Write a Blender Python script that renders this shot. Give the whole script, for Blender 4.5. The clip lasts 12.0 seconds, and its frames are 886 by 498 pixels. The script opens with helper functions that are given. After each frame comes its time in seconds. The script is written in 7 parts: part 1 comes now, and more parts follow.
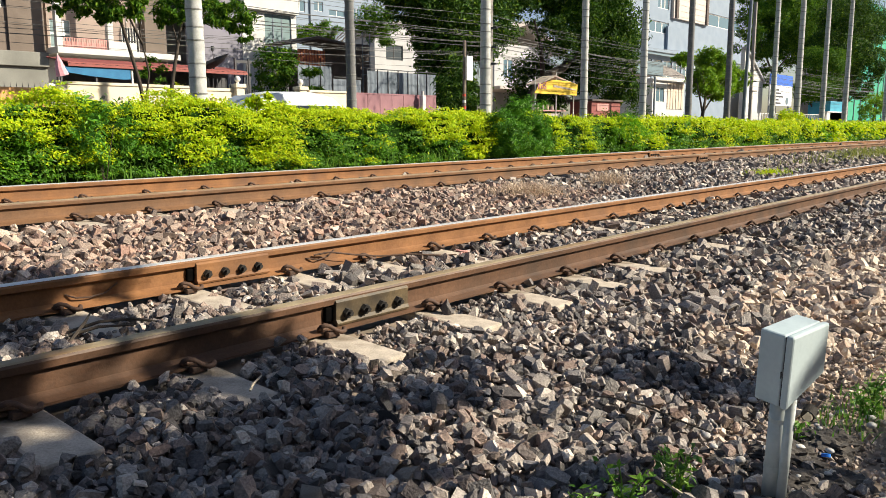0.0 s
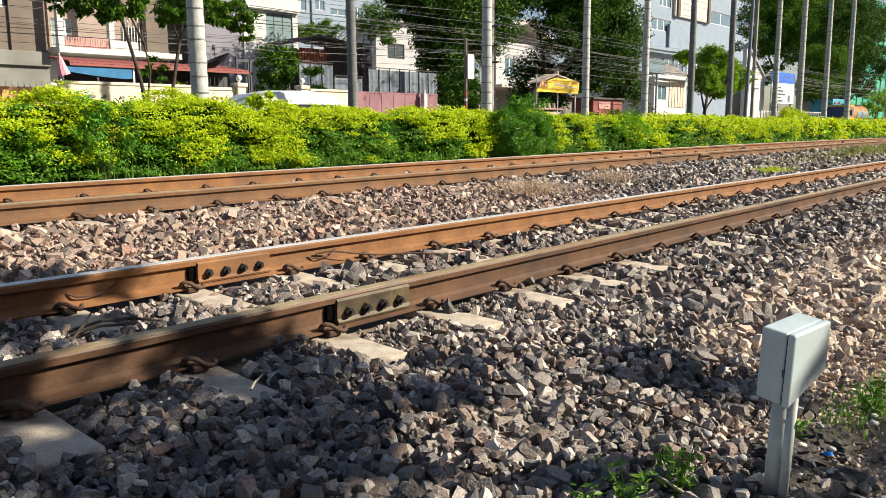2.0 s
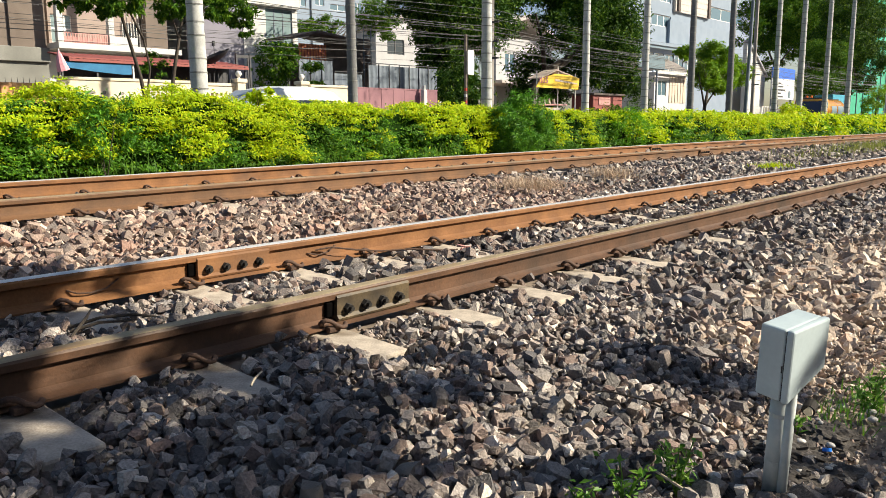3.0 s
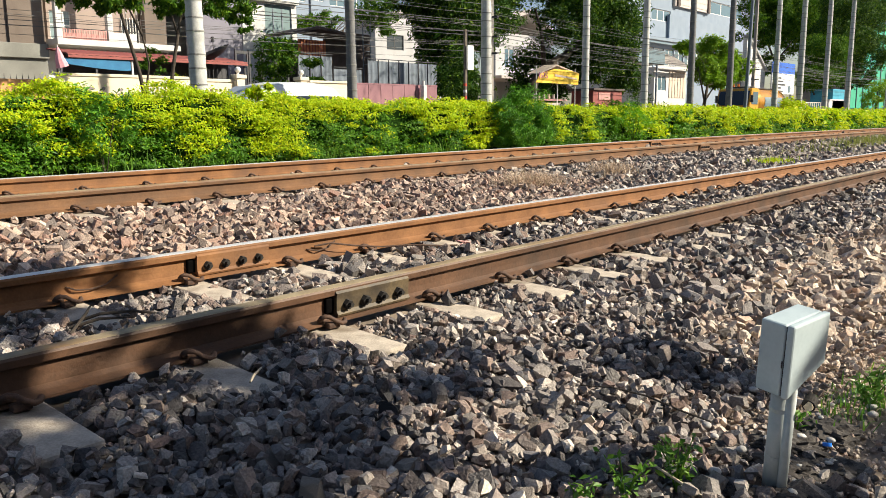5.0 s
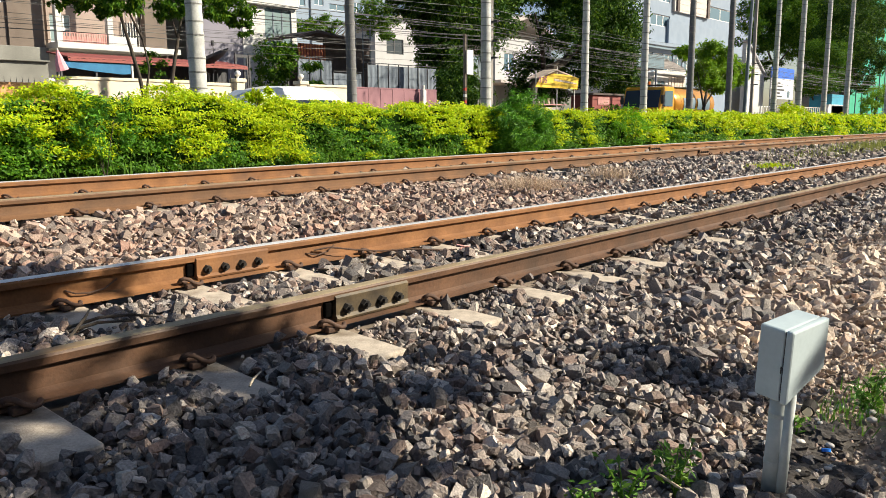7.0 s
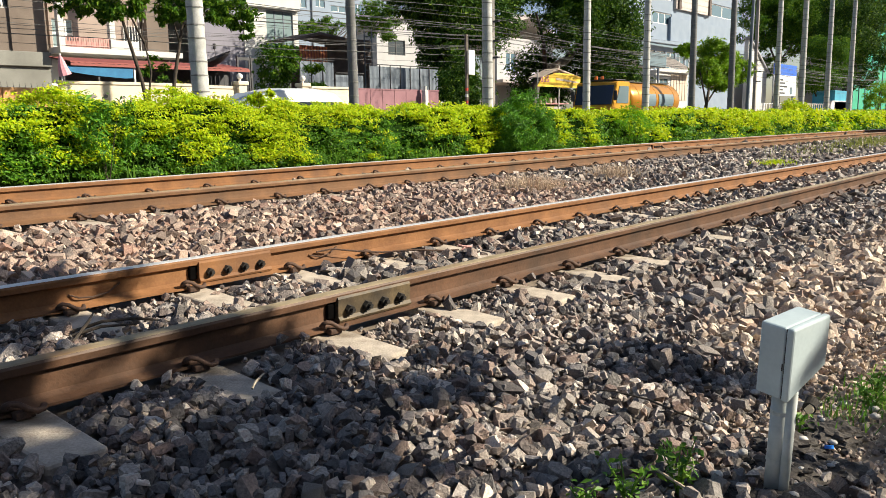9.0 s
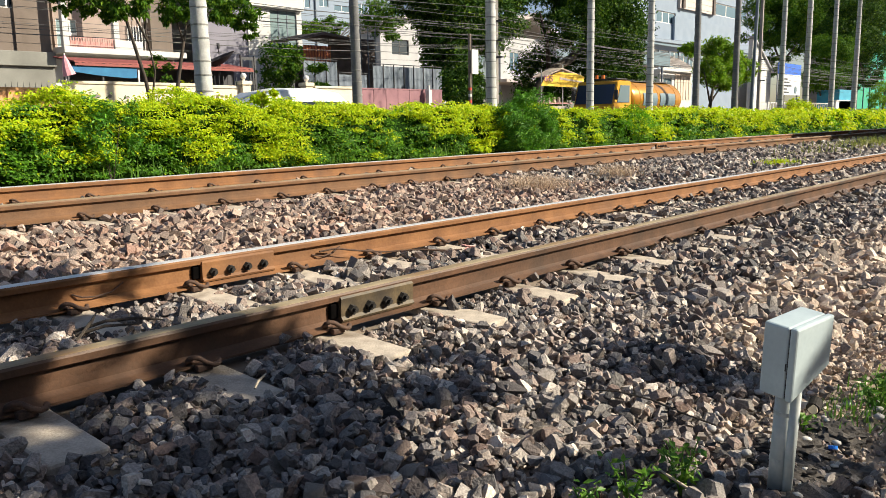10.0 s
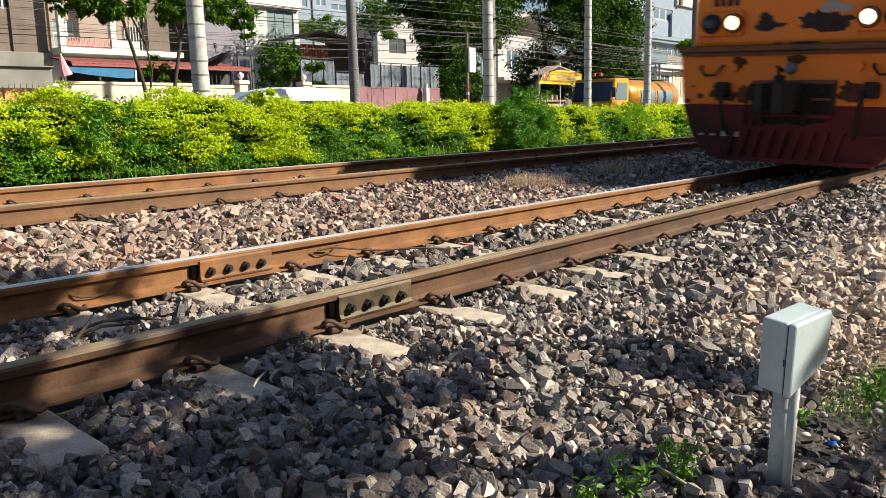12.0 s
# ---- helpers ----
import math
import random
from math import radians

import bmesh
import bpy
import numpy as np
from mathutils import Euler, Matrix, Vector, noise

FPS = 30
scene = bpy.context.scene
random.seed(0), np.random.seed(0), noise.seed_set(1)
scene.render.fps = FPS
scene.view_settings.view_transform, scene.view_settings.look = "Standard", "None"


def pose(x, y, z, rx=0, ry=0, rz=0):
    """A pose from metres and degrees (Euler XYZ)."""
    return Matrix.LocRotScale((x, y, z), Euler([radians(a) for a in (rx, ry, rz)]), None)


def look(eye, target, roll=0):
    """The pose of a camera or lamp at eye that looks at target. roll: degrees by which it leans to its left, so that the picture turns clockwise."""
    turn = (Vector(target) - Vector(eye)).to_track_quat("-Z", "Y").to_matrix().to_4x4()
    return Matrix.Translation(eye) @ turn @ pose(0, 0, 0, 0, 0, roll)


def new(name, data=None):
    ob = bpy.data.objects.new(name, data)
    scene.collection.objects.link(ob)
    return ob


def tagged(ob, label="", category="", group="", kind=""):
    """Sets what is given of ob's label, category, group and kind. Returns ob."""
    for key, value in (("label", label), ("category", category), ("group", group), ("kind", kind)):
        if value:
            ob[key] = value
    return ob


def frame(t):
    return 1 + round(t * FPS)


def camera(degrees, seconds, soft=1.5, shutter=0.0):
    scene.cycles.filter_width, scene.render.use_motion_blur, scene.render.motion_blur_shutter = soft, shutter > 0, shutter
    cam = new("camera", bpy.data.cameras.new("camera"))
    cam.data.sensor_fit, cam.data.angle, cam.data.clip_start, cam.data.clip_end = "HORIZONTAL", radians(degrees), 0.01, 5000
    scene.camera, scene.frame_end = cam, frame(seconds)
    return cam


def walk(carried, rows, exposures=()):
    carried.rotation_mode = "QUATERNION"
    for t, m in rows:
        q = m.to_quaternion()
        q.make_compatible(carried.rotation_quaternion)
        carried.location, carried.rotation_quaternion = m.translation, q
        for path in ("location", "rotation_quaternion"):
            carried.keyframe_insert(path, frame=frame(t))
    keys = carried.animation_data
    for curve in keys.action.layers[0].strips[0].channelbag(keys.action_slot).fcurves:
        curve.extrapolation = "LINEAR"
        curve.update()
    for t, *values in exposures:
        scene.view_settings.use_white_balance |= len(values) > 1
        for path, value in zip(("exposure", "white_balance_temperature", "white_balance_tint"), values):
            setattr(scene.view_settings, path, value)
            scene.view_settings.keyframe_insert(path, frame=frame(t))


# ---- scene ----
EXPOSURE = 0.9
cam = camera(58.09, 12.0, soft=0.7, shutter=0.5)
PATH = [
    (0, pose(-0.0000, -2.5935, 0.8699, 81.133, 0.182, -49.798)),
    (0.5, pose(-0.0011, -2.5933, 0.8703, 81.120, 0.196, -49.767)),
    (1, pose(-0.0004, -2.5942, 0.8721, 81.134, 0.169, -49.727)),
    (1.5, pose(-0.0005, -2.5946, 0.8704, 81.110, 0.209, -49.681)),
    (2, pose(0.0051, -2.5939, 0.8694, 81.033, 0.312, -49.682)),
    (2.5, pose(0.0055, -2.5942, 0.8697, 80.935, 0.367, -49.683)),
    (3, pose(0.0050, -2.5954, 0.8716, 80.737, 0.320, -49.688)),
    (5, pose(0.0106, -2.5933, 0.8704, 80.426, 0.453, -49.709)),
    (5.5, pose(0.0086, -2.5922, 0.8708, 80.489, 0.460, -49.711)),
    (6, pose(0.0054, -2.5942, 0.8722, 80.599, 0.290, -49.751)),
    (6.5, pose(0.0086, -2.5922, 0.8734, 80.657, 0.221, -49.758)),
    (7, pose(0.0080, -2.5939, 0.8725, 80.719, 0.308, -49.742)),
    (9, pose(0.0115, -2.6045, 0.8741, 80.747, 0.934, -49.563)),
    (9.5, pose(0.0159, -2.6038, 0.8741, 80.729, 0.958, -49.496)),
    (10, pose(0.0165, -2.6050, 0.8742, 80.720, 0.972, -49.306)),
    (10.5, pose(0.0126, -2.6057, 0.8747, 80.730, 0.962, -49.159)),
    (11, pose(0.0147, -2.6053, 0.8736, 80.689, 1.104, -49.173)),
    (11.5, pose(0.0157, -2.6079, 0.8746, 80.676, 1.136, -49.337)),
    (12, pose(0.0198, -2.6057, 0.8719, 80.607, 1.300, -49.463)),
]
walk(cam, PATH, exposures=((0, EXPOSURE), (12, EXPOSURE)))

# ---- light ----
SUN_FROM = Vector((0.76, -1.0, 0.80)).normalized()
world = bpy.data.worlds.new("sky")
scene.world = world
world.use_nodes = True
wn = world.node_tree.nodes
sky = wn.new("ShaderNodeTexSky")
sky.sky_type = "NISHITA"
sky.sun_disc = False
sky.sun_elevation = math.asin(SUN_FROM.z)
sky.sun_rotation = math.atan2(SUN_FROM.x, SUN_FROM.y)
wn["Background"].inputs["Strength"].default_value = 0.060
world.node_tree.links.new(sky.outputs[0], wn["Background"].inputs["Color"])
sun = new("sun", bpy.data.lights.new("sun", "SUN"))
sun.data.energy, sun.data.angle, sun.data.color = 5.0, radians(0.5), (1.0, 0.91, 0.73)
sun.matrix_world = look(SUN_FROM * 40, (0, 0, 0))


# ---- materials ----
def nodes_of(name, rough=0.8, metal=0.0):
    m = bpy.data.materials.new(name)
    m.use_nodes = True
    b = m.node_tree.nodes["Principled BSDF"]
    b.inputs["Roughness"].default_value, b.inputs["Metallic"].default_value = rough, metal
    return m, m.node_tree.nodes, m.node_tree.links, b


def surface(name, low, high, scale=8.0, rough=0.8, metal=0.0, bump=0.2, grain=60.0, stain=None, amount=0.45, spread=0.08):
    """Two scales of noise between two colours, a stain over them, and fine relief."""
    m, n, l, b = nodes_of(name, rough, metal)
    at = n.new("ShaderNodeTexCoord")
    big, fine = n.new("ShaderNodeTexNoise"), n.new("ShaderNodeTexNoise")
    big.inputs["Scale"].default_value, fine.inputs["Scale"].default_value = scale, grain
    big.inputs["Detail"].default_value, fine.inputs["Detail"].default_value = 5, 4
    for x in (big, fine):
        l.new(at.outputs["Object"], x.inputs["Vector"])
    mix, ramp = n.new("ShaderNodeMath"), n.new("ShaderNodeValToRGB")
    mix.operation = "MULTIPLY_ADD"
    l.new(fine.outputs["Fac"], mix.inputs[0])
    mix.inputs[1].default_value = 0.35
    half = n.new("ShaderNodeMath")
    half.operation = "MULTIPLY"
    half.inputs[1].default_value = 0.65
    l.new(big.outputs["Fac"], half.inputs[0])
    l.new(half.outputs[0], mix.inputs[2])
    ramp.color_ramp.elements[0].position, ramp.color_ramp.elements[1].position = 0.34, 0.66
    ramp.color_ramp.elements[0].color, ramp.color_ramp.elements[1].color = (*low, 1), (*high, 1)
    l.new(mix.outputs[0], ramp.inputs["Fac"])
    out = ramp.outputs["Color"]
    if stain:
        s, r, c = n.new("ShaderNodeTexNoise"), n.new("ShaderNodeValToRGB"), n.new("ShaderNodeMixRGB")
        s.inputs["Scale"].default_value, s.inputs["Detail"].default_value = scale * 0.37, 7
        l.new(at.outputs["Object"], s.inputs["Vector"])
        r.color_ramp.elements[0].position, r.color_ramp.elements[1].position = 1 - amount - spread, 1 - amount + spread
        r.color_ramp.elements[0].color, r.color_ramp.elements[1].color = (0, 0, 0, 1), (1, 1, 1, 1)
        l.new(s.outputs["Fac"], r.inputs["Fac"])
        l.new(r.outputs["Color"], c.inputs["Fac"])
        l.new(out, c.inputs["Color1"])
        c.inputs["Color2"].default_value = (*stain, 1)
        out = c.outputs["Color"]
    l.new(out, b.inputs["Base Color"])
    if bump:
        bp = n.new("ShaderNodeBump")
        bp.inputs["Strength"].default_value, bp.inputs["Distance"].default_value = bump, 0.01
        l.new(mix.outputs[0], bp.inputs["Height"])
        l.new(bp.outputs["Normal"], b.inputs["Normal"])
    return m


def varied(name, colours, rough=0.85, bump=0.5, grain=45.0, through_light=0.0, gloss=0.3, shade=0.35):
    """One colour a piece, picked from a ramp by the piece, with a grain over it; leaves let light through."""
    m, n, l, b = nodes_of(name, rough)
    b.inputs["Specular IOR Level"].default_value = gloss
    geo, ob, add, fr = n.new("ShaderNodeNewGeometry"), n.new("ShaderNodeObjectInfo"), n.new("ShaderNodeMath"), n.new("ShaderNodeMath")
    add.operation, fr.operation = "ADD", "FRACT"
    l.new(geo.outputs["Random Per Island"], add.inputs[0])
    l.new(ob.outputs["Random"], add.inputs[1])
    l.new(add.outputs[0], fr.inputs[0])
    ramp = n.new("ShaderNodeValToRGB")
    el = ramp.color_ramp.elements
    while len(el) < len(colours):
        el.new(0.5)
    for i, c in enumerate(colours):
        el[i].position, el[i].color = i / (len(colours) - 1), (*c, 1)
    l.new(fr.outputs[0], ramp.inputs["Fac"])
    at, no, mul = n.new("ShaderNodeTexCoord"), n.new("ShaderNodeTexNoise"), n.new("ShaderNodeMixRGB")
    no.inputs["Scale"].default_value, no.inputs["Detail"].default_value = grain, 5
    l.new(at.outputs["Object"], no.inputs["Vector"])
    mul.blend_type = "OVERLAY"
    mul.inputs["Fac"].default_value = shade
    l.new(ramp.outputs["Color"], mul.inputs["Color1"])
    l.new(no.outputs["Fac"], mul.inputs["Color2"])
    l.new(mul.outputs["Color"], b.inputs["Base Color"])
    if bump:
        bp = n.new("ShaderNodeBump")
        bp.inputs["Strength"].default_value, bp.inputs["Distance"].default_value = bump, 0.006
        l.new(no.outputs["Fac"], bp.inputs["Height"])
        l.new(bp.outputs["Normal"], b.inputs["Normal"])
    if through_light:
        tr, mx = n.new("ShaderNodeBsdfTranslucent"), n.new("ShaderNodeMixShader")
        l.new(mul.outputs["Color"], tr.inputs["Color"])
        mx.inputs["Fac"].default_value = through_light
        l.new(b.outputs[0], mx.inputs[1])
        l.new(tr.outputs[0], mx.inputs[2])
        l.new(mx.outputs[0], n["Material Output"].inputs["Surface"])
    return m


def glow(name, colour, strength):
    m, n, l, b = nodes_of(name, 0.3)
    b.inputs["Base Color"].default_value = (*colour, 1)
    b.inputs["Emission Color"].default_value, b.inputs["Emission Strength"].default_value = (*colour, 1), strength
    return m


def glass(name, colour, rough=0.08):
    """Dark window glass with a room behind that lets nothing be seen."""
    m, n, l, b = nodes_of(name, rough)
    b.inputs["Base Color"].default_value = (*colour, 1)
    b.inputs["Specular IOR Level"].default_value = 0.5
    return m


EARTH = surface("packed earth and ballast dust", (0.16, 0.12, 0.09), (0.34, 0.27, 0.21), 3.0, 0.95, 0, 0.6, 40, (0.06, 0.05, 0.04))
ASPHALT = surface("asphalt", (0.045, 0.045, 0.047), (0.075, 0.073, 0.07), 4, 0.9, 0, 0.3, 120)
CONCRETE = surface("weathered sleeper concrete", (0.32, 0.27, 0.22), (0.58, 0.50, 0.41), 11, 0.9, 0, 0.7, 110, (0.22, 0.175, 0.13), 0.40, 0.05)
STONE = varied("crushed ballast stone", [(0.033, 0.0308, 0.0308), (0.149, 0.129, 0.121), (0.341, 0.286, 0.248), (0.198, 0.132, 0.108), (0.0605, 0.0572, 0.0583), (0.44, 0.38, 0.33),
                                         (0.0968, 0.0902, 0.0913), (0.22, 0.198, 0.193), (0.638, 0.55, 0.473), (0.0605, 0.0517, 0.0495), (0.308, 0.22, 0.176), (0.127, 0.117, 0.118)], 0.62, 1.0, 120, 0, 0.45, 0.85)
PINKSTONE = varied("pinkish crushed ballast stone", [(0.0756, 0.0583, 0.0518), (0.216, 0.16, 0.132), (0.421, 0.302, 0.24), (0.281, 0.167, 0.13), (0.108, 0.0864, 0.0788), (0.497, 0.367, 0.292),
                                         (0.151, 0.124, 0.112), (0.27, 0.211, 0.187), (0.691, 0.529, 0.421), (0.0972, 0.0691, 0.0605), (0.4, 0.254, 0.192)], 0.68, 1.0, 120, 0, 0.4, 0.7)
DUSTSTONE = varied("dusty beige ballast stone", [(0.141, 0.124, 0.111), (0.335, 0.27, 0.222), (0.592, 0.476, 0.38), (0.399, 0.283, 0.218), (0.193, 0.164, 0.147), (0.683, 0.554, 0.444),
                                         (0.258, 0.218, 0.193), (0.85, 0.708, 0.573), (0.174, 0.144, 0.127), (0.503, 0.361, 0.277)], 0.8, 1.0, 70, 0, 0.3, 0.65)
RUST = surface("rusted rail side", (0.15, 0.062, 0.020), (0.26, 0.118, 0.042), 6, 0.75, 0.0, 0.35, 70, (0.12, 0.06, 0.032), 0.35, 0.15)
GREASY = surface("greasy olive brown joint bar", (0.0638, 0.0449, 0.0217), (0.145, 0.101, 0.0506), 14, 0.6, 0.0, 0.4, 80, (0.0298, 0.0209, 0.013), 0.42, 0.12)
# near black without gloss, stands for the shadow beside the joint bar
JOINTSHADE = surface("black for the shade at the joint bar", (0.003, 0.003, 0.003), (0.006, 0.005, 0.005), 20, 0.95, 0, 0.2, 90)
JOINTSHADE.node_tree.nodes["Principled BSDF"].inputs["Specular IOR Level"].default_value = 0.0
MIDRUST = surface("brown rail side", (0.115, 0.054, 0.023), (0.20, 0.098, 0.042), 6, 0.68, 0.0, 0.35, 70, (0.075, 0.043, 0.024), 0.40, 0.15)
OLDRUST = surface("dark greasy rail side", (0.068, 0.0322, 0.0163), (0.136, 0.0665, 0.034), 6, 0.6, 0.0, 0.35, 70, (0.04, 0.0224, 0.0136), 0.42, 0.15)
# pale, half-metallic base: the white sky reflection is put into the colour
POLISH = surface("polished rail top with sky sheen in its colour", (0.66, 0.66, 0.66), (0.80, 0.80, 0.80), 14, 0.32, 0.4, 0.02, 90)
DULL = surface("dull running surface", (0.25, 0.19, 0.115), (0.40, 0.32, 0.20), 8, 0.55, 0.2, 0.08, 90, (0.27, 0.17, 0.085), 0.42)
CLIPSTEEL = surface("rusted clip steel", (0.038, 0.021, 0.014), (0.105, 0.055, 0.035), 40, 0.8, 0.0, 0.3, 150)
IRON = surface("black oily iron", (0.007, 0.0063, 0.0056), (0.0238, 0.0189, 0.0154), 20, 0.85, 0.0, 0.3, 90)
GREYPAINT = surface("pale grey painted steel", (0.409, 0.49, 0.525), (0.502, 0.59, 0.618), 9, 0.5, 0, 0.05, 80, (0.335, 0.37, 0.371), 0.28, 0.06)
POSTPAINT = surface("worn grey painted post", (0.36, 0.40, 0.40), (0.50, 0.53, 0.52), 14, 0.55, 0, 0.1, 60, (0.26, 0.25, 0.22), 0.35)
SEAM = surface("dark rubber seal", (0.03, 0.03, 0.035), (0.05, 0.05, 0.055), 20, 0.8)
HEDGE = varied("hedge leaf", [(0.0343, 0.114, 0.00686), (0.0686, 0.206, 0.00915), (0.126, 0.309, 0.0114), (0.0458, 0.149, 0.00915), (0.194, 0.4, 0.0137)], 0.5, 0, 30, 0.35, 0.35, 0.2)
SHOOT = varied("yellow green young leaf", [(0.285, 0.469, 0.006), (0.502, 0.612, 0.006), (0.388, 0.551, 0.006), (0.684, 0.673, 0.01), (0.228, 0.428, 0.006)], 0.55, 0, 30, 0.42, 0.25, 0.2)
# last ramp colour, here and in MIDLEAF, is brightened to stand for sunlit leaves
DARKLEAF = varied("dark mango leaf", [(0.012, 0.040, 0.007), (0.026, 0.076, 0.008), (0.060, 0.140, 0.010), (0.016, 0.052, 0.007), (0.17, 0.28, 0.014)], 0.62, 0, 30, 0.22, 0.15, 0.2)
MIDLEAF = varied("street tree leaf", [(0.022, 0.070, 0.009), (0.050, 0.135, 0.010), (0.105, 0.215, 0.012), (0.030, 0.090, 0.009), (0.19, 0.31, 0.014)], 0.65, 0, 30, 0.28, 0.12, 0.2)
FEATHER = varied("feathery bush leaf", [(0.06, 0.20, 0.008), (0.13, 0.34, 0.010), (0.22, 0.46, 0.012), (0.09, 0.26, 0.008)], 0.5, 0, 30, 0.4, 0.35, 0.2)
BUSHLEAF = varied("dark feathery bush leaf", [(0.0362, 0.131, 0.0145), (0.0725, 0.232, 0.0174), (0.145, 0.362, 0.0203), (0.0508, 0.174, 0.0145), (0.232, 0.478, 0.0232)], 0.5, 0, 30, 0.25, 0.35, 0.2)
YELLOWLEAF = varied("sunlit yellow green leaf", [(0.09, 0.21, 0.010), (0.18, 0.34, 0.012), (0.27, 0.42, 0.014), (0.12, 0.26, 0.010)], 0.5, 0, 30, 0.4, 0.35, 0.2)
WEED = varied("bright weed leaf", [(0.06, 0.17, 0.02), (0.12, 0.27, 0.03), (0.20, 0.34, 0.04)], 0.5, 0, 30, 0.4, 0.4, 0.2)
STRAW = varied("dry grass", [(0.56, 0.43, 0.32), (0.66, 0.53, 0.41), (0.42, 0.31, 0.24), (0.60, 0.49, 0.35)], 0.9, 0, 30, 0.2, 0.1, 0.2)
GREENGRASS = varied("yellowing grass", [(0.22, 0.26, 0.06), (0.32, 0.33, 0.10), (0.16, 0.22, 0.04)], 0.9, 0, 30, 0.25, 0.1, 0.2)
SCAR = surface("grey leaf scar", (0.17, 0.165, 0.16), (0.27, 0.265, 0.255), 10, 0.95, 0, 0.4, 50)
# darker twin of the pale palm bark, the trunks' shade put into its colour
DARKPALM = surface("dark weathered palm bark with shade in its colour", (0.11, 0.11, 0.115), (0.20, 0.20, 0.205), 5, 0.9, 0, 0.4, 40, (0.30, 0.30, 0.30), 0.25, 0.1)
BARK = surface("dark tree bark", (0.0275, 0.0209, 0.0154), (0.077, 0.0605, 0.0468), 12, 0.95, 0, 0.8, 50)
GREYBARK = surface("grey tree bark", (0.13, 0.10, 0.085), (0.27, 0.22, 0.18), 10, 0.95, 0, 0.6, 50)
PALMBARK = surface("pale ringed palm bark", (0.36, 0.36, 0.355), (0.56, 0.56, 0.55), 5, 0.9, 0, 0.4, 40, (0.27, 0.265, 0.26), 0.35, 0.1)
WHITEWALL = surface("white painted plaster", (0.516, 0.507, 0.49), (0.602, 0.593, 0.576), 1.5, 0.85, 0, 0.1, 40, (0.499, 0.473, 0.43), 0.25, 0.1)
# white plaster toned down to grey, the shaded side put into the colour
PALEWALL = surface("pale grey plaster with shade in its colour", (0.357, 0.357, 0.365), (0.442, 0.442, 0.451), 1.5, 0.85, 0, 0.1, 40, (0.306, 0.297, 0.289), 0.3, 0.12)
CREAMWALL = surface("cream painted garden wall", (0.666, 0.568, 0.421), (0.747, 0.654, 0.499), 1.2, 0.85, 0, 0.1, 40, (0.468, 0.378, 0.265), 0.22, 0.04)
GREYWALL = surface("grey cement render", (0.22, 0.20, 0.18), (0.34, 0.31, 0.28), 1.2, 0.9, 0, 0.2, 40, (0.14, 0.125, 0.115), 0.35, 0.15)
BROWNWALL = surface("brown cement render", (0.124, 0.0966, 0.0792), (0.181, 0.144, 0.12), 1.0, 0.9, 0, 0.2, 40, (0.249, 0.204, 0.17), 0.3, 0.15)
DIMGREY = surface("dull grey green render", (0.168, 0.168, 0.151), (0.252, 0.249, 0.224), 1.2, 0.9, 0, 0.2, 40, (0.112, 0.109, 0.098), 0.35, 0.15)
PINKWALL = surface("pinkish render", (0.271, 0.212, 0.184), (0.357, 0.284, 0.246), 1.0, 0.9, 0, 0.1, 40, (0.444, 0.37, 0.32), 0.3)
PURPLEWALL = surface("slate painted wall", (0.198, 0.19, 0.231), (0.237, 0.226, 0.27), 1.0, 0.85, 0, 0.1, 40)
BLUEWALL = surface("pale blue white panel", (0.177, 0.228, 0.3), (0.222, 0.274, 0.346), 0.6, 0.7, 0, 0.05, 20)
TILEWALL = surface("beige tile cladding", (0.46, 0.41, 0.38), (0.56, 0.50, 0.46), 2, 0.7, 0, 0.05, 30)
ORANGEWALL = surface("orange painted wall", (0.60, 0.30, 0.12), (0.70, 0.38, 0.17), 2, 0.85, 0, 0.1, 40, (0.42, 0.22, 0.10), 0.25)
BRICKRED = surface("orange red sheet wall", (0.42, 0.13, 0.055), (0.52, 0.18, 0.08), 3, 0.8, 0, 0.1, 40)
REDROOF = surface("dull red corrugated roof", (0.225, 0.0562, 0.0488), (0.3, 0.0863, 0.075), 3, 0.7, 0, 0.1, 40)
BROWNROOF = surface("brown tile roof", (0.07, 0.055, 0.05), (0.13, 0.10, 0.09), 3, 0.9, 0, 0.2, 40)
GREYROOF = surface("weathered fibre cement roof", (0.34, 0.30, 0.28), (0.46, 0.42, 0.39), 2, 0.9, 0, 0.2, 40)
ZINC = surface("grey corrugated sheet", (0.124, 0.15, 0.189), (0.169, 0.202, 0.24), 2, 0.6, 0.1, 0.05, 40)
MAROONGATE = surface("dusty maroon sheet gate", (0.20, 0.09, 0.11), (0.29, 0.14, 0.16), 2, 0.7, 0, 0.05, 40)
TARP = surface("blue awning cloth", (0.02, 0.12, 0.26), (0.035, 0.19, 0.36), 3, 0.8, 0, 0.1, 60)
PINKCLOTH = surface("pink folded cloth", (0.62, 0.26, 0.32), (0.74, 0.40, 0.44), 20, 0.9)
YELLOWCLOTH = surface("yellow printed awning", (0.80, 0.50, 0.03), (0.88, 0.60, 0.06), 3, 0.7, 0, 0.05, 40)
BEIGECLOTH = surface("beige awning cloth", (0.52, 0.42, 0.34), (0.62, 0.51, 0.42), 3, 0.8)
PURPLEINK = surface("purple print", (0.30, 0.08, 0.22), (0.38, 0.12, 0.28), 10, 0.7)
REDINK = surface("red print", (0.55, 0.05, 0.03), (0.65, 0.09, 0.05), 10, 0.7)
DARKMETAL = surface("dark painted metal", (0.03, 0.03, 0.035), (0.06, 0.06, 0.065), 10, 0.6)
PINKRAIL = surface("faded red balcony rail", (0.48, 0.24, 0.22), (0.58, 0.31, 0.28), 10, 0.7)
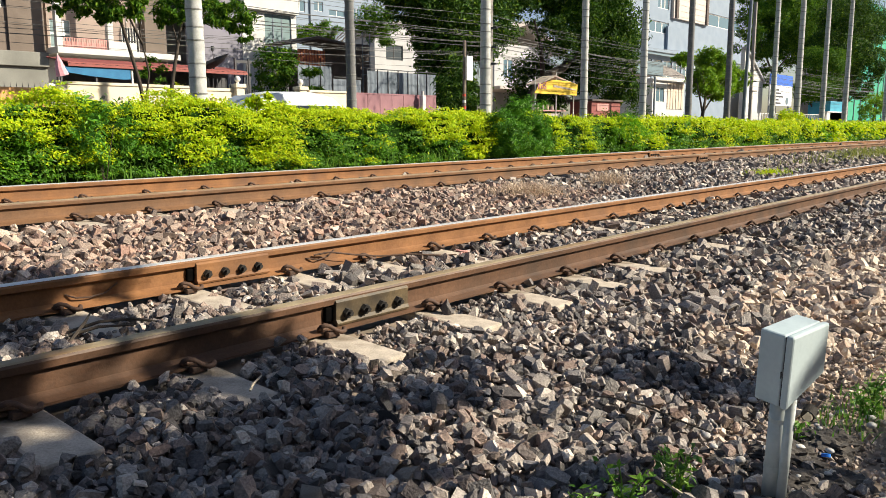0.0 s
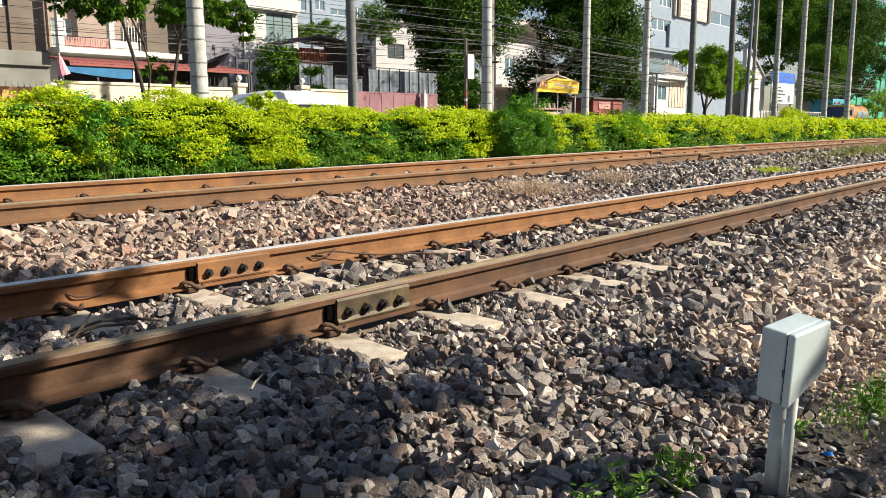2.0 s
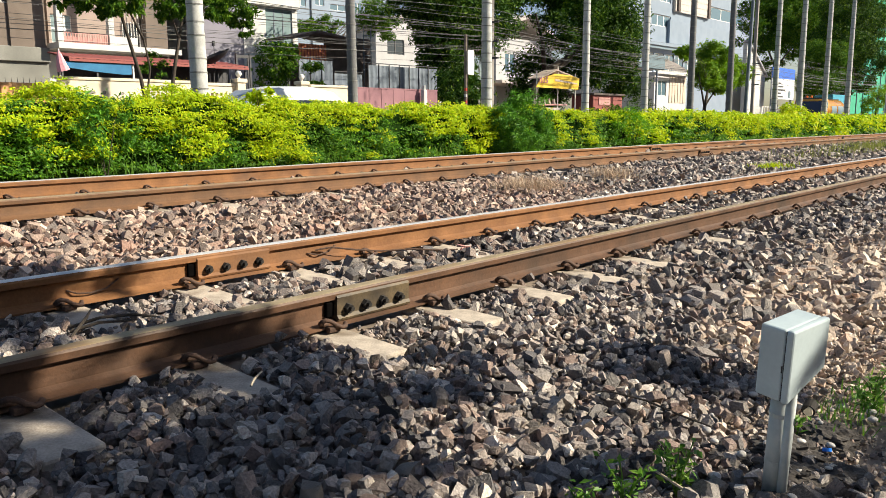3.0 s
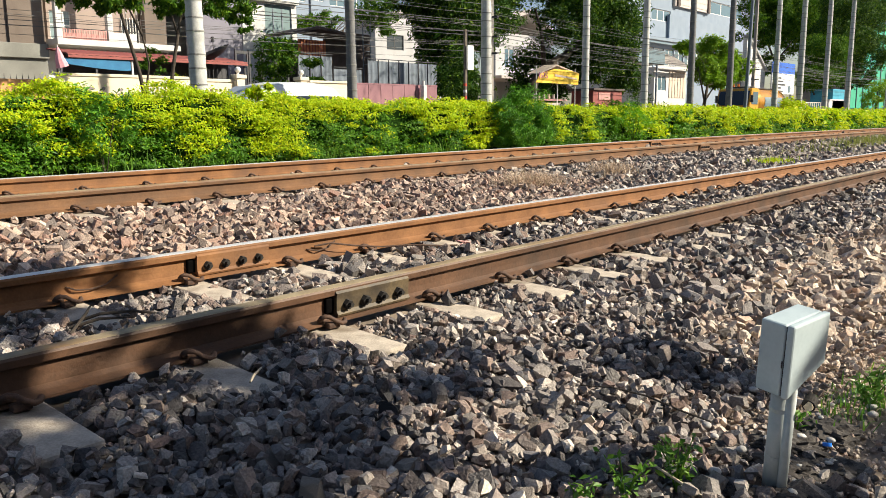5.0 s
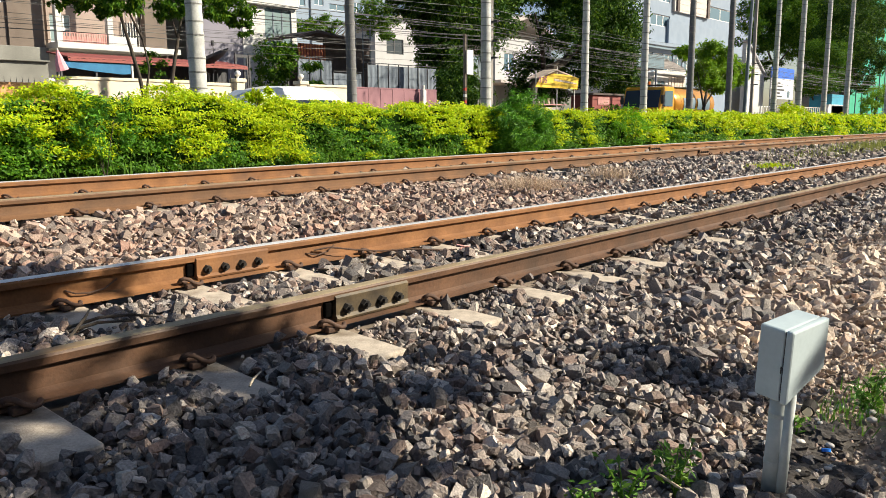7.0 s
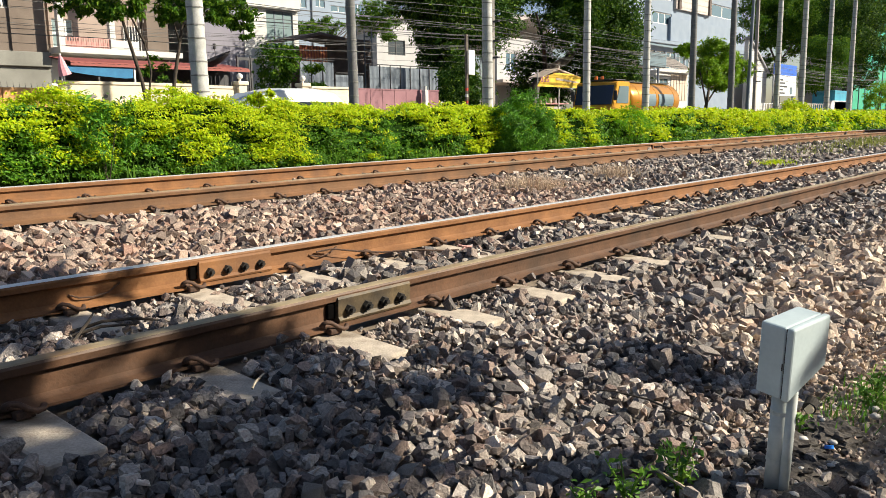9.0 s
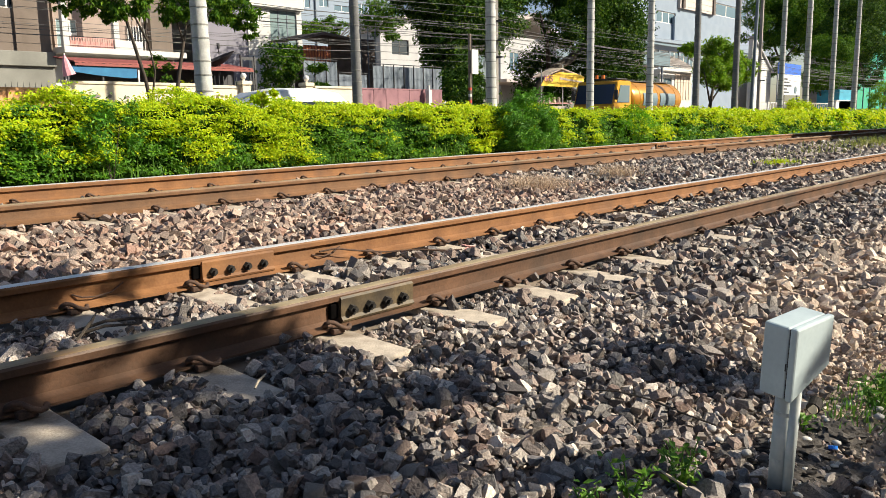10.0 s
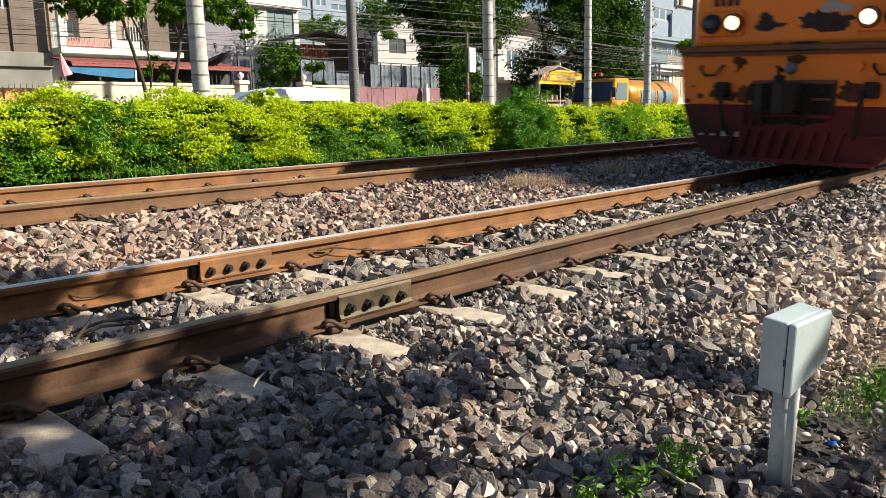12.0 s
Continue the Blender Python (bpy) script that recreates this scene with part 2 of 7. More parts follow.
WIRE = surface("grey black cable sheath", (0.07, 0.07, 0.07), (0.12, 0.12, 0.12), 10, 0.7)
WINDOW = glass("window glass", (0.03, 0.04, 0.05))
PALEGLASS = glass("pale curtained glass", (0.20, 0.27, 0.28), 0.15)
BLUEGLASS = glass("blue grey glass", (0.10, 0.16, 0.20), 0.12)
SIGNBLUE = surface("blue sign face", (0.01, 0.10, 0.55), (0.02, 0.14, 0.62), 3, 0.5)
SIGNWHITE = surface("white sign face", (0.595, 0.612, 0.646), (0.663, 0.68, 0.705), 3, 0.5)
SIGNGREY = surface("blue grey sign back", (0.11, 0.165, 0.2), (0.14, 0.2, 0.235), 3, 0.6)
GREENNET = surface("green scaffold netting", (0.012, 0.252, 0.144), (0.03, 0.33, 0.204), 2, 0.8, 0, 0.2, 30)
# pale blue base colour carries the sky's reflection
CARGLASS = glass("windscreen with reflected sky in its colour", (0.42, 0.47, 0.56), 0.2)
TRUCKGLASS = glass("truck windscreen with reflected sky in its colour", (0.035, 0.050, 0.095), 0.12)
CARWHITE = surface("silver white car paint", (0.55, 0.58, 0.62), (0.62, 0.65, 0.69), 2, 0.3, 0.1, 0, 30)
TEALPAINT = surface("teal blue sheet", (0.03, 0.26, 0.40), (0.05, 0.34, 0.48), 2, 0.6)
ORANGE = surface("orange locomotive paint", (0.848, 0.194, 0.009), (0.88, 0.241, 0.0144), 2.5, 0.55, 0, 0.06, 40, (0.615, 0.146, 0.0126), 0.3, 0.15)
SOOTYORANGE = surface("grimy orange locomotive paint", (0.806, 0.181, 0.009), (0.88, 0.232, 0.0144), 3, 0.62, 0, 0.1, 40, (0.212, 0.0559, 0.0162), 0.30, 0.12)
MAROON = surface("dark maroon locomotive paint", (0.128, 0.0045, 0.0075), (0.18, 0.0075, 0.012), 3, 0.75, 0, 0.1, 40, (0.0188, 0.006, 0.006), 0.45, 0.15)
REDTRIM = surface("worn red brown trim paint", (0.12, 0.03, 0.0132), (0.192, 0.048, 0.018), 4, 0.5, 0, 0.1, 40, (0.042, 0.018, 0.012), 0.45, 0.1)
RUSTBROWN = surface("sooty rust", (0.045, 0.018, 0.010), (0.13, 0.045, 0.016), 9, 0.9, 0, 0.2, 50, (0.025, 0.012, 0.009), 0.4, 0.1)
WHITETRIM = surface("white trim paint", (0.66, 0.63, 0.60), (0.74, 0.72, 0.69), 4, 0.5)
BARE = surface("chipped bare metal", (0.016, 0.009, 0.009), (0.045, 0.026, 0.025), 14, 0.8, 0, 0.3, 60, (0.09, 0.06, 0.055), 0.22, 0.08)
LAMPGLOW = glow("lit headlamp", (1.0, 0.72, 0.38), 1.9)
LAMPDARK = glass("unlit headlamp glass", (0.02, 0.02, 0.035))
TANKGOLD = surface("golden yellow tank paint", (0.464, 0.203, 0.024), (0.544, 0.255, 0.04), 2, 0.25, 0.3, 0, 30)
CABYELLOW = surface("yellow cab paint", (0.561, 0.265, 0.016), (0.629, 0.328, 0.032), 2, 0.35)
AMBER = surface("orange beacon plastic", (0.80, 0.16, 0.01), (0.85, 0.22, 0.02), 5, 0.3)
TYRE = surface("tyre rubber", (0.02, 0.02, 0.02), (0.04, 0.04, 0.04), 20, 0.9)
SOIL = surface("dark crumbly soil", (0.030, 0.026, 0.024), (0.085, 0.072, 0.062), 30, 0.95, 0, 1.0, 90)
PEBBLE = varied("pale round pebble", [(0.42, 0.40, 0.38), (0.60, 0.57, 0.53), (0.30, 0.29, 0.29), (0.52, 0.42, 0.38)], 0.7, 0.4, 80, 0, 0.35, 0.4)
CAPBLUE = surface("blue bottle cap", (0.01, 0.16, 0.70), (0.02, 0.22, 0.78), 5, 0.4)
PLASTICWHITE = surface("white litter", (0.66, 0.64, 0.60), (0.76, 0.74, 0.70), 9, 0.6)
TWIG = surface("bleached twig", (0.34, 0.28, 0.20), (0.50, 0.43, 0.33), 30, 0.9)


# ---- tools ----
def link(name, me, mat, parent=None, label=""):
    for m in mat if isinstance(mat, (list, tuple)) else (mat,):
        me.materials.append(m)
    ob = new(name, me)
    if parent:
        ob.parent = parent
    return tagged(ob, label)


def part(name, bm, mat, parent=None, label="", smooth=False):
    me = bpy.data.meshes.new(name)
    bm.to_mesh(me)
    bm.free()
    if smooth:
        for p in me.polygons:
            p.use_smooth = True
    return link(name, me, mat, parent, label)


def thing(name, at=(0, 0, 0), turn=0, label="", category="", group=""):
    e = new(name)
    e.empty_display_size = 0.2
    e.matrix_world = pose(*at, 0, 0, turn)
    return tagged(e, label, category, group)


def raw(name, v, f, mat, parent=None, label="", smooth=False):
    me = bpy.data.meshes.new(name)
    me.from_pydata([tuple(x) for x in v], [], [tuple(x) for x in f])
    if smooth:
        for p in me.polygons:
            p.use_smooth = True
    return link(name, me, mat, parent, label)


def many(name, v, loops, starts, mat, parent=None, label=""):
    """A mesh of many small pieces from arrays: points, corners and the first corner of each face."""
    me = bpy.data.meshes.new(name)
    me.vertices.add(len(v))
    me.vertices.foreach_set("co", np.ascontiguousarray(v, np.float32).ravel())
    me.loops.add(len(loops))
    me.loops.foreach_set("vertex_index", np.ascontiguousarray(loops, np.int32))
    me.polygons.add(len(starts))
    me.polygons.foreach_set("loop_start", np.ascontiguousarray(starts, np.int32))
    me.polygons.foreach_set("use_smooth", np.zeros(len(starts), bool))
    me.update(calc_edges=True)
    return link(name, me, mat, parent, label)


def bx(bm, x0, x1, y0, y1, z0, z1, bevel=0.0, m=None):
    r = bmesh.ops.create_cube(bm, size=1)
    vs = r["verts"]
    for v in vs:
        v.co = Vector(((x0 + x1) / 2 + v.co.x * (x1 - x0), (y0 + y1) / 2 + v.co.y * (y1 - y0), (z0 + z1) / 2 + v.co.z * (z1 - z0)))
        if m is not None:
            v.co = m @ v.co
    if bevel:
        es = list({e for v in vs for e in v.link_edges})
        bmesh.ops.bevel(bm, geom=es, offset=bevel, segments=2, affect="EDGES", profile=0.5)
    return bm


def box(x0, x1, y0, y1, z0, z1, bevel=0.0):
    return bx(bmesh.new(), x0, x1, y0, y1, z0, z1, bevel)


def tube(bm, pts, radii, sides=8, caps=True):
    """A tapering tube along points."""
    pts = [Vector(p) for p in pts]
    radii = radii if isinstance(radii, (list, tuple)) else [radii] * len(pts)
    rings = []
    side = None
    for i, p in enumerate(pts):
        d = (pts[min(i + 1, len(pts) - 1)] - pts[max(i - 1, 0)]).normalized()
        if side is None:
            side = d.orthogonal().normalized()
        side = (side - d * side.dot(d)).normalized()
        up = d.cross(side)
        rings.append([bm.verts.new(p + (side * math.cos(a) + up * math.sin(a)) * radii[i]) for a in (2 * math.pi * k / sides for k in range(sides))])
    for a, b in zip(rings, rings[1:]):
        for k in range(sides):
            bm.faces.new((a[k], a[(k + 1) % sides], b[(k + 1) % sides], b[k]))
    if caps:
        bm.faces.new(rings[0][::-1])
        bm.faces.new(rings[-1])
    return bm


def rod(a, b, r, sides=10, r2=None):
    return tube(bmesh.new(), [a, b], [r, r if r2 is None else r2], sides)


def prism(outline, depth_axis, d0, d1):
    """A closed outline pushed along an axis."""
    bm = bmesh.new()
    def at(p, d):
        q = list(p)
        q.insert(depth_axis, d)
        return bm.verts.new(q)
    a, b = [at(p, d0) for p in outline], [at(p, d1) for p in outline]
    n = len(outline)
    for k in range(n):
        bm.faces.new((a[k], a[(k + 1) % n], b[(k + 1) % n], b[k]))
    bm.faces.new(a[::-1])
    bm.faces.new(b)
    bmesh.ops.recalc_face_normals(bm, faces=bm.faces)
    return bm


def pierced(x0, x1, z0, z1, y0, y1, holes=()):
    """A wall along x with real openings (x0, x1, z0, z1)."""
    bm = bmesh.new()
    xs = sorted({x0, x1, *[h[0] for h in holes], *[h[1] for h in holes]})
    zs = sorted({z0, z1, *[h[2] for h in holes], *[h[3] for h in holes]})
    for a, b in zip(xs, xs[1:]):
        for c, d in zip(zs, zs[1:]):
            mx, mz = (a + b) / 2, (c + d) / 2
            if not any(h[0] < mx < h[1] and h[2] < mz < h[3] for h in holes):
                bx(bm, a, b, y0, y1, c, d)
    bmesh.ops.remove_doubles(bm, verts=bm.verts, dist=0.0005)
    inner = [f for f in bm.faces if all(len(e.link_faces) > 2 for e in f.edges) and abs(f.normal.y) < 0.5]
    bmesh.ops.delete(bm, geom=inner, context="FACES_ONLY")
    return bm


def window(parent, x0, x1, z0, z1, y, panes=2, rows=1, frame_mat=None, pane_mat=None, deep=0.12, bar=0.05, name="window"):
    """A framed window set back in an opening whose outer face is at y."""
    fm = frame_mat or WHITETRIM
    dx, dz = (x1 - x0) / panes, (z1 - z0) / rows
    holes = [(x0 + dx * i + bar * 0.6, x0 + dx * (i + 1) - bar * 0.6, z0 + dz * j + bar * 0.6, z0 + dz * (j + 1) - bar * 0.6) for i in range(panes) for j in range(rows)]
    bm = pierced(x0, x1, z0, z1, y + deep * 0.4, y + deep * 0.4 + 0.06, holes)
    w = part(name, bm, fm, parent)
    for k in range(panes):
        part("pane", box(x0 + (x1 - x0) * k / panes + 0.004, x0 + (x1 - x0) * (k + 1) / panes - 0.004, y + deep * 0.4 + 0.02, y + deep * 0.4 + 0.03, z0, z1), pane_mat or WINDOW, w)
    return w


def leaves(centres, normals, size, aspect=2.2, droop=0.0, jitter=0.8, seed=1):
    """Small folded leaves: four points each, two triangles along a midrib."""
    g = np.random.default_rng(seed)
    n = len(centres)
    up = normals + g.normal(0, jitter, (n, 3))
    up /= np.linalg.norm(up, axis=1)[:, None] + 1e-9
    along = g.normal(0, 1, (n, 3))
    along[:, 2] -= droop * 2
    along -= up * np.sum(along * up, axis=1)[:, None]
    along /= np.linalg.norm(along, axis=1)[:, None] + 1e-9
    across = np.cross(up, along)
    s = (size * g.uniform(0.6, 1.35, n))[:, None]
    tip, base = centres + along * s * 0.5, centres - along * s * 0.5
    fold = up * s * 0.09
    l, r = centres + across * s / aspect * 0.5 + fold, centres - across * s / aspect * 0.5 + fold
    v = np.stack([base, r, tip, l], 1).reshape(-1, 3)
    k = np.arange(n)[:, None] * 4
    loops = (k + np.array([[0, 1, 2, 0, 2, 3]])).ravel()
    return v, loops, np.arange(0, len(loops), 3)


def blades(points, height, width, lean=0.35, seed=1):
    """Grass blades: a bent strip of two quads and a tip."""
    g = np.random.default_rng(seed)
    n = len(points)
    h = height * g.uniform(0.5, 1.3, n)
    a = g.uniform(0, 2 * np.pi, n)
    d = np.stack([np.cos(a), np.sin(a), 0 * a], 1)
    side = np.stack([-np.sin(a), np.cos(a), 0 * a], 1) * (width / 2)
    k = g.uniform(0.1, lean * 2, n)
    mid = points + d * (k * h * 0.35)[:, None]
    mid[:, 2] += h * 0.6
    tip = points + d * (k * h)[:, None]
    tip[:, 2] += h * (1 - 0.25 * k)
    v = np.stack([points - side, points + side, mid + side * 0.8, mid - side * 0.8, tip], 1).reshape(-1, 3)
    b = np.arange(n)[:, None] * 5
    loops = (b + np.array([[0, 1, 2, 0, 2, 3, 3, 2, 4]])).ravel()
    return v, loops, np.arange(0, len(loops), 3)


# ---- ground, road ----
CANT, GRADE = 0.045, -0.007


def ground_z(x, y):
    z = CANT * min(max(y, -0.6), 5.2) + GRADE * min(max(x, -20), 60)
    if y < -0.6:
        z -= 0.097 * min(-0.6 - y, 1.8)
    return z


def far_y(x):
    """Where the near rail of the far track runs."""
    return 3.43 + 0.05 * (x - 2.78) - 0.0009 * max(x - 4, 0) ** 2


def build_ground():
    xs = [-900, -300, -100, -40, -20] + [-8 + 0.5 * k for k in range(0, 100)] + [45, 50, 60, 80, 120, 200, 400, 900]
    ys = [-900, -300, -100, -40, -15, -6] + [-4 + 0.2 * k for k in range(0, 51)] + [6.6, 7.5, 9, 10, 15.5, 20, 40, 100, 300, 900]
    v = [(x, y, ground_z(x, y) - 0.05 + 0.012 * noise.noise((x * 1.7, y * 1.7, 0))) for y in ys for x in xs]
    w = len(xs)
    f = [(j * w + i, j * w + i + 1, (j + 1) * w + i + 1, (j + 1) * w + i) for j in range(len(ys) - 1) for i in range(w - 1)]
    tagged(raw("ground", v, f, EARTH, None, "", True), "grey brown earth under the ballast and verge", "ground", kind="structure")
    xs = [-120, -60, -20, 0, 20, 40, 60, 120, 300]
    v, f = [], []
    for x in xs:
        for y, dz in ((10.0, -0.02), (10.0, 0.03), (15.55, 0.03), (15.55, -0.02)):
            v.append((x, y, ground_z(x, y) + dz))
    for i in range(len(xs) - 1):
        for k in range(3):
            f.append((i * 4 + k, (i + 1) * 4 + k, (i + 1) * 4 + k + 1, i * 4 + k + 1))
    tagged(raw("road", v, f, ASPHALT), "dark grey asphalt street behind the hedge", "road", kind="structure")
    v, f = [], []
    for x in xs:
        for y, dz in ((15.55, -0.02), (15.55, 0.15), (15.98, 0.15), (15.98, -0.02)):
            v.append((x, y, ground_z(x, y) + dz))
    for i in range(len(xs) - 1):
        for k in range(3):
            f.append((i * 4 + k, (i + 1) * 4 + k, (i + 1) * 4 + k + 1, i * 4 + k + 1))
    tagged(raw("pavement", v, f, GREYWALL), "grey concrete footway with a kerb", "pavement", kind="structure")


build_ground()
# added out of view behind the camera to cut sky light and deepen shade
sky_block_wall = part("sky_block_wall", box(-40, 60, -15.3, -15, -0.5, 8.5), GREYWALL)
tagged(sky_block_wall, "added unseen grey wall that blocks sky light from behind", "wall", kind="structure")

# ---- railway tracks ----
SPACING, FIRST = 0.641, 0.950
GAUGE = 1.07
RAIL_H = 0.150
NEAR = Matrix.Rotation(math.atan(CANT), 4, "X") @ Matrix.Rotation(math.atan(-GRADE), 4, "Y")


def rail_profile(h=RAIL_H):
    half = [(0.0635, 0.0), (0.0635, 0.009), (0.030, 0.020), (0.0095, 0.032), (0.008, 0.060), (0.0085, h - 0.048), (0.014, h - 0.042), (0.033, h - 0.036),
            (0.0345, h - 0.012), (0.030, h - 0.003), (0.018, h)]
    return [(-y, z) for y, z in half] + [(y, z) for y, z in half[::-1]]


def rail(parent, xs, line, side_mat, top_mat, label, name="rail"):
    prof = rail_profile()
    n = len(prof)
    v, f, mi = [], [], []
    for x in xs:
        y0, z0 = line(x)
        v += [(x, y0 + y, z0 + z) for y, z in prof]
    for i in range(len(xs) - 1):
        for k in range(n):
            f.append((i * n + k, i * n + (k + 1) % n, (i + 1) * n + (k + 1) % n, (i + 1) * n + k))
            mi.append(1 if prof[k][1] > RAIL_H - 0.004 and prof[(k + 1) % n][1] > RAIL_H - 0.004 else 0)
    f += [tuple(range(n))[::-1], tuple(range((len(xs) - 1) * n, len(xs) * n))]
    mi += [0, 0]
    ob = raw(name, v, f, [side_mat, top_mat], parent, label)
    ob.data.polygons.foreach_set("material_index", mi)
    bm = bmesh.new()
    bm.from_mesh(ob.data)
    bmesh.ops.recalc_face_normals(bm, faces=bm.faces)
    bm.to_mesh(ob.data)
    bm.free()
    return ob


def clip_mesh(sides=6, step=1):
    """A bent spring clip: from the shoulder over the rail foot and back in an arch."""
    bm = bmesh.new()
    arch = [(-0.006, 0.004, 0.024), (-0.036, 0.004, 0.026), (-0.056, -0.006, 0.032), (-0.058, -0.020, 0.044), (-0.042, -0.028, 0.052), (-0.020, -0.034, 0.045),
            (0.004, -0.046, 0.026), (0.026, -0.056, 0.017), (0.046, -0.052, 0.019), (0.056, -0.036, 0.025)]
    tube(bm, arch[::step], 0.0105, sides)
    bx(bm, -0.034, 0.026, -0.046, -0.010, -0.004, 0.020, 0.004 if step == 1 else 0)
    me = bpy.data.meshes.new("clip")
    bm.to_mesh(me)
    bm.free()
    for p in me.polygons:
        p.use_smooth = True
    me.materials.append(CLIPSTEEL)
    return me


def sleeper_mesh():
    bm = bmesh.new()
    y0, y1 = GAUGE / 2 - 0.985, GAUGE / 2 + 0.985
    bx(bm, -0.105, 0.105, y0, y1, -0.19, -0.002, 0.012)
    for v in bm.verts:
        if v.co.z > -0.05:
            v.co.x *= 0.88
            v.co.z += 0.004 * math.sin(v.co.y * 9)
            if v.co.y < y0 + 0.03 or v.co.y > y1 - 0.03:
                v.co.z -= 0.012
    me = bpy.data.meshes.new("sleeper")
    bm.to_mesh(me)
    bm.free()
    me.materials.append(CONCRETE)
    return me


CLIP, CLIP_PLAIN, SLEEPER = clip_mesh(), clip_mesh(4, 2), sleeper_mesh()


def fishplate(parent, x0, x1, y, side, mat):
    """A bolted joint bar on one face of a rail; side -1 faces the camera's side of the line."""
    s = side
    o = [(y + s * 0.010, 0.030), (y + s * 0.050, 0.020), (y + s * 0.054, 0.030), (y + s * 0.043, 0.044), (y + s * 0.042, 0.100), (y + s * 0.043, RAIL_H - 0.028), (y + s * 0.035, RAIL_H - 0.018), (y + s * 0.010, RAIL_H - 0.044)]
    plate = part("fishplate", prism(o, 0, x0, x1), mat, parent, "four-hole joint bar bolted over the rail web")
    if s < 0:
        # black block in place of the shadow at the bar's end
        part("joint_shade", box(x0 - 0.046, x0 - 0.002, y - 0.026, y - 0.006, 0.036, RAIL_H - 0.046, 0.006), JOINTSHADE, parent, "black block for the shade at the joint bar's end")
    for k in range(4):
        cx = x0 + (x1 - x0) * (0.13 + 0.235 * k)
        bm = tube(bmesh.new(), [(cx, y + s * 0.038, 0.070), (cx, y + s * 0.062, 0.066)], 0.023, 6)
        tube(bm, [(cx, y + s * 0.059, 0.070), (cx, y + s * 0.080, 0.070)], 0.011, 8)
        part("bolt", bm, IRON, plate)
    return plate


def build_track(name, label, n0, n1, m, line, first, spacing, joints, mats, shift=0.0):
    tr = new(name)
    tr.empty_display_size = 0.2
    tr.matrix_world = m
    tagged(tr, label, "railway track", "railway tracks")
    g = random.Random(5)
    xs = [-14 + 0.5 * k for k in range(0, 170)] + [75, 80, 90, 100, 120, 150]
    for r in (0, 1):
        rail(tr, xs, lambda x, r=r: (line(x) + r * GAUGE, 0.0), mats[r][0], mats[r][1], mats[r][2])
    for k in range(n0, n1):
        x = first + spacing * k + g.uniform(-0.012, 0.012)
        turn = math.atan((line(x + 0.2) - line(x - 0.2)) / 0.4)
        s = new("sleeper", SLEEPER)
        s.parent = tr
        s.matrix_local = Matrix.Translation((x, line(x), g.uniform(-0.006, 0.0))) @ Matrix.Rotation(turn + g.uniform(-0.02, 0.02), 4, "Z")
        for r in (0, 1):
            for flip in (0, 1):
                c = new("clip", CLIP if -1 < x < 13 else CLIP_PLAIN)
                c.parent = s
                c.matrix_local = Matrix.Translation((g.uniform(-0.015, 0.015), r * GAUGE + (0.055 if flip else -0.055), 0.0)) @ Matrix.Rotation(math.pi * flip + g.uniform(-0.25, 0.25), 4, "Z")
    for j in joints:
        for r in (0, 1):
            for s in (-1, 1):
                fishplate(tr, j - 0.21, j + 0.25, line(j) + r * GAUGE, s, GREASY if mats[r][0] is OLDRUST else mats[r][0])
    return tr


near_track = build_track("railway_track", "rusty metre-gauge rails clipped to pale concrete sleepers in ballast", -18, 70, NEAR, lambda x: 0.0, FIRST, SPACING, (2.50,),
                         ((OLDRUST, DULL, "dark brown rail with a dull top"), (RUST, POLISH, "orange rusted rail with a polished top")))
far_track = build_track("railway_track", "rusty railway track beside the hedge, slightly curved", -18, 70, NEAR @ Matrix.Translation((0, 0, 0.042)), far_y, 2.778, 0.639, (15.9,),
                        ((MIDRUST, DULL, "brown rusted rail"), (RUST, POLISH, "orange rusted rail with a polished top")))


# ---- hedge, palms, trees ----
def hedge_top(x):
    return 0.885 + 0.07 * noise.noise((x * 0.55, 3.1, 0)) + 0.09 * noise.noise((x * 1.9, 7.7, 0)) + 0.10 * max(0.0, 1 - abs(x - 5.0) / 3.0) * 0.3 - 0.05 * min(max(x - 6.3, 0.0), 1.0)


def hedge_front(x):
    return 6.75 + 0.10 * noise.noise((x * 0.8, 1.3, 0)) + (far_y(x) - far_y(3)) * 0.8


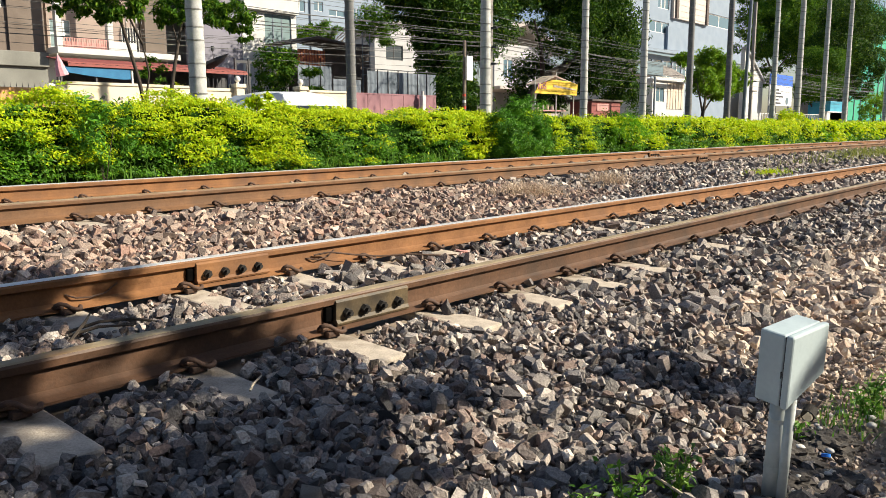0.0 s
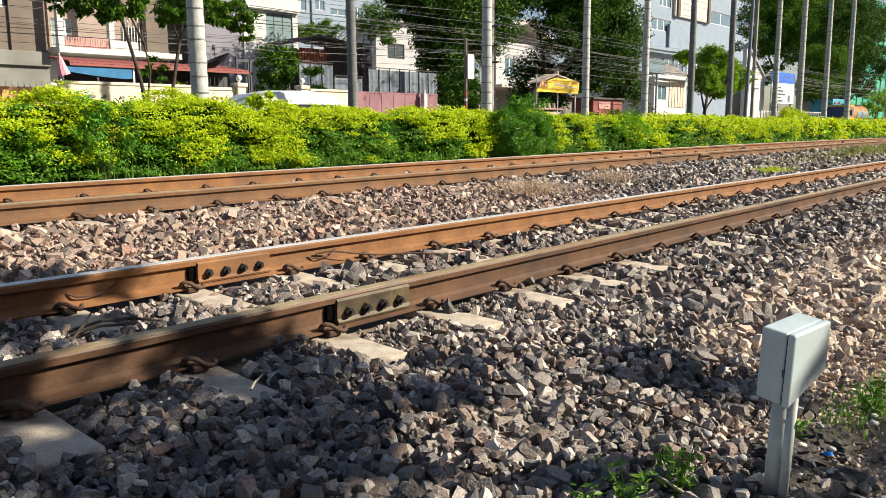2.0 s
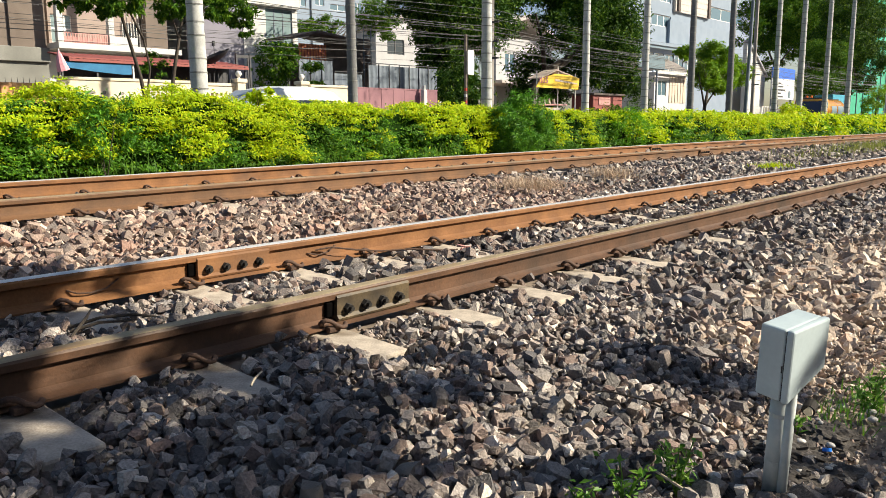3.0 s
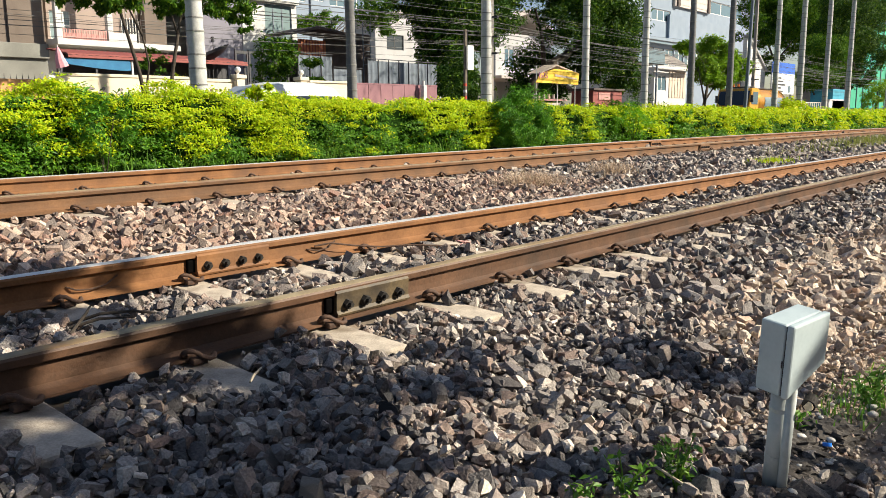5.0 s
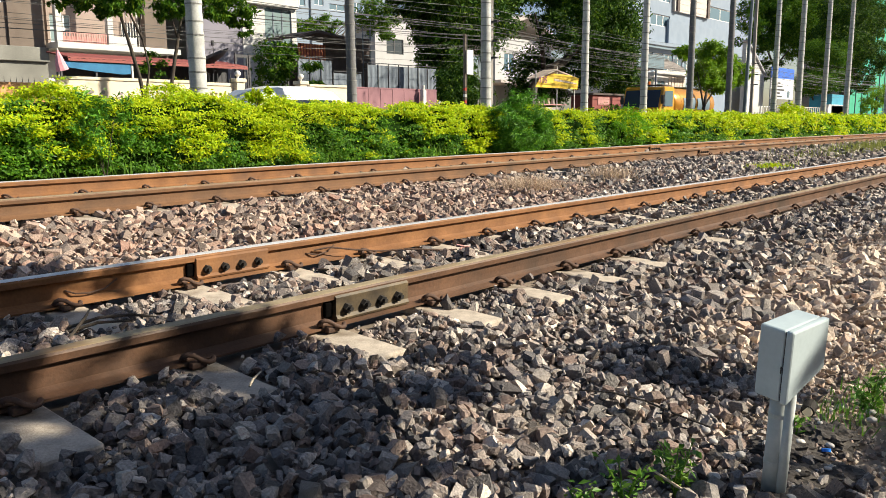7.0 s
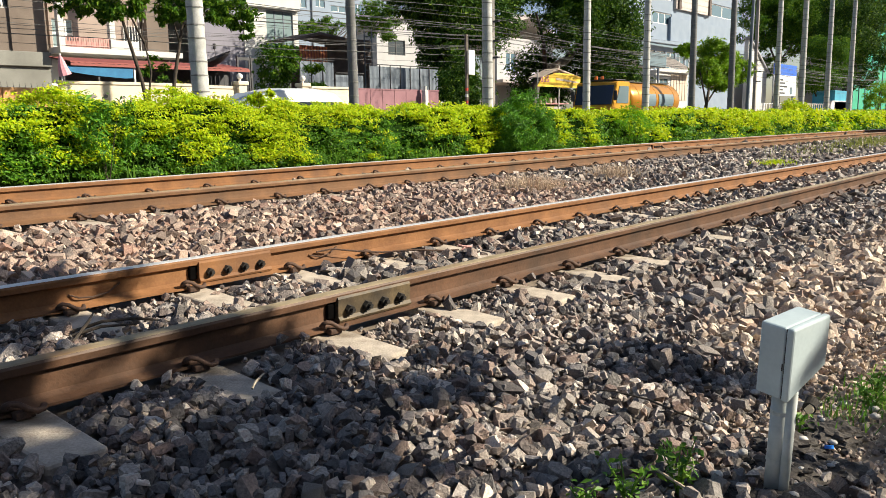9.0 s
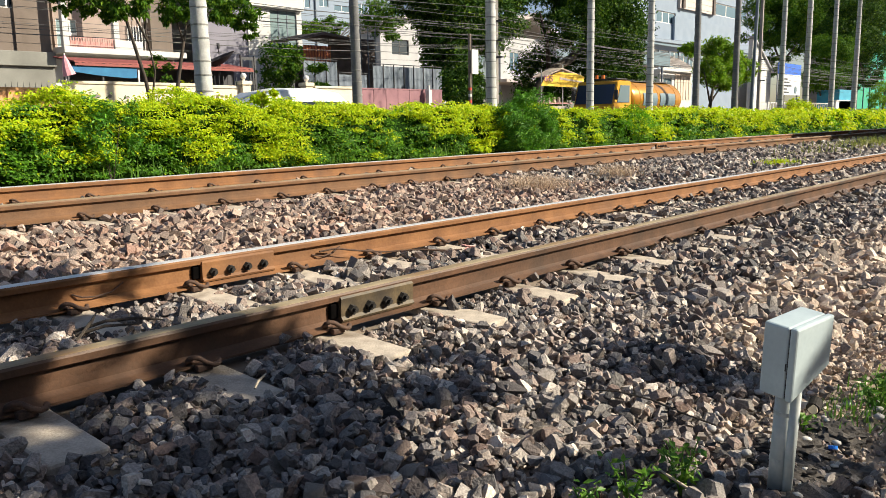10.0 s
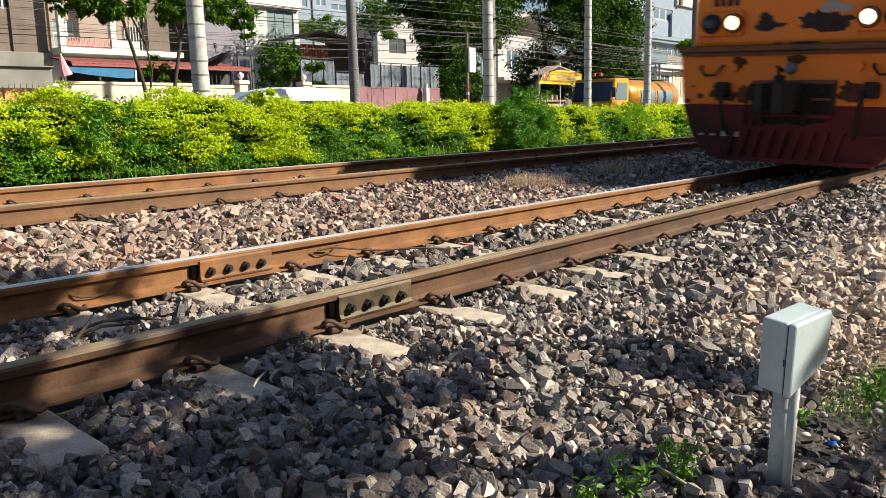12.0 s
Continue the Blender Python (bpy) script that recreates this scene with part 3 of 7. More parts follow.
def build_hedge():
    h = thing("hedge", (0, 0, 0), 0, "clipped bright green hedge with yellow young leaves", "hedge")
    g = np.random.default_rng(11)
    spans = ((1.6, 9, 5600, 0.043), (9, 18, 3000, 0.056), (18, 34, 1000, 0.090), (34, 80, 300, 0.17))
    all_l = {0: [], 1: []}
    for a, b, dens, size in spans:
        tufts = int((b - a) * 2.0 * dens / 22)
        P, N, T = [], [], []
        for q in range(tufts):
            xx, uu = g.uniform(a, b), g.uniform(0, 1)
            f, zt, z0 = hedge_front(xx), hedge_top(xx), ground_z(xx, 6.7)
            lump = noise.noise((xx * 1.7, uu * 4, 5)) + 0.6 * noise.noise((xx * 4.2, uu * 9, 2))
            if uu < 0.54 and lump < g.uniform(-0.55, -0.08):
                continue
            col = noise.noise((xx * 1.15, 8.8, 0.3)) + 0.5 * noise.noise((xx * 2.9, 1.7, 0.9))
            out = abs(g.normal(0, 0.06)) + 0.22 * lump + 0.14 * col
            patch = noise.noise((xx * 0.9, uu * 1.4, 21)) + 0.5 * noise.noise((xx * 2.8, uu * 5, 12))
            if uu < 0.58:
                s = uu / 0.58
                c = np.array((xx, f + 0.04 - out + 0.14 * s ** 4, z0 + 0.04 + s * zt))
                nn = (0.15, -0.6, 0.9)
                young = -0.03 + 1.0 * s + 0.6 * patch + 0.6 * lump + 0.55 * col > g.uniform(0.3, 0.6)
            else:
                s = (uu - 0.58) / 0.42
                c = np.array((xx, f + 0.10 + s * 1.0, z0 + zt + out * 0.75 - 0.02))
                nn = (0.1, -0.5, 1)
                young = 1.1 + 0.5 * patch > g.uniform(0.1, 0.9)
            m = int(g.integers(14, 30))
            spread = g.normal(0, 1, (m, 3)) * np.array([0.080, 0.060, 0.020]) * max(0.85, 1 + 1.2 * (size - 0.06) / 0.06)
            P.extend(c + spread)
            N.extend([nn] * m)
            T.extend((g.uniform(0, 1, m) < (0.95 if young else 0.03)).tolist())
        P, N, T = np.array(P), np.array(N, float), np.array(T)
        for k, sel in ((0, ~T), (1, T)):
            all_l[k].append(leaves(P[sel], N[sel], size, 2.0, 0.1, 0.55, 3 + k))
    for k, (nm, mat, lab) in enumerate((("foliage", HEDGE, "deep green leaves"), ("young_foliage", SHOOT, "yellow-green young leaves"))):
        off, V, L = 0, [], []
        for v, l, s in all_l[k]:
            V.append(v), L.append(l + off)
            off += len(v)
        V, L = np.concatenate(V), np.concatenate(L)
        tagged(many(nm, V, L, np.arange(0, len(L), 3), mat, h, lab), kind="stuff")
    # dark inner twigs that stop light from passing straight through
    bm = bmesh.new()
    r = random.Random(4)
    for k in range(420):
        xx = 1.5 + 60 * (k / 420) ** 1.6
        y = hedge_front(xx) + r.uniform(0.25, 0.8)
        z = ground_z(xx, 6)
        tube(bm, [(xx, y, z - 0.05), (xx + r.uniform(-0.2, 0.2), y + r.uniform(-0.2, 0.1), z + 0.4), (xx + r.uniform(-0.4, 0.4), y + r.uniform(-0.3, 0.2), z + 0.75)], [0.016, 0.012, 0.005], 5)
    tagged(part("stems", bm, BARK, h, "thin dark stems"), kind="stuff")
    # plain dark sheet inside the hedge, its colour standing for the shade between leaves
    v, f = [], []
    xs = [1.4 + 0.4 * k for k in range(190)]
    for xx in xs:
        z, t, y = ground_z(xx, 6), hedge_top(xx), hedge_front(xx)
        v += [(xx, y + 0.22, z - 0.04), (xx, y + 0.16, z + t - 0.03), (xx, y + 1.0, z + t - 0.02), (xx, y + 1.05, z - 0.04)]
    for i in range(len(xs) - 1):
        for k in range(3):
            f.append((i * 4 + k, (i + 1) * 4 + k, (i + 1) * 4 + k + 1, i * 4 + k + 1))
    tagged(raw("inner_foliage", v, f, HEDGESHADE, h, "dark sheet for the shaded inside of the hedge"), kind="stuff")


# near-black green without gloss: the hedge's inner shade as a colour
HEDGESHADE = surface("dark green for the hedge's shaded inside", (0.006, 0.020, 0.003), (0.022, 0.060, 0.008), 25, 0.95, 0, 0.6, 60)
HEDGESHADE.node_tree.nodes["Principled BSDF"].inputs["Specular IOR Level"].default_value = 0.05
build_hedge()


def cloud(blobs, count, seed, hollow=0.55, clump=0.15):
    """Points in clumps over ellipsoids (x, y, z, rx, ry, rz)."""
    g = np.random.default_rng(seed)
    w = np.array([b[3] * b[4] + b[4] * b[5] + b[3] * b[5] for b in blobs])
    w = w / w.sum()
    P, N = [], []
    for b, share in zip(blobs, w):
        n = int(count * share)
        tufts = max(8, n // (50 if count < 25000 else 75))
        d = g.normal(0, 1, (tufts, 3))
        d /= np.linalg.norm(d, axis=1)[:, None]
        rad = g.uniform(hollow, 1.06, tufts)[:, None]
        c = d * rad * np.array(b[3:6]) + np.array(b[:3])
        pick = g.integers(0, tufts, n)
        spread = clump * (b[3] + b[4] + b[5]) / 3
        P.append(c[pick] + g.normal(0, spread, (n, 3)) * np.array([1, 1, 0.75]))
        N.append(d[pick] * 0.6 + np.array([0, 0, 0.7]))
    return np.concatenate(P), np.concatenate(N)


def tree(name, base, trunk, limbs, blobs, count, size, leaf_mat, bark, label, seed, radius=0.12, aspect=2.6, droop=0.3, group="street trees", clump=0.13):
    t = thing(name, base, 0, label, "tree", group)
    b0 = Vector(base)
    loc = lambda p: Vector(p) - b0
    bm = tube(bmesh.new(), [loc(p) for p in [(base[0], base[1], base[2] - 0.1), *trunk]], [radius * (1.15 - 0.5 * k / len(trunk)) for k in range(len(trunk) + 1)], 10)
    part("trunk", bm, bark, t, "", True)
    g = random.Random(seed)
    for a in limbs:
        part("limb", tube(bmesh.new(), [loc(p) for p in a], [radius * (0.62 - 0.45 * k / (len(a) - 1)) for k in range(len(a))], 7), bark, t, "", True)
    top = Vector(trunk[-1])
    bm = bmesh.new()
    for b in blobs:
        c = Vector(b[:3])
        for k in range(5):
            e = c + Vector((g.uniform(-1, 1) * b[3], g.uniform(-1, 1) * b[4], g.uniform(-0.8, 0.9) * b[5])) * 0.8
            m = (top + e) / 2 + Vector((g.uniform(-0.2, 0.2), g.uniform(-0.2, 0.2), g.uniform(0, 0.3)))
            tube(bm, [loc(top), loc(m), loc(e)], [radius * 0.16, radius * 0.10, radius * 0.03], 5)
    tagged(part("branches", bm, bark, t), kind="stuff")
    P, N = cloud(blobs, count, seed, 0.55, clump)
    v, l, s = leaves(P - np.array(base), N, size, aspect, droop, 0.7, seed)
    tagged(many("crown", v, l, s, leaf_mat, t), kind="stuff")
    return t


def palm(x, y, lean, r, label, bark, height=9.0):
    z = ground_z(x, y)
    p = thing("palm_tree", (x, y, z), 0, label, "palm tree", "row of palms along the street")
    bm = bmesh.new()
    n, sides = 64, 14
    pts, rad = [], []
    for k in range(n):
        h = height * k / (n - 1)
        ring = 0.94 if k % 2 else 1.0
        pts.append((lean * h, 0, h - 0.05))
        rad.append(r * ring * (1.18 - 0.42 * (k / n)))
    tube(bm, pts, rad, sides)
    part("trunk", bm, bark, p, "ringed trunk", True)
    for k in range(0, 30):
        bm = bmesh.new()
        h = 0.35 + k * 0.27 + 0.05 * math.sin(k * 2.3)
        rr = r * (1.185 - 0.42 * h / height)
        tube(bm, [(lean * h, 0, h - 0.010), (lean * h, 0, h + 0.010)], rr + 0.004, sides)
        part("ring", bm, SCAR, p)
    g = random.Random(int(x * 10))
    top = Vector((lean * height, 0, height))
    for k in range(11):
        a = 2 * math.pi * k / 11 + g.uniform(-0.2, 0.2)
        d, v, f = Vector((math.cos(a), math.sin(a), 0)), [], []
        spine = [top + d * (0.35 * s) + Vector((0, 0, 0.55 * s - 0.085 * s * s)) for s in range(8)]
        side = d.cross(Vector((0, 0, 1)))
        for i in range(1, 8):
            for j in (0, 0.5):
                q = spine[i] if j == 0 else (spine[i] + spine[max(i - 1, 0)]) / 2
                for s in (-1, 1):
                    o = len(v)
                    tip = q + side * s * 0.55 + d * 0.2 + Vector((0, 0, -0.35))
                    v += [q, q + d * 0.05, tip]
                    f.append((o, o + 1, o + 2))
        raw("frond", v, f, MIDLEAF, p)
    return p


for x, lean, r, lab in ((7.43, -0.012, 0.125, "thick pale palm trunk with grey rings behind the hedge"), (10.78, -0.010, 0.088, "slim palm trunk, coloured dark all round for its shade"),
                        (15.0, 0.0, 0.115, "pale palm trunk beside a sign post"), (19.45, 0.0, 0.095, "pale ringed palm trunk"), (22.98, 0.004, 0.10, "pale ringed palm trunk"),
                        (26.39, 0.0, 0.105, "dark ringed palm trunk"), (29.86, 0.004, 0.11, "dark ringed palm trunk"), (34.9, 0.008, 0.11, "ringed grey palm trunk"),
                        (38.2, 0.012, 0.13, "tall pale grey palm trunk"), (42.2, 0.008, 0.12, "tall pale grey palm trunk"), (46.3, 0.014, 0.13, "grey palm trunk under a shaggy crown"), (55.6, 0.0, 0.13, "tall pale grey palm trunk")):
    palm(x, 8.8, lean, r, lab, DARKPALM if "dark" in lab else PALMBARK, 7.6 if "shaggy" in lab else 9.0)


def build_trees():
    z = ground_z(24, 15)
    # the two great dark trees over the street
    tree("tree", (31.30, 21.13, z), [(31.30, 21.13, 2.60), (30.77, 21.00, 4.43), (30.77, 20.87, 6.52), (31.56, 21.00, 8.34)],
         [[(30.90, 21.00, 4.69), (29.34, 20.61, 5.73), (27.38, 20.35, 6.26)], [(30.90, 20.87, 5.21), (32.86, 20.61, 6.26)], [(31.04, 20.87, 5.99), (29.99, 19.83, 7.56), (28.43, 19.05, 8.60)]],
         [(25.68, 19.8, 4.62, 0.70, 1.0, 0.70), (26.13, 19.8, 3.86, 0.71, 1.0, 0.71), (25.86, 19.8, 2.92, 0.66, 1.0, 0.66), (26.29, 19.8, 2.12, 0.67, 1.0, 0.67), (25.33, 19.8, 5.16, 0.60, 1.0, 0.60), (24.25, 19.83, 6.26, 1.43, 1.56, 0.91), (26.34, 19.83, 4.43, 1.17, 1.30, 0.91), (25.95, 19.83, 6.13, 2.22, 2.09, 1.30), (28.69, 19.83, 5.21, 1.96, 2.09, 1.56), (31.82, 20.09, 6.75, 1.9, 2.2, 0.85), (24.5, 19.8, 5.45, 0.9, 1.0, 0.5), (25.9, 19.8, 3.5, 0.7, 0.9, 0.7), (27.2, 19.8, 3.2, 1.1, 1.0, 1.1), (28.0, 19.9, 2.0, 1.2, 1.0, 0.9), (28.17, 20.35, 7.82, 3.39, 2.61, 1.83), (32.47, 20.61, 8.08, 2.61, 2.61, 1.70)],
         70000, 0.20, DARKLEAF, BARK, "large dark green mango tree beside the street", 21, 0.21)
    tree("tree", (31.6, 19.0, z), [(32.1, 19.0, 2.3), (33.0, 19.0, 3.05), (34.86, 19.0, 3.66), (35.96, 19.0, 4.4), (36.4, 19.0, 5.4), (35.6, 19.0, 7.0)],
         [[(33.0, 19.0, 3.05), (32.5, 18.8, 4.4), (31.6, 18.6, 5.6)], [(35.96, 19.0, 4.4), (37.2, 18.8, 5.6), (38.7, 18.6, 6.3)], [(36.4, 19.0, 5.3), (37.3, 18.6, 6.3)]],
         [(32.9, 18.2, 5.0, 1.1, 1.4, 1.2), (34.2, 18.0, 5.7, 1.7, 1.6, 1.4), (37.0, 18.2, 5.3, 2.1, 1.8, 1.8), (38.9, 18.6, 6.2, 2.1, 1.8, 1.5), (34.9, 18.4, 7.4, 3.1, 2.2, 1.4), (39.9, 19.0, 4.6, 1.4, 1.4, 1.8), (37.4, 19.2, 3.6, 2.2, 1.2, 1.2), (40.5, 18.8, 3.0, 1.6, 1.2, 1.2)],
         48000, 0.20, DARKLEAF, BARK, "large dark tree with a leaning trunk behind a stall", 22, 0.22)
    # slim forked trees in front of the cream wall
    z = ground_z(9, 13)
    tree("tree", (8.86, 13.0, z), [(8.86, 13, 1.25), (8.77, 13, 1.77), (8.57, 13, 2.5), (8.38, 13, 3.2)],
         [[(8.86, 13, 1.2), (9.0, 13, 1.95), (8.84, 13, 2.8), (8.83, 13, 3.6)], [(8.9, 13, 2.5), (8.6, 13, 3.1), (8.3, 13, 3.5)], [(8.84, 13, 2.8), (8.95, 13, 3.4), (8.9, 13, 4.0)]],
         [(7.95, 12.9, 3.15, 0.42, 0.4, 0.22), (7.35, 12.9, 3.28, 0.42, 0.4, 0.17), (8.5, 12.8, 3.25, 0.45, 0.4, 0.28), (8.1, 12.9, 2.95, 0.25, 0.25, 0.15), (7.2, 12.9, 3.0, 0.18, 0.2, 0.10), (8.9, 13, 4.6, 0.8, 0.6, 0.3)],
         8000, 0.12, MIDLEAF, BARK, "slim forked street tree before a cream wall", 23, 0.042, 2.8, 0.5)
    tree("tree", (9.42, 13.0, z), [(9.47, 13, 1.5), (9.55, 13, 1.9), (9.7, 13, 2.55), (9.8, 13, 2.95), (9.95, 13, 3.5)],
         [[(9.7, 13, 2.6), (9.5, 13, 3.3)], [(9.8, 13, 2.9), (10.5, 13, 3.3), (11.0, 13, 3.5)]],
         [(9.55, 12.9, 3.30, 0.38, 0.4, 0.32), (10.45, 12.8, 3.30, 0.45, 0.4, 0.34), (11.15, 12.8, 3.30, 0.40, 0.4, 0.36), (11.25, 12.8, 2.88, 0.18, 0.2, 0.22), (9.3, 12.9, 3.1, 0.2, 0.2, 0.2), (10.3, 13, 4.5, 1.0, 0.6, 0.35)],
         9000, 0.12, MIDLEAF, BARK, "slim leaning street tree with drooping glossy leaves", 24, 0.040, 2.8, 0.6)
    # trimmed small tree and trees farther up the street
    tree("tree", (30.96, 10.2, ground_z(31, 10)), [(31.01, 10.2, 1.2), (31.26, 10.2, 1.9)], [[(31.01, 10.2, 1.3), (32.26, 10.2, 2.1)], [(31.01, 10.2, 1.3), (30.26, 10.2, 2.6)]],
         [(29.13, 10.2, 3.26, 0.42, 0.42, 0.23), (31.64, 10.2, 3.32, 0.63, 0.63, 0.54), (31.05, 10.2, 2.55, 0.58, 0.58, 0.58), (32.80, 10.2, 2.48, 0.51, 0.51, 0.60), (34.71, 10.2, 2.73, 0.41, 0.41, 0.46), (33.22, 10.2, 2.95, 0.46, 0.46, 0.51), (32.14, 10.2, 2.08, 0.50, 0.50, 0.32)],
         20000, 0.12, YELLOWLEAF, BARK, "loosely rounded yellow-green street tree", 25, 0.075, 2.4, 0.2, clump=0.16)
    z = ground_z(65, 19)
    tree("tree", (86.5, 25.5, z), [(86.5, 25.5, 2.99), (86.1, 25.5, 5.59), (86.5, 25.5, 8.19)], [[(86.2, 25.5, 5.46), (83.2, 25.5, 7.54), (81.2, 25.5, 9.10)], [(86.2, 25.5, 5.98), (90.4, 25.5, 8.19)]],
         [(81.2, 24.8, 9.62, 3.64, 3.12, 2.60), (86.5, 24.8, 10.92, 4.42, 3.38, 3.12), (91.7, 24.8, 9.62, 3.90, 3.12, 2.86), (83.2, 24.8, 12.74, 3.90, 3.12, 2.08), (91.0, 24.8, 13.39, 3.90, 3.12, 2.08), (83.9, 25.2, 5.46, 1.82, 1.56, 1.30)],
         56000, 0.30, MIDLEAF, BARK, "tall leafy street tree beside a blue notice board", 26, 0.22, clump=0.085)
    tree("tree", (73.5, 18.0, z), [(73.5, 18, 2), (73.5, 18, 3.5)], [[(73.5, 18, 2.0), (72.0, 18, 3.2)], [(73.5, 18, 2.0), (75.5, 18, 3.2)]],
         [(72.8, 17.8, 3.6, 2.4, 1.6, 1.1), (76.5, 17.8, 4.4, 2.6, 1.8, 1.4), (75, 17.8, 6.2, 3.0, 2.0, 1.2)], 22000, 0.20, MIDLEAF, BARK, "low spreading street tree", 27, 0.16, clump=0.085)
    tree("tree", (84.0, 18.5, z), [(84, 18.5, 3), (84.3, 18.5, 5), (84.6, 18.5, 7)], [[(84.2, 18.5, 4), (81.0, 18.5, 6.5)], [(84.3, 18.5, 4.5), (88.5, 18.5, 7)]],
         [(80.5, 18.2, 7.8, 3.2, 2.4, 1.8), (86.0, 18.2, 7.6, 3.4, 2.4, 2.0), (90.5, 18.2, 6.6, 2.8, 2.4, 2.0), (83, 18.2, 10.5, 4.5, 2.6, 2.0), (90, 18.2, 10.5, 4.0, 2.6, 2.0), (88, 18.2, 4.2, 2.0, 1.6, 1.2)],
         66000, 0.24, DARKLEAF, BARK, "broad dark street tree with sunlit leaves", 28, 0.28, clump=0.085)
    tree("tree", (82.5, 15.2, ground_z(60, 15)), [(82.5, 15.2, 1.6), (82.7, 15.2, 2.6)], [[(82.5, 15.2, 1.5), (83.5, 15.2, 2.5)]],
         [(82.5, 15.2, 2.49, 1.3, 1.2, 0.9), (84.5, 15.1, 2.99, 1.1, 1.0, 0.8), (80.9, 15.3, 1.79, 0.9, 0.9, 0.7)], 5000, 0.18, YELLOWLEAF, BARK, "small yellow-green tree before green netting", 33, 0.10)
    tree("tree", (31.2, 32.0, 0), [(31.2, 32, 3), (31.0, 32, 5.2)], [[(31.1, 32, 4.4), (29.8, 32, 6.2)], [(31.1, 32, 4.6), (32.8, 32, 6.4)]],
         [(29.3, 32, 5.75, 1.2, 1.2, 0.40), (30.6, 32, 6.1, 1.0, 1.0, 0.45), (34.6, 32, 7.0, 1.3, 1.2, 1.0), (35.4, 32, 6.4, 1.0, 1.0, 0.8)], 9000, 0.17, MIDLEAF, BARK, "bright green tree behind the roofs", 31, 0.12)
    # the tree that throws the shade in the foreground, added out of view
    tree("tree", (2.6, -9.2, ground_z(5, -6)), [(2.6, -9.2, 1.6), (2.8, -8.5, 2.6), (3.2, -7.2, 3.4)], [[(2.9, -8.1, 2.9), (3.6, -6.4, 3.6), (4.3, -4.6, 3.9), (4.7, -3.2, 4.0)], [(3.0, -7.8, 3.0), (2.2, -7.2, 3.8)]],
         [(3.85, -6.3, 3.75, 0.50, 0.40, 0.20), (4.78, -5.45, 3.8, 0.5, 0.40, 0.20), (5.30, -4.95, 3.8, 0.40, 0.40, 0.20), (4.26, -4.68, 3.8, 0.42, 0.5, 0.20), (4.44, -4.72, 3.85, 0.14, 0.18, 0.10), (5.0, -4.72, 3.85, 0.13, 0.22, 0.10), (5.0, -3.15, 3.9, 0.60, 0.55, 0.22), (5.0, -5.62, 3.8, 0.46, 0.34, 0.2), (5.75, -5.55, 3.8, 0.32, 0.22, 0.15), (4.95, -3.85, 3.9, 0.5, 0.42, 0.2), (5.16, -5.92, 3.8, 0.18, 0.16, 0.12), (3.4, -5.5, 3.8, 0.6, 0.8, 0.25), (3.9, -5.9, 3.8, 0.4, 0.4, 0.2)], 12800, 0.12, DARKLEAF, GREYBARK, "unseen leafy tree added to shade the foreground", 29, 0.10)
    # second tree out of view, its leaf clumps set to shade box and stones
    tree("tree", (7.8, -10.4, ground_z(5, -6)), [(7.8, -10.4, 1.6), (7.5, -9.9, 2.8), (7.0, -8.8, 3.7)], [[(7.4, -9.6, 3.0), (7.0, -8.0, 3.8)]],
         [(5.655, -6.405, 3.72, 0.12, 0.07, 0.10), (6.76, -6.50, 3.8, 0.22, 0.17, 0.12), (6.6, -6.2, 3.8, 0.20, 0.38, 0.16), (6.15, -6.95, 3.8, 0.22, 0.13, 0.14), (6.85, -7.15, 3.7, 0.24, 0.18, 0.16), (7.3, -8.0, 4.1, 0.6, 0.4, 0.3)], 3000, 0.12, MIDLEAF, GREYBARK, "unseen thin-leaved tree added to shade the junction box", 30, 0.08)


build_trees()


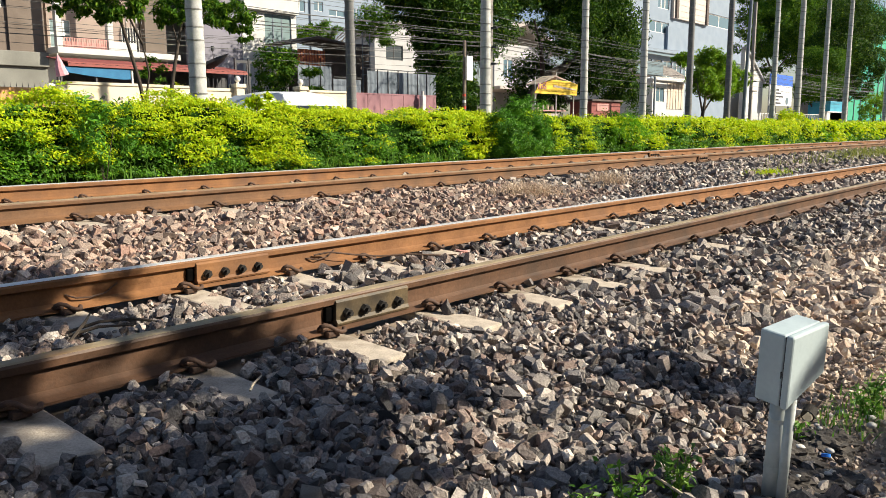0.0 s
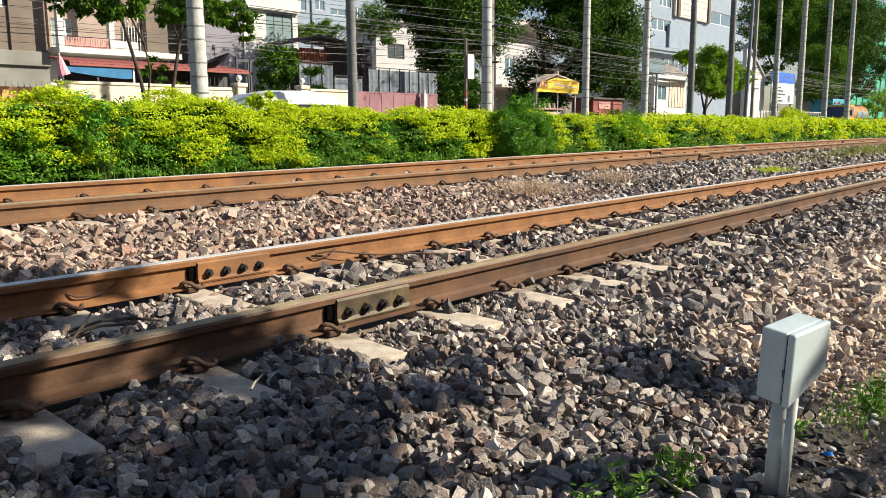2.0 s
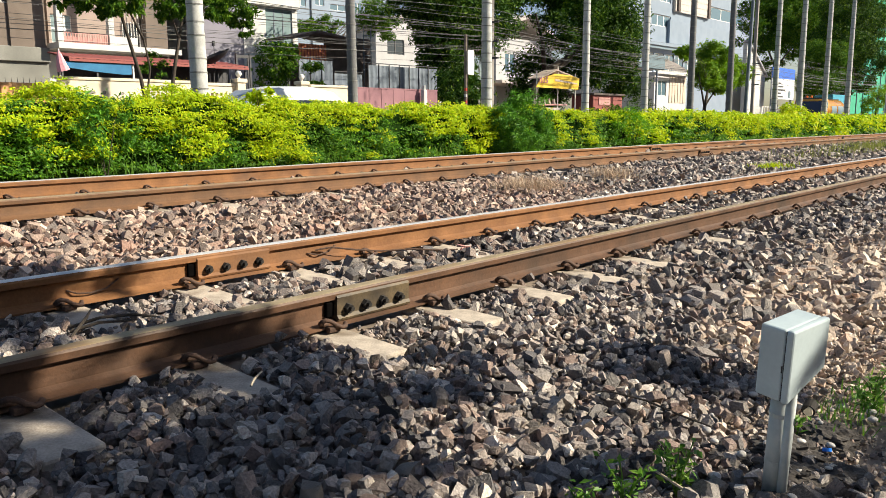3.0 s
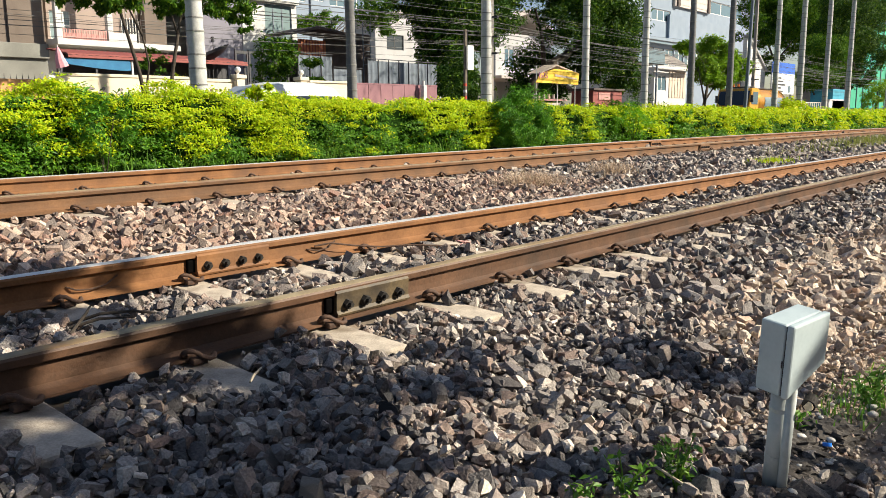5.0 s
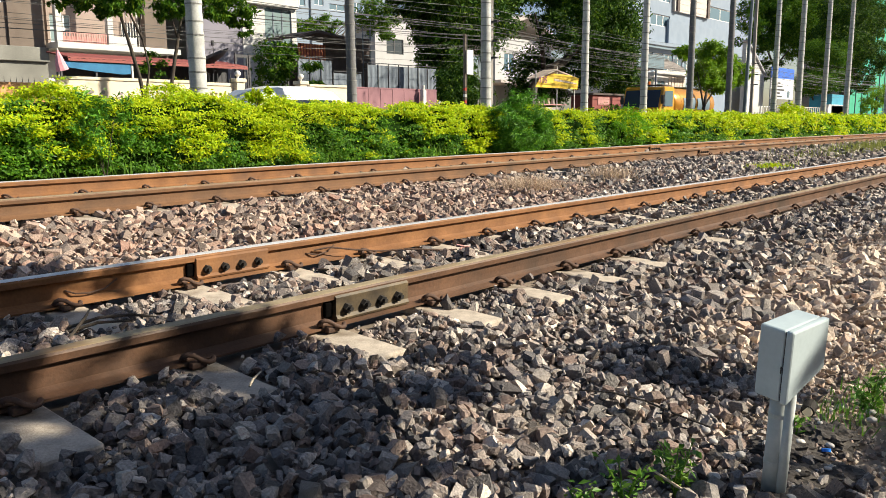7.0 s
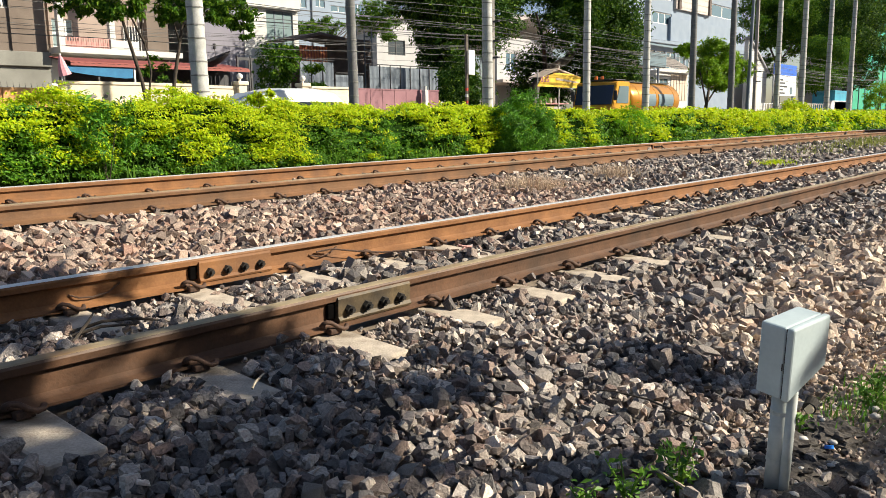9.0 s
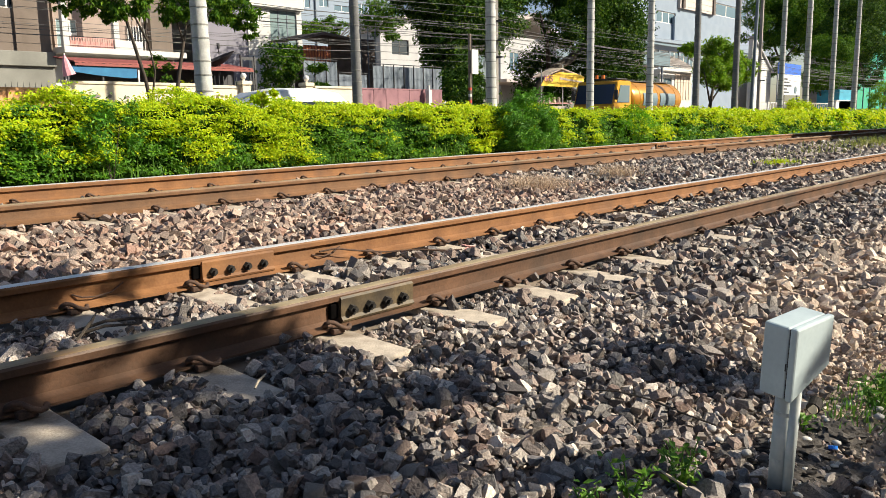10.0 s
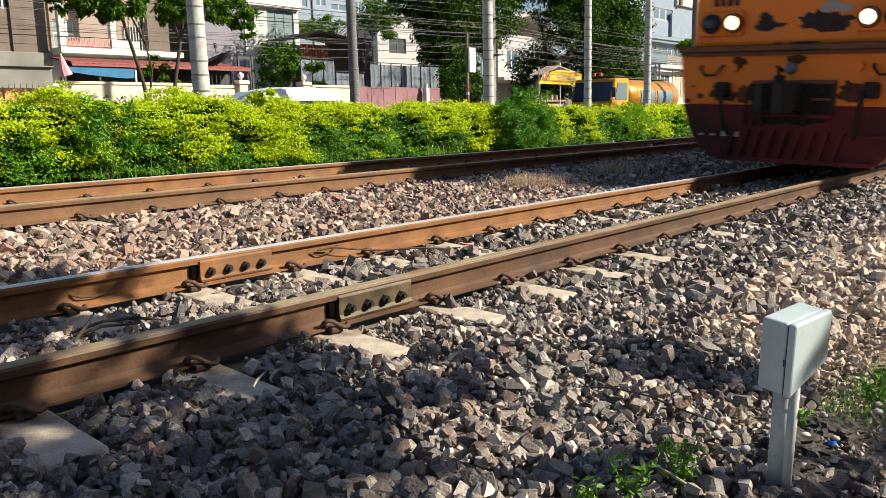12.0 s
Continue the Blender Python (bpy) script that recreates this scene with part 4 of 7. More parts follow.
# ---- frontage along the street ----
def build_garden_walls():
    z0 = 0.05
    w = thing("garden_wall", (8.47, 16, z0), 0, "cream garden wall with flaked plaster patches", "wall", "front walls")
    part("panel", box(0, 3.45, 0, 0.16, -0.1, 1.76, 0.01), CREAMWALL, w)
    part("coping", box(-0.02, 3.47, -0.03, 0.19, 1.762, 1.83, 0.01), CREAMWALL, w)
    g = random.Random(8)
    for k in range(9):
        bm = bmesh.new()
        cx, cz, n = 0.5 + 2.4 * g.random(), 1.05 + 0.45 * g.random(), 7
        sx, sz = g.uniform(0.05, 0.13), g.uniform(0.03, 0.07)
        ring = [(cx + sx * math.cos(6.283 * i / n) * g.uniform(0.6, 1.2), cz + sz * math.sin(6.283 * i / n) * g.uniform(0.6, 1.2)) for i in range(n)]
        part("bare_patch", prism(ring, 1, -0.006, 0.002), GREYWALL, w)
    w = thing("garden_wall", (12.0, 16, z0), 0, "cream garden wall with pierced lattice blocks", "wall", "front walls")
    holes = [(0.15 + 0.14 * i, 0.24 + 0.14 * i, 1.2 + 0.13 * j, 1.28 + 0.13 * j) for i in range(7) for j in range(3)]
    part("panel", pierced(0, 1.2, -0.1, 1.72, 0, 0.14, holes), CREAMWALL, w)
    part("coping", box(0, 1.2, -0.03, 0.17, 1.722, 1.80, 0.01), CREAMWALL, w)
    for k in range(9):
        part("picket", rod((0.06 + 0.135 * k, 0.06, 1.79), (0.06 + 0.135 * k, 0.06, 2.05), 0.012, 6), DARKMETAL, w)
    w = thing("garden_wall", (15.85, 16, z0), 0, "cream garden wall with recessed panels", "wall", "front walls")
    part("panel", box(0, 1.5, 0, 0.16, -0.1, 1.78, 0.01), CREAMWALL, w)
    part("coping", box(-0.02, 1.52, -0.04, 0.2, 1.782, 1.85, 0.01), CREAMWALL, w)
    for k in range(2):
        part("raised_panel", box(0.1 + 0.72 * k, 0.68 + 0.72 * k, -0.025, 0.002, 0.3, 1.6, 0.008), CREAMWALL, w)
    w = thing("garden_wall", (5.0, 16, z0), 0, "orange painted wall topped with short spikes", "wall", "front walls")
    part("panel", box(0, 3.3, 0, 0.14, -0.1, 1.66, 0.01), ORANGEWALL, w)
    for k in range(4):
        part("pier", box(0.5 + 0.85 * k, 0.58 + 0.85 * k, -0.03, 0.002, -0.1, 1.65), ORANGEWALL, w)
    for k in range(26):
        part("spike", rod((0.05 + 0.127 * k, 0.07, 1.65), (0.05 + 0.127 * k, 0.07, 1.78), 0.009, 5, 0.002), DARKMETAL, w)
    for x in (13.33, 15.53):
        p = thing("gate_pillar", (x, 16, z0), 0, "white gate pillar with a globe lamp on its cap", "gate pillar", "gate pillars")
        part("shaft", box(-0.13, 0.13, -0.13, 0.13, -0.1, 1.82, 0.012), CREAMWALL, p)
        part("cap", box(-0.17, 0.17, -0.17, 0.17, 1.822, 1.93, 0.02), CREAMWALL, p)
        bm = bmesh.new()
        bmesh.ops.create_uvsphere(bm, u_segments=16, v_segments=10, radius=0.085)
        bmesh.ops.translate(bm, verts=bm.verts, vec=(0, 0, 2.06))
        tube(bm, [(0, 0, 1.93), (0, 0, 2.0)], 0.035, 10)
        part("globe", bm, WHITETRIM, p, "white glass globe", True)
    gt = thing("metal_gate", (13.5, 16.05, z0), 0, "dark barred driveway gate between pillars", "gate")
    part("bottom_rail", box(0, 1.86, -0.02, 0.02, 0.1, 0.16), DARKMETAL, gt)
    part("top_rail", box(0, 1.86, -0.02, 0.02, 1.55, 1.60), DARKMETAL, gt)
    for k in range(19):
        part("bar", rod((0.03 + 0.1 * k, 0, 0.12), (0.03 + 0.1 * k, 0, 1.75), 0.011, 6), DARKMETAL, gt)
    gt = thing("metal_gate", (17.75, 16.05, z0), 0, "dusty maroon sheet sliding gate with seams", "gate")
    for k in range(7):
        part("panel", box(0.56 * k, 0.56 * k + 0.545, -0.02, 0.02 - 0.004 * (k % 2), 0.05, 1.78), MAROONGATE, gt)
    part("top_rail", box(0, 3.92, -0.03, 0.03, 1.782, 1.83), MAROONGATE, gt)
    p = thing("gate_post", (20.75, 15.85, z0), 0, "white post with a pale cap beside a maroon gate", "post")
    part("shaft", box(-0.08, 0.08, -0.08, 0.08, -0.1, 1.80, 0.01), WHITEWALL, p)
    part("cap", rod((0, 0, 1.80), (0, 0, 1.95), 0.05, 12), WHITEWALL, p)
    p = thing("side_door", (17.42, 16.0, z0), 0, "pale sheet door panel with a round vent", "door")
    part("leaf", box(0, 0.34, 0, 0.06, 0, 2.45, 0.008), GREYROOF, p)
    part("vent", rod((0.2, -0.02, 2.1), (0.2, 0.0, 2.1), 0.12, 18), DARKMETAL, p)
    for x0, x1, z1, z2, y in ((17.5, 19.0, 0.3, 2.85, 18.5), (19.05, 20.4, 0.3, 2.45, 18.5), (20.6, 24.4, 0.3, 2.80, 18.4)):
        f = thing("sheet_fence", (x0, y, 0), 0, "blue-grey corrugated sheet fence with dark posts", "fence", "sheet fences")
        n = int((x1 - x0) / 0.5)
        for k in range(n):
            a = (x1 - x0) * k / n
            b = (x1 - x0) * (k + 1) / n
            bm, q = bmesh.new(), []
            m = 9
            for i in range(m + 1):
                u = a + (b - a) * i / m
                d = 0.018 if (i // 2) % 2 else 0.0
                q.append((bm.verts.new((u, d, z1)), bm.verts.new((u, d, z2)), bm.verts.new((u, d + 0.006, z1)), bm.verts.new((u, d + 0.006, z2))))
            for c, e in zip(q, q[1:]):
                bm.faces.new((c[0], e[0], e[1], c[1]))
                bm.faces.new((c[2], c[3], e[3], e[2]))
                bm.faces.new((c[1], e[1], e[3], c[3]))
            part("sheet", bm, ZINC, f)
            part("post", box(a - 0.013, a + 0.013, -0.03, -0.004, 0.0, z2 + 0.05), DARKMETAL, f)
        part("top_rail", box(0, x1 - x0, -0.05, -0.006, z2 + 0.052, z2 + 0.08), DARKMETAL, f)


def build_houses():
    # grey cement building
    h = thing("house", (5, 28, 0), 0, "unpainted cement house with a brown upper storey", "house")
    part("lower_wall", pierced(0, 8.6, -0.2, 3.0, 0, 8, [(7.55, 7.75, 1.2, 2.1)]), DIMGREY, h)
    part("floor_band", box(-0.1, 8.62, -0.14, 7.9, 3.0, 3.52, 0.02), DIMGREY, h, "stained grey concrete band")
    part("upper_wall", pierced(0, 8.6, 3.52, 7.0, 0.02, 8, [(6.6, 7.4, 5.0, 5.6)]), BROWNWALL, h, "brown render upper wall")
    window(h, 6.6, 7.4, 5.0, 5.6, 0.02, 3, 1, WHITETRIM)
    part("pier", box(7.3, 7.5, -0.08, 0.018, 3.52, 7.0), BROWNWALL, h)
    part("roof", box(-0.3, 8.7, -0.4, 8.2, 7.0, 7.2), GREYROOF, h)
    # white house with a balcony
    h = thing("house", (13.7, 28, 0), 0, "white two-storey house with a faded red balcony rail", "house")
    part("lower_wall", pierced(0, 5.0, -0.2, 3.5, 0.6, 0.85, [(0.6, 1.6, 0.1, 2.3), (2.6, 4.2, 0.9, 2.3)]), WHITEWALL, h)
    part("upper_wall", pierced(0.25, 4.05, 3.72, 7, 0.6, 0.8, [(0.35, 1.15, 3.8, 4.85), (3.15, 3.9, 3.85, 4.75), (0.6, 1.4, 5.8, 6.8)]), PINKWALL, h, "pale upper wall")
    part("side_wall", box(4.052, 5.0, 0.3, 0.8, 3.3, 7), BROWNWALL, h, "brown render bay")
    part("rear_wall", box(0, 5, 6.5, 6.7, 0, 7), WHITEWALL, h)
    part("balcony_slab", box(0.0, 5.0, -0.7, 0.6, 3.5, 3.72, 0.01), WHITEWALL, h, "white balcony slab")
    part("parapet", box(1.95, 3.1, -0.7, -0.55, 3.722, 4.05, 0.01), WHITEWALL, h)
    for x in (0.0, 1.95):
        part("column", box(x, x + 0.22, -0.68, -0.46, 3.722 if x < 1 else 4.052, 7.0, 0.01), WHITEWALL, h, "white column")
    rail_ = part("balcony_rail", box(0.24, 1.94, -0.64, -0.60, 4.06, 4.11), PINKRAIL, h, "faded red balcony rail")
    part("lower_bar", box(0.24, 1.94, -0.64, -0.60, 3.78, 3.82), PINKRAIL, rail_)
    for k in range(18):
        part("baluster", box(0.28 + 0.094 * k, 0.315 + 0.094 * k, -0.635, -0.605, 3.722, 4.06), PINKRAIL, rail_)
    part("planter", box(0.28, 1.9, -0.55, -0.4, 3.722, 3.95), PINKRAIL, h)
    window(h, 0.35, 1.15, 3.8, 4.85, 0.6, 3, 2, WHITETRIM, PALEGLASS)
    w = window(h, 3.15, 3.9, 3.85, 4.75, 0.6, 3, 1, DARKMETAL)
    for k in range(7):
        part("grille_bar", box(3.15 + 0.12 * k, 3.175 + 0.12 * k, 0.52, 0.545, 3.8, 4.8), WHITETRIM, w)
    window(h, 0.6, 1.4, 5.8, 6.8, 0.6, 2)
    window(h, 2.6, 4.2, 0.9, 2.3, 0.6, 3)
    part("roof", box(-0.2, 5.2, -0.9, 7, 7.0, 7.2), GREYROOF, h)
    for k in range(6):
        part("drying_bar", box(3.3 + 0.22 * k, 3.33 + 0.22 * k, 0.40, 0.43, 4.95, 5.4), WHITETRIM, h)
    # lean-to porch
    p = thing("porch", (10.3, 20, 0), 0, "red corrugated lean-to with a blue awning below", "porch")
    bm, q = bmesh.new(), []
    for i in range(121):
        x, d = 0.3 + 6.0 * i / 120, 0.009 * math.sin(i * 1.57)
        q.append([bm.verts.new((x, y, z + d)) for y, z in ((0, 2.60), (1.3, 2.80), (1.3, 2.84), (0, 2.64))])
    for a, b in zip(q, q[1:]):
        for k in range(4):
            bm.faces.new((a[k], b[k], b[(k + 1) % 4], a[(k + 1) % 4]))
    bmesh.ops.recalc_face_normals(bm, faces=bm.faces)
    part("roof", bm, REDROOF, p, "dull red corrugated roof sheet")
    part("fascia", box(0.3, 6.3, -0.03, -0.005, 2.52, 2.59), REDROOF, p)
    part("awning", prism([(0.12, 2.50), (2.15, 2.50), (2.15, 2.22), (1.9, 2.20), (1.0, 2.26), (0.12, 2.36)], 1, 0.02, 0.035), TARP, p, "blue cloth awning")
    for x in (0.1, 1.1, 2.2, 4.3, 6.2):
        part("post", box(x, x + 0.05, 0.05, 0.10, 0.0, 2.5), WHITETRIM if x == 2.2 else DARKMETAL, p)
    # near-black colour stands for the shade under the porch roof
    part("back_wall", box(0.5, 6.3, 1.1, 1.2, 0, 2.70), DARKMETAL, p, "wall coloured near black for the porch's shade")
    part("crate", box(1.55, 1.75, 0.3, 0.5, 1.9, 2.12), CREAMWALL, p)
    part("beam", box(0, 6.3, 0.2, 0.26, 1.75, 1.85), PINKRAIL, p)
    c = thing("sunshade_cloth", (10.15, 19.6, 0), 0, "folded pink cloth parasol at the porch corner", "parasol")
    bm = tube(bmesh.new(), [(0, 0, 2.75), (0.02, 0, 2.6), (0.05, 0, 2.4), (0.1, 0, 2.22)], [0.02, 0.08, 0.13, 0.17], 9)
    part("cloth", bm, PINKCLOTH, c)
    part("pole", rod((0, 0, 0), (0, 0, 2.8), 0.02, 8), WHITETRIM, c)
    # white modern house with a slate side
    h = thing("house", (22.1, 28, 0), 0, "white modern house with a lavender side bay and tall glazing", "house")
    part("front_wall", pierced(0.2, 3.3, -0.2, 7.2, 0, 0.25, [(1.45, 3.0, 3.9, 5.95)]), WHITEWALL, h)
    part("slate_wall", box(-2.5, 0.196, 0.05, 0.3, -0.2, 7.2), PURPLEWALL, h, "lavender painted front wall")
    part("right_wall", box(3.1, 3.3, 0.25, 8, -0.2, 7.2), WHITEWALL, h)
    part("overhang", box(0.2, 3.3, -0.22, -0.004, 6.0, 7.2, 0.01), WHITEWALL, h, "white projecting upper block")
    window(h, 1.45, 3.0, 3.9, 5.95, 0, 3, 1, ZINC, PALEGLASS)
    part("ledge", box(1.0, 3.5, -0.2, -0.004, 3.55, 3.88, 0.01), WHITEWALL, h)
    part("roof", box(-2.6, 3.6, -0.3, 8.2, 7.2, 7.4), GREYROOF, h)
    part("rear_wall", box(-2.5, 3.1, 7.8, 8, 0, 7.2), WHITEWALL, h)
    f = thing("railing_fence", (16.5, 20.5, 0), 0, "dark framed fence panels behind the garden", "fence")
    for k in range(6):
        part("frame", pierced(0.55 * k, 0.55 * k + 0.5, 1.6, 3.05, 0, 0.04, [(0.55 * k + 0.05, 0.55 * k + 0.45, 1.7, 2.95)]), DARKMETAL, f)
        part("post", box(0.55 * k - 0.03, 0.55 * k, -0.02, 0.05, 0, 3.1), DARKMETAL, f)
    # satellite dish
    d = thing("satellite_dish", (15.45, 20.2, 2.62), 0, "dark mesh satellite dish on a porch roof", "satellite dish")
    bm = bmesh.new()
    rings = []
    for i in range(6):
        r = 0.62 * i / 5
        rings.append([bm.verts.new((r * math.cos(a), r * math.sin(a), 0.45 * (r / 0.62) ** 2 * 0.5)) for a in (6.283 * k / 24 for k in range(24))])
    for a, b in zip(rings[1:], rings[2:]):
        for k in range(24):
            bm.faces.new((a[k], a[(k + 1) % 24], b[(k + 1) % 24], b[k]))
    bmesh.ops.solidify(bm, geom=bm.faces[:], thickness=0.01)
    dish = part("dish", bm, DARKMETAL, d, "dark mesh reflector")
    dish.matrix_local = pose(0, 0, 0.1, -6, -24, 0)
    part("arm", tube(bmesh.new(), [(0, 0, 0.15), (-0.15, -0.2, 0.65)], 0.012, 6), DARKMETAL, d)
    part("receiver", rod((-0.15, -0.2, 0.60), (-0.16, -0.2, 0.76), 0.05, 10), DARKMETAL, d)
    part("mast", rod((0, 0, -0.2), (0, 0, 0.15), 0.03, 8), DARKMETAL, d)
    # low brown-roofed house
    h = thing("house", (23.0, 26, 0), 0, "low house with a brown roof and orange sheet wall", "house")
    part("orange_wall", box(0.85, 2.4, 0, 0.1, 0, 4.25), BRICKRED, h, "orange-red sheet wall")
    for k in range(9):
        part("batten", box(0.9 + 0.17 * k, 0.93 + 0.17 * k, -0.03, -0.002, 3.4, 4.25), REDROOF, h)
    # dark brown walls put the interior's shade into their colour
    part("dark_wall", box(2.6, 5.55, 0.3, 0.4, 0, 4.75), BROWNROOF, h, "wall coloured dark for the shaded interior")
    part("rear_wall", box(1.3, 5.55, 1.4, 1.5, 0, 4.3), BROWNROOF, h)
    for k in range(4):
        part("ladder_post", rod((3.9 + 0.5 * k, 0.1, 0), (3.9 + 0.5 * k, 0.1, 5.3), 0.035, 6), ZINC, h)
    for k in range(6):
        part("ladder_rung", rod((4.9, 0.1, 3.3 + 0.32 * k), (5.4, 0.1, 3.3 + 0.32 * k), 0.02, 6), ZINC, h)
    part("roof", prism([(0.15, 4.48), (1.7, 4.84), (3.8, 4.62), (3.8, 4.52), (1.7, 4.72), (0.15, 4.36)], 1, -0.4, 1.6), BROWNROOF, h, "low brown gable roof")
    # white house with a two-light window
    h = thing("house", (38.9, 36, -0.3), 0, "white two-storey house with a dark sliding window", "house")
    h.scale = (1.35, 1.35, 1.35)
    part("front_wall", pierced(0, 5.5, -0.2, 5.8, 0, 0.2, [(0.62, 1.86, 4.10, 4.84)]), PALEWALL, h)
    part("side_wall", box(-0.18, 0, 0, 1.6, -0.2, 5.55), PALEWALL, h)
    part("rear_wall", box(0, 5.5, 1.6, 1.8, -0.2, 5.5), PALEWALL, h)
    window(h, 0.62, 1.86, 4.10, 4.84, 0, 2, 1, DARKMETAL)
    part("roof", prism([(-0.7, 5.5), (2.8, 6.15), (6.0, 5.8), (6.0, 5.92), (2.8, 6.28), (-0.7, 5.62)], 1, -0.4, 2.0), GREYROOF, h, "grey low-pitched roof")
    # white house behind the trees
    h = thing("house", (52.0, 36, -0.3), 0, "white house with a grey roof behind dark trees", "house")
    h.scale = (1.35, 1.35, 1.35)
    part("front_wall", pierced(0, 6, -0.2, 5.6, 0, 0.2, [(0.9, 1.9, 3.6, 4.7)]), PALEWALL, h)
    window(h, 0.9, 1.9, 3.6, 4.7, 0, 2, 1, WHITETRIM, BLUEGLASS)
    part("roof", prism([(-1.0, 6.1), (2.5, 7.0), (6.6, 5.4), (6.6, 5.2), (2.5, 6.8), (-1.0, 5.9)], 1, -0.8, 7.5), GREYROOF, h, "grey sloping roof")
    part("porch_roof", prism([(-3.5, 2.9), (2.2, 2.9), (4.2, 2.2), (4.2, 2.1), (2.2, 2.75), (-3.5, 2.75)], 1, -3.0, -0.01), GREYROOF, h)
    part("rear_wall", box(0, 6, 7, 7.2, 0, 5.4), PALEWALL, h)
    # pale blue block
    h = thing("apartment_building", (34, 45, 0), 0, "pale blue-white block with small windows", "building")
    wins = [(5.4, 6.4, 9.2, 10.0), (7.3, 8.2, 9.4, 10.1), (8.8, 10.4, 9.2, 9.65), (5.4, 6.4, 12, 13), (7.3, 8.2, 12, 13), (11.2, 12.2, 9.2, 10.0)]
    part("front_wall", pierced(0, 15, 0, 16, 0, 0.3, wins), BLUEWALL, h)
    part("right_wall", box(14.7, 15, 0.3, 10, 0, 16), BLUEWALL, h)
    for w in wins:
        window(h, *w, 0, 2, 1, WHITETRIM, BLUEGLASS)
    part("roof", box(-0.2, 15.2, -0.3, 10.2, 16, 16.3), GREYROOF, h)
    part("pipe", rod((6.85, -0.08, 0), (6.85, -0.08, 16), 0.06, 8), ZINC, h)
    part("rear_wall", box(0, 14.7, 9.8, 10, 0, 16), BLUEWALL, h)
    # hospital-like long block
    h = thing("office_building", (112, 60, 0), 0, "long pale blue-white block with a beige tiled bay", "building")
    wins = [(16, 23.3, 16.3, 18.2), (18.8, 23.2, 20.4, 24.5), (40.5, 57, 19.4, 21.7), (40.5, 57, 25.5, 28)]
    part("upper_wall", pierced(0, 70, 13.2, 34, 0, 0.5, wins), BLUEWALL, h)
    for w in wins:
        window(h, *w, 0, 3, 1, WHITETRIM, BLUEGLASS, 0.4, 0.25)
    part("tiled_bay", box(24, 39.5, -0.5, -0.01, 19.2, 34), TILEWALL, h, "beige tiled projecting bay")
    for k in range(2):
        part("pilaster", box(24.6 + 13.2 * k, 25.5 + 13.2 * k, -0.8, -0.51, 19.2, 34), BROWNROOF, h)
    for k in range(14):
        part("tile_course", box(25.6, 37.7, -0.56, -0.502, 19.6 + k, 20.45 + k), TILEWALL, h)
    part("ledge", box(-2, 70, -1.4, -0.01, 12.9, 13.4), BLUEWALL, h, "wide pale canopy")
    part("balcony_front", box(22, 62, -0.5, -0.02, 13.6, 17.6), BLUEWALL, h, "pale balcony front")
    part("lower_wall", pierced(0, 70, 0, 12.59, 0.1, 0.6, [(2 + 4 * k, 5.4 + 4 * k, 8.6, 11.8) for k in range(16)]), BLUEWALL, h)
    for k in range(16):
        window(h, 2 + 4 * k, 5.4 + 4 * k, 8.6, 11.8, 0.1, 2, 1, WHITETRIM, BLUEGLASS, 0.4, 0.2)
    part("roof", box(0, 70, 0, 20, 34, 34.4), GREYROOF, h)
    # bungalow with a weathered roof
    h = thing("house", (53.5, 24, 0), 0, "bungalow with a weathered fibre-cement roof", "house")
    part("front_wall", pierced(2.6, 8.0, 0, 4.1, 0.35, 0.55, [(3.0, 4.4, 2.5, 3.6)]), WHITEWALL, h)
    window(h, 3.0, 4.4, 2.5, 3.6, 0.35, 2, 1, WHITETRIM, BLUEGLASS)
    bm = bmesh.new()
    for a, b, c, d in (((1.5, -0.2, 4.45), (8.0, -0.2, 4.25), (12.6, 3.5, 5.55), (7.0, 3.5, 6.1)), ((7.0, 3.5, 6.1), (12.6, 3.5, 5.55), (12.6, 7.5, 4.4), (3.0, 7.5, 4.4))):
        bm.faces.new([bm.verts.new(p) for p in (a, b, c, d)])
    bmesh.ops.solidify(bm, geom=bm.faces[:], thickness=0.14)
    part("roof", bm, GREYROOF, h, "weathered pale brown roof")
    part("fascia", box(1.5, 8.0, -0.34, -0.22, 4.02, 4.30), WHITEWALL, h)
    for k in range(6):
        part("shutter", box(4.9 + 0.5 * k, 5.3 + 0.5 * k, 0.30, 0.34, 2.0, 3.95), BEIGECLOTH, h, "pale sunlit shutter")
    part("side_wall", box(2.4, 2.6, 0.35, 7.2, 0, 4.2), WHITEWALL, h)
    part("rear_wall", box(2.4, 12.4, 7.0, 7.2, 0, 4.2), WHITEWALL, h)
    # white hall with a steep gable, beside a stair
    h = thing("house", (57.6, 18.7, 0), 0, "white gabled hall half hidden by trees", "house")
    part("gable_wall", prism([(1.2, 0), (5.2, 0), (5.2, 3.85), (2.7, 5.3), (1.2, 6.1)], 1, 0, 0.3), WHITEWALL, h)
    part("barge_board", prism([(1.1, 6.20), (2.7, 5.38), (5.4, 3.83), (5.4, 3.95), (2.7, 5.50), (1.1, 6.32)], 1, -0.15, 0.25), PALEWALL, h)
    part("rear_wall", box(1.2, 5.2, 1.0, 1.2, 0, 3.7), WHITEWALL, h)
    h = thing("scaffolded_building", (101, 22, 0), 0, "building wrapped in bright green scaffold netting", "building")
    for k in range(10):
        for j in range(5):
            part("net", box(2.8 * k + 0.06, 2.8 * k + 2.74, 0, 0.03 + 0.01 * (k % 2), 2.8 * j + 1.2, 2.8 * j + 3.94), GREENNET, h)
    for k in range(11):
        part("upright", rod((2.8 * k, -0.06, 0), (2.8 * k, -0.06, 16), 0.05, 6), ZINC, h)
    part("core_wall", box(0.3, 27.7, 0.6, 6, 0, 15), GREYWALL, h)


build_garden_walls()
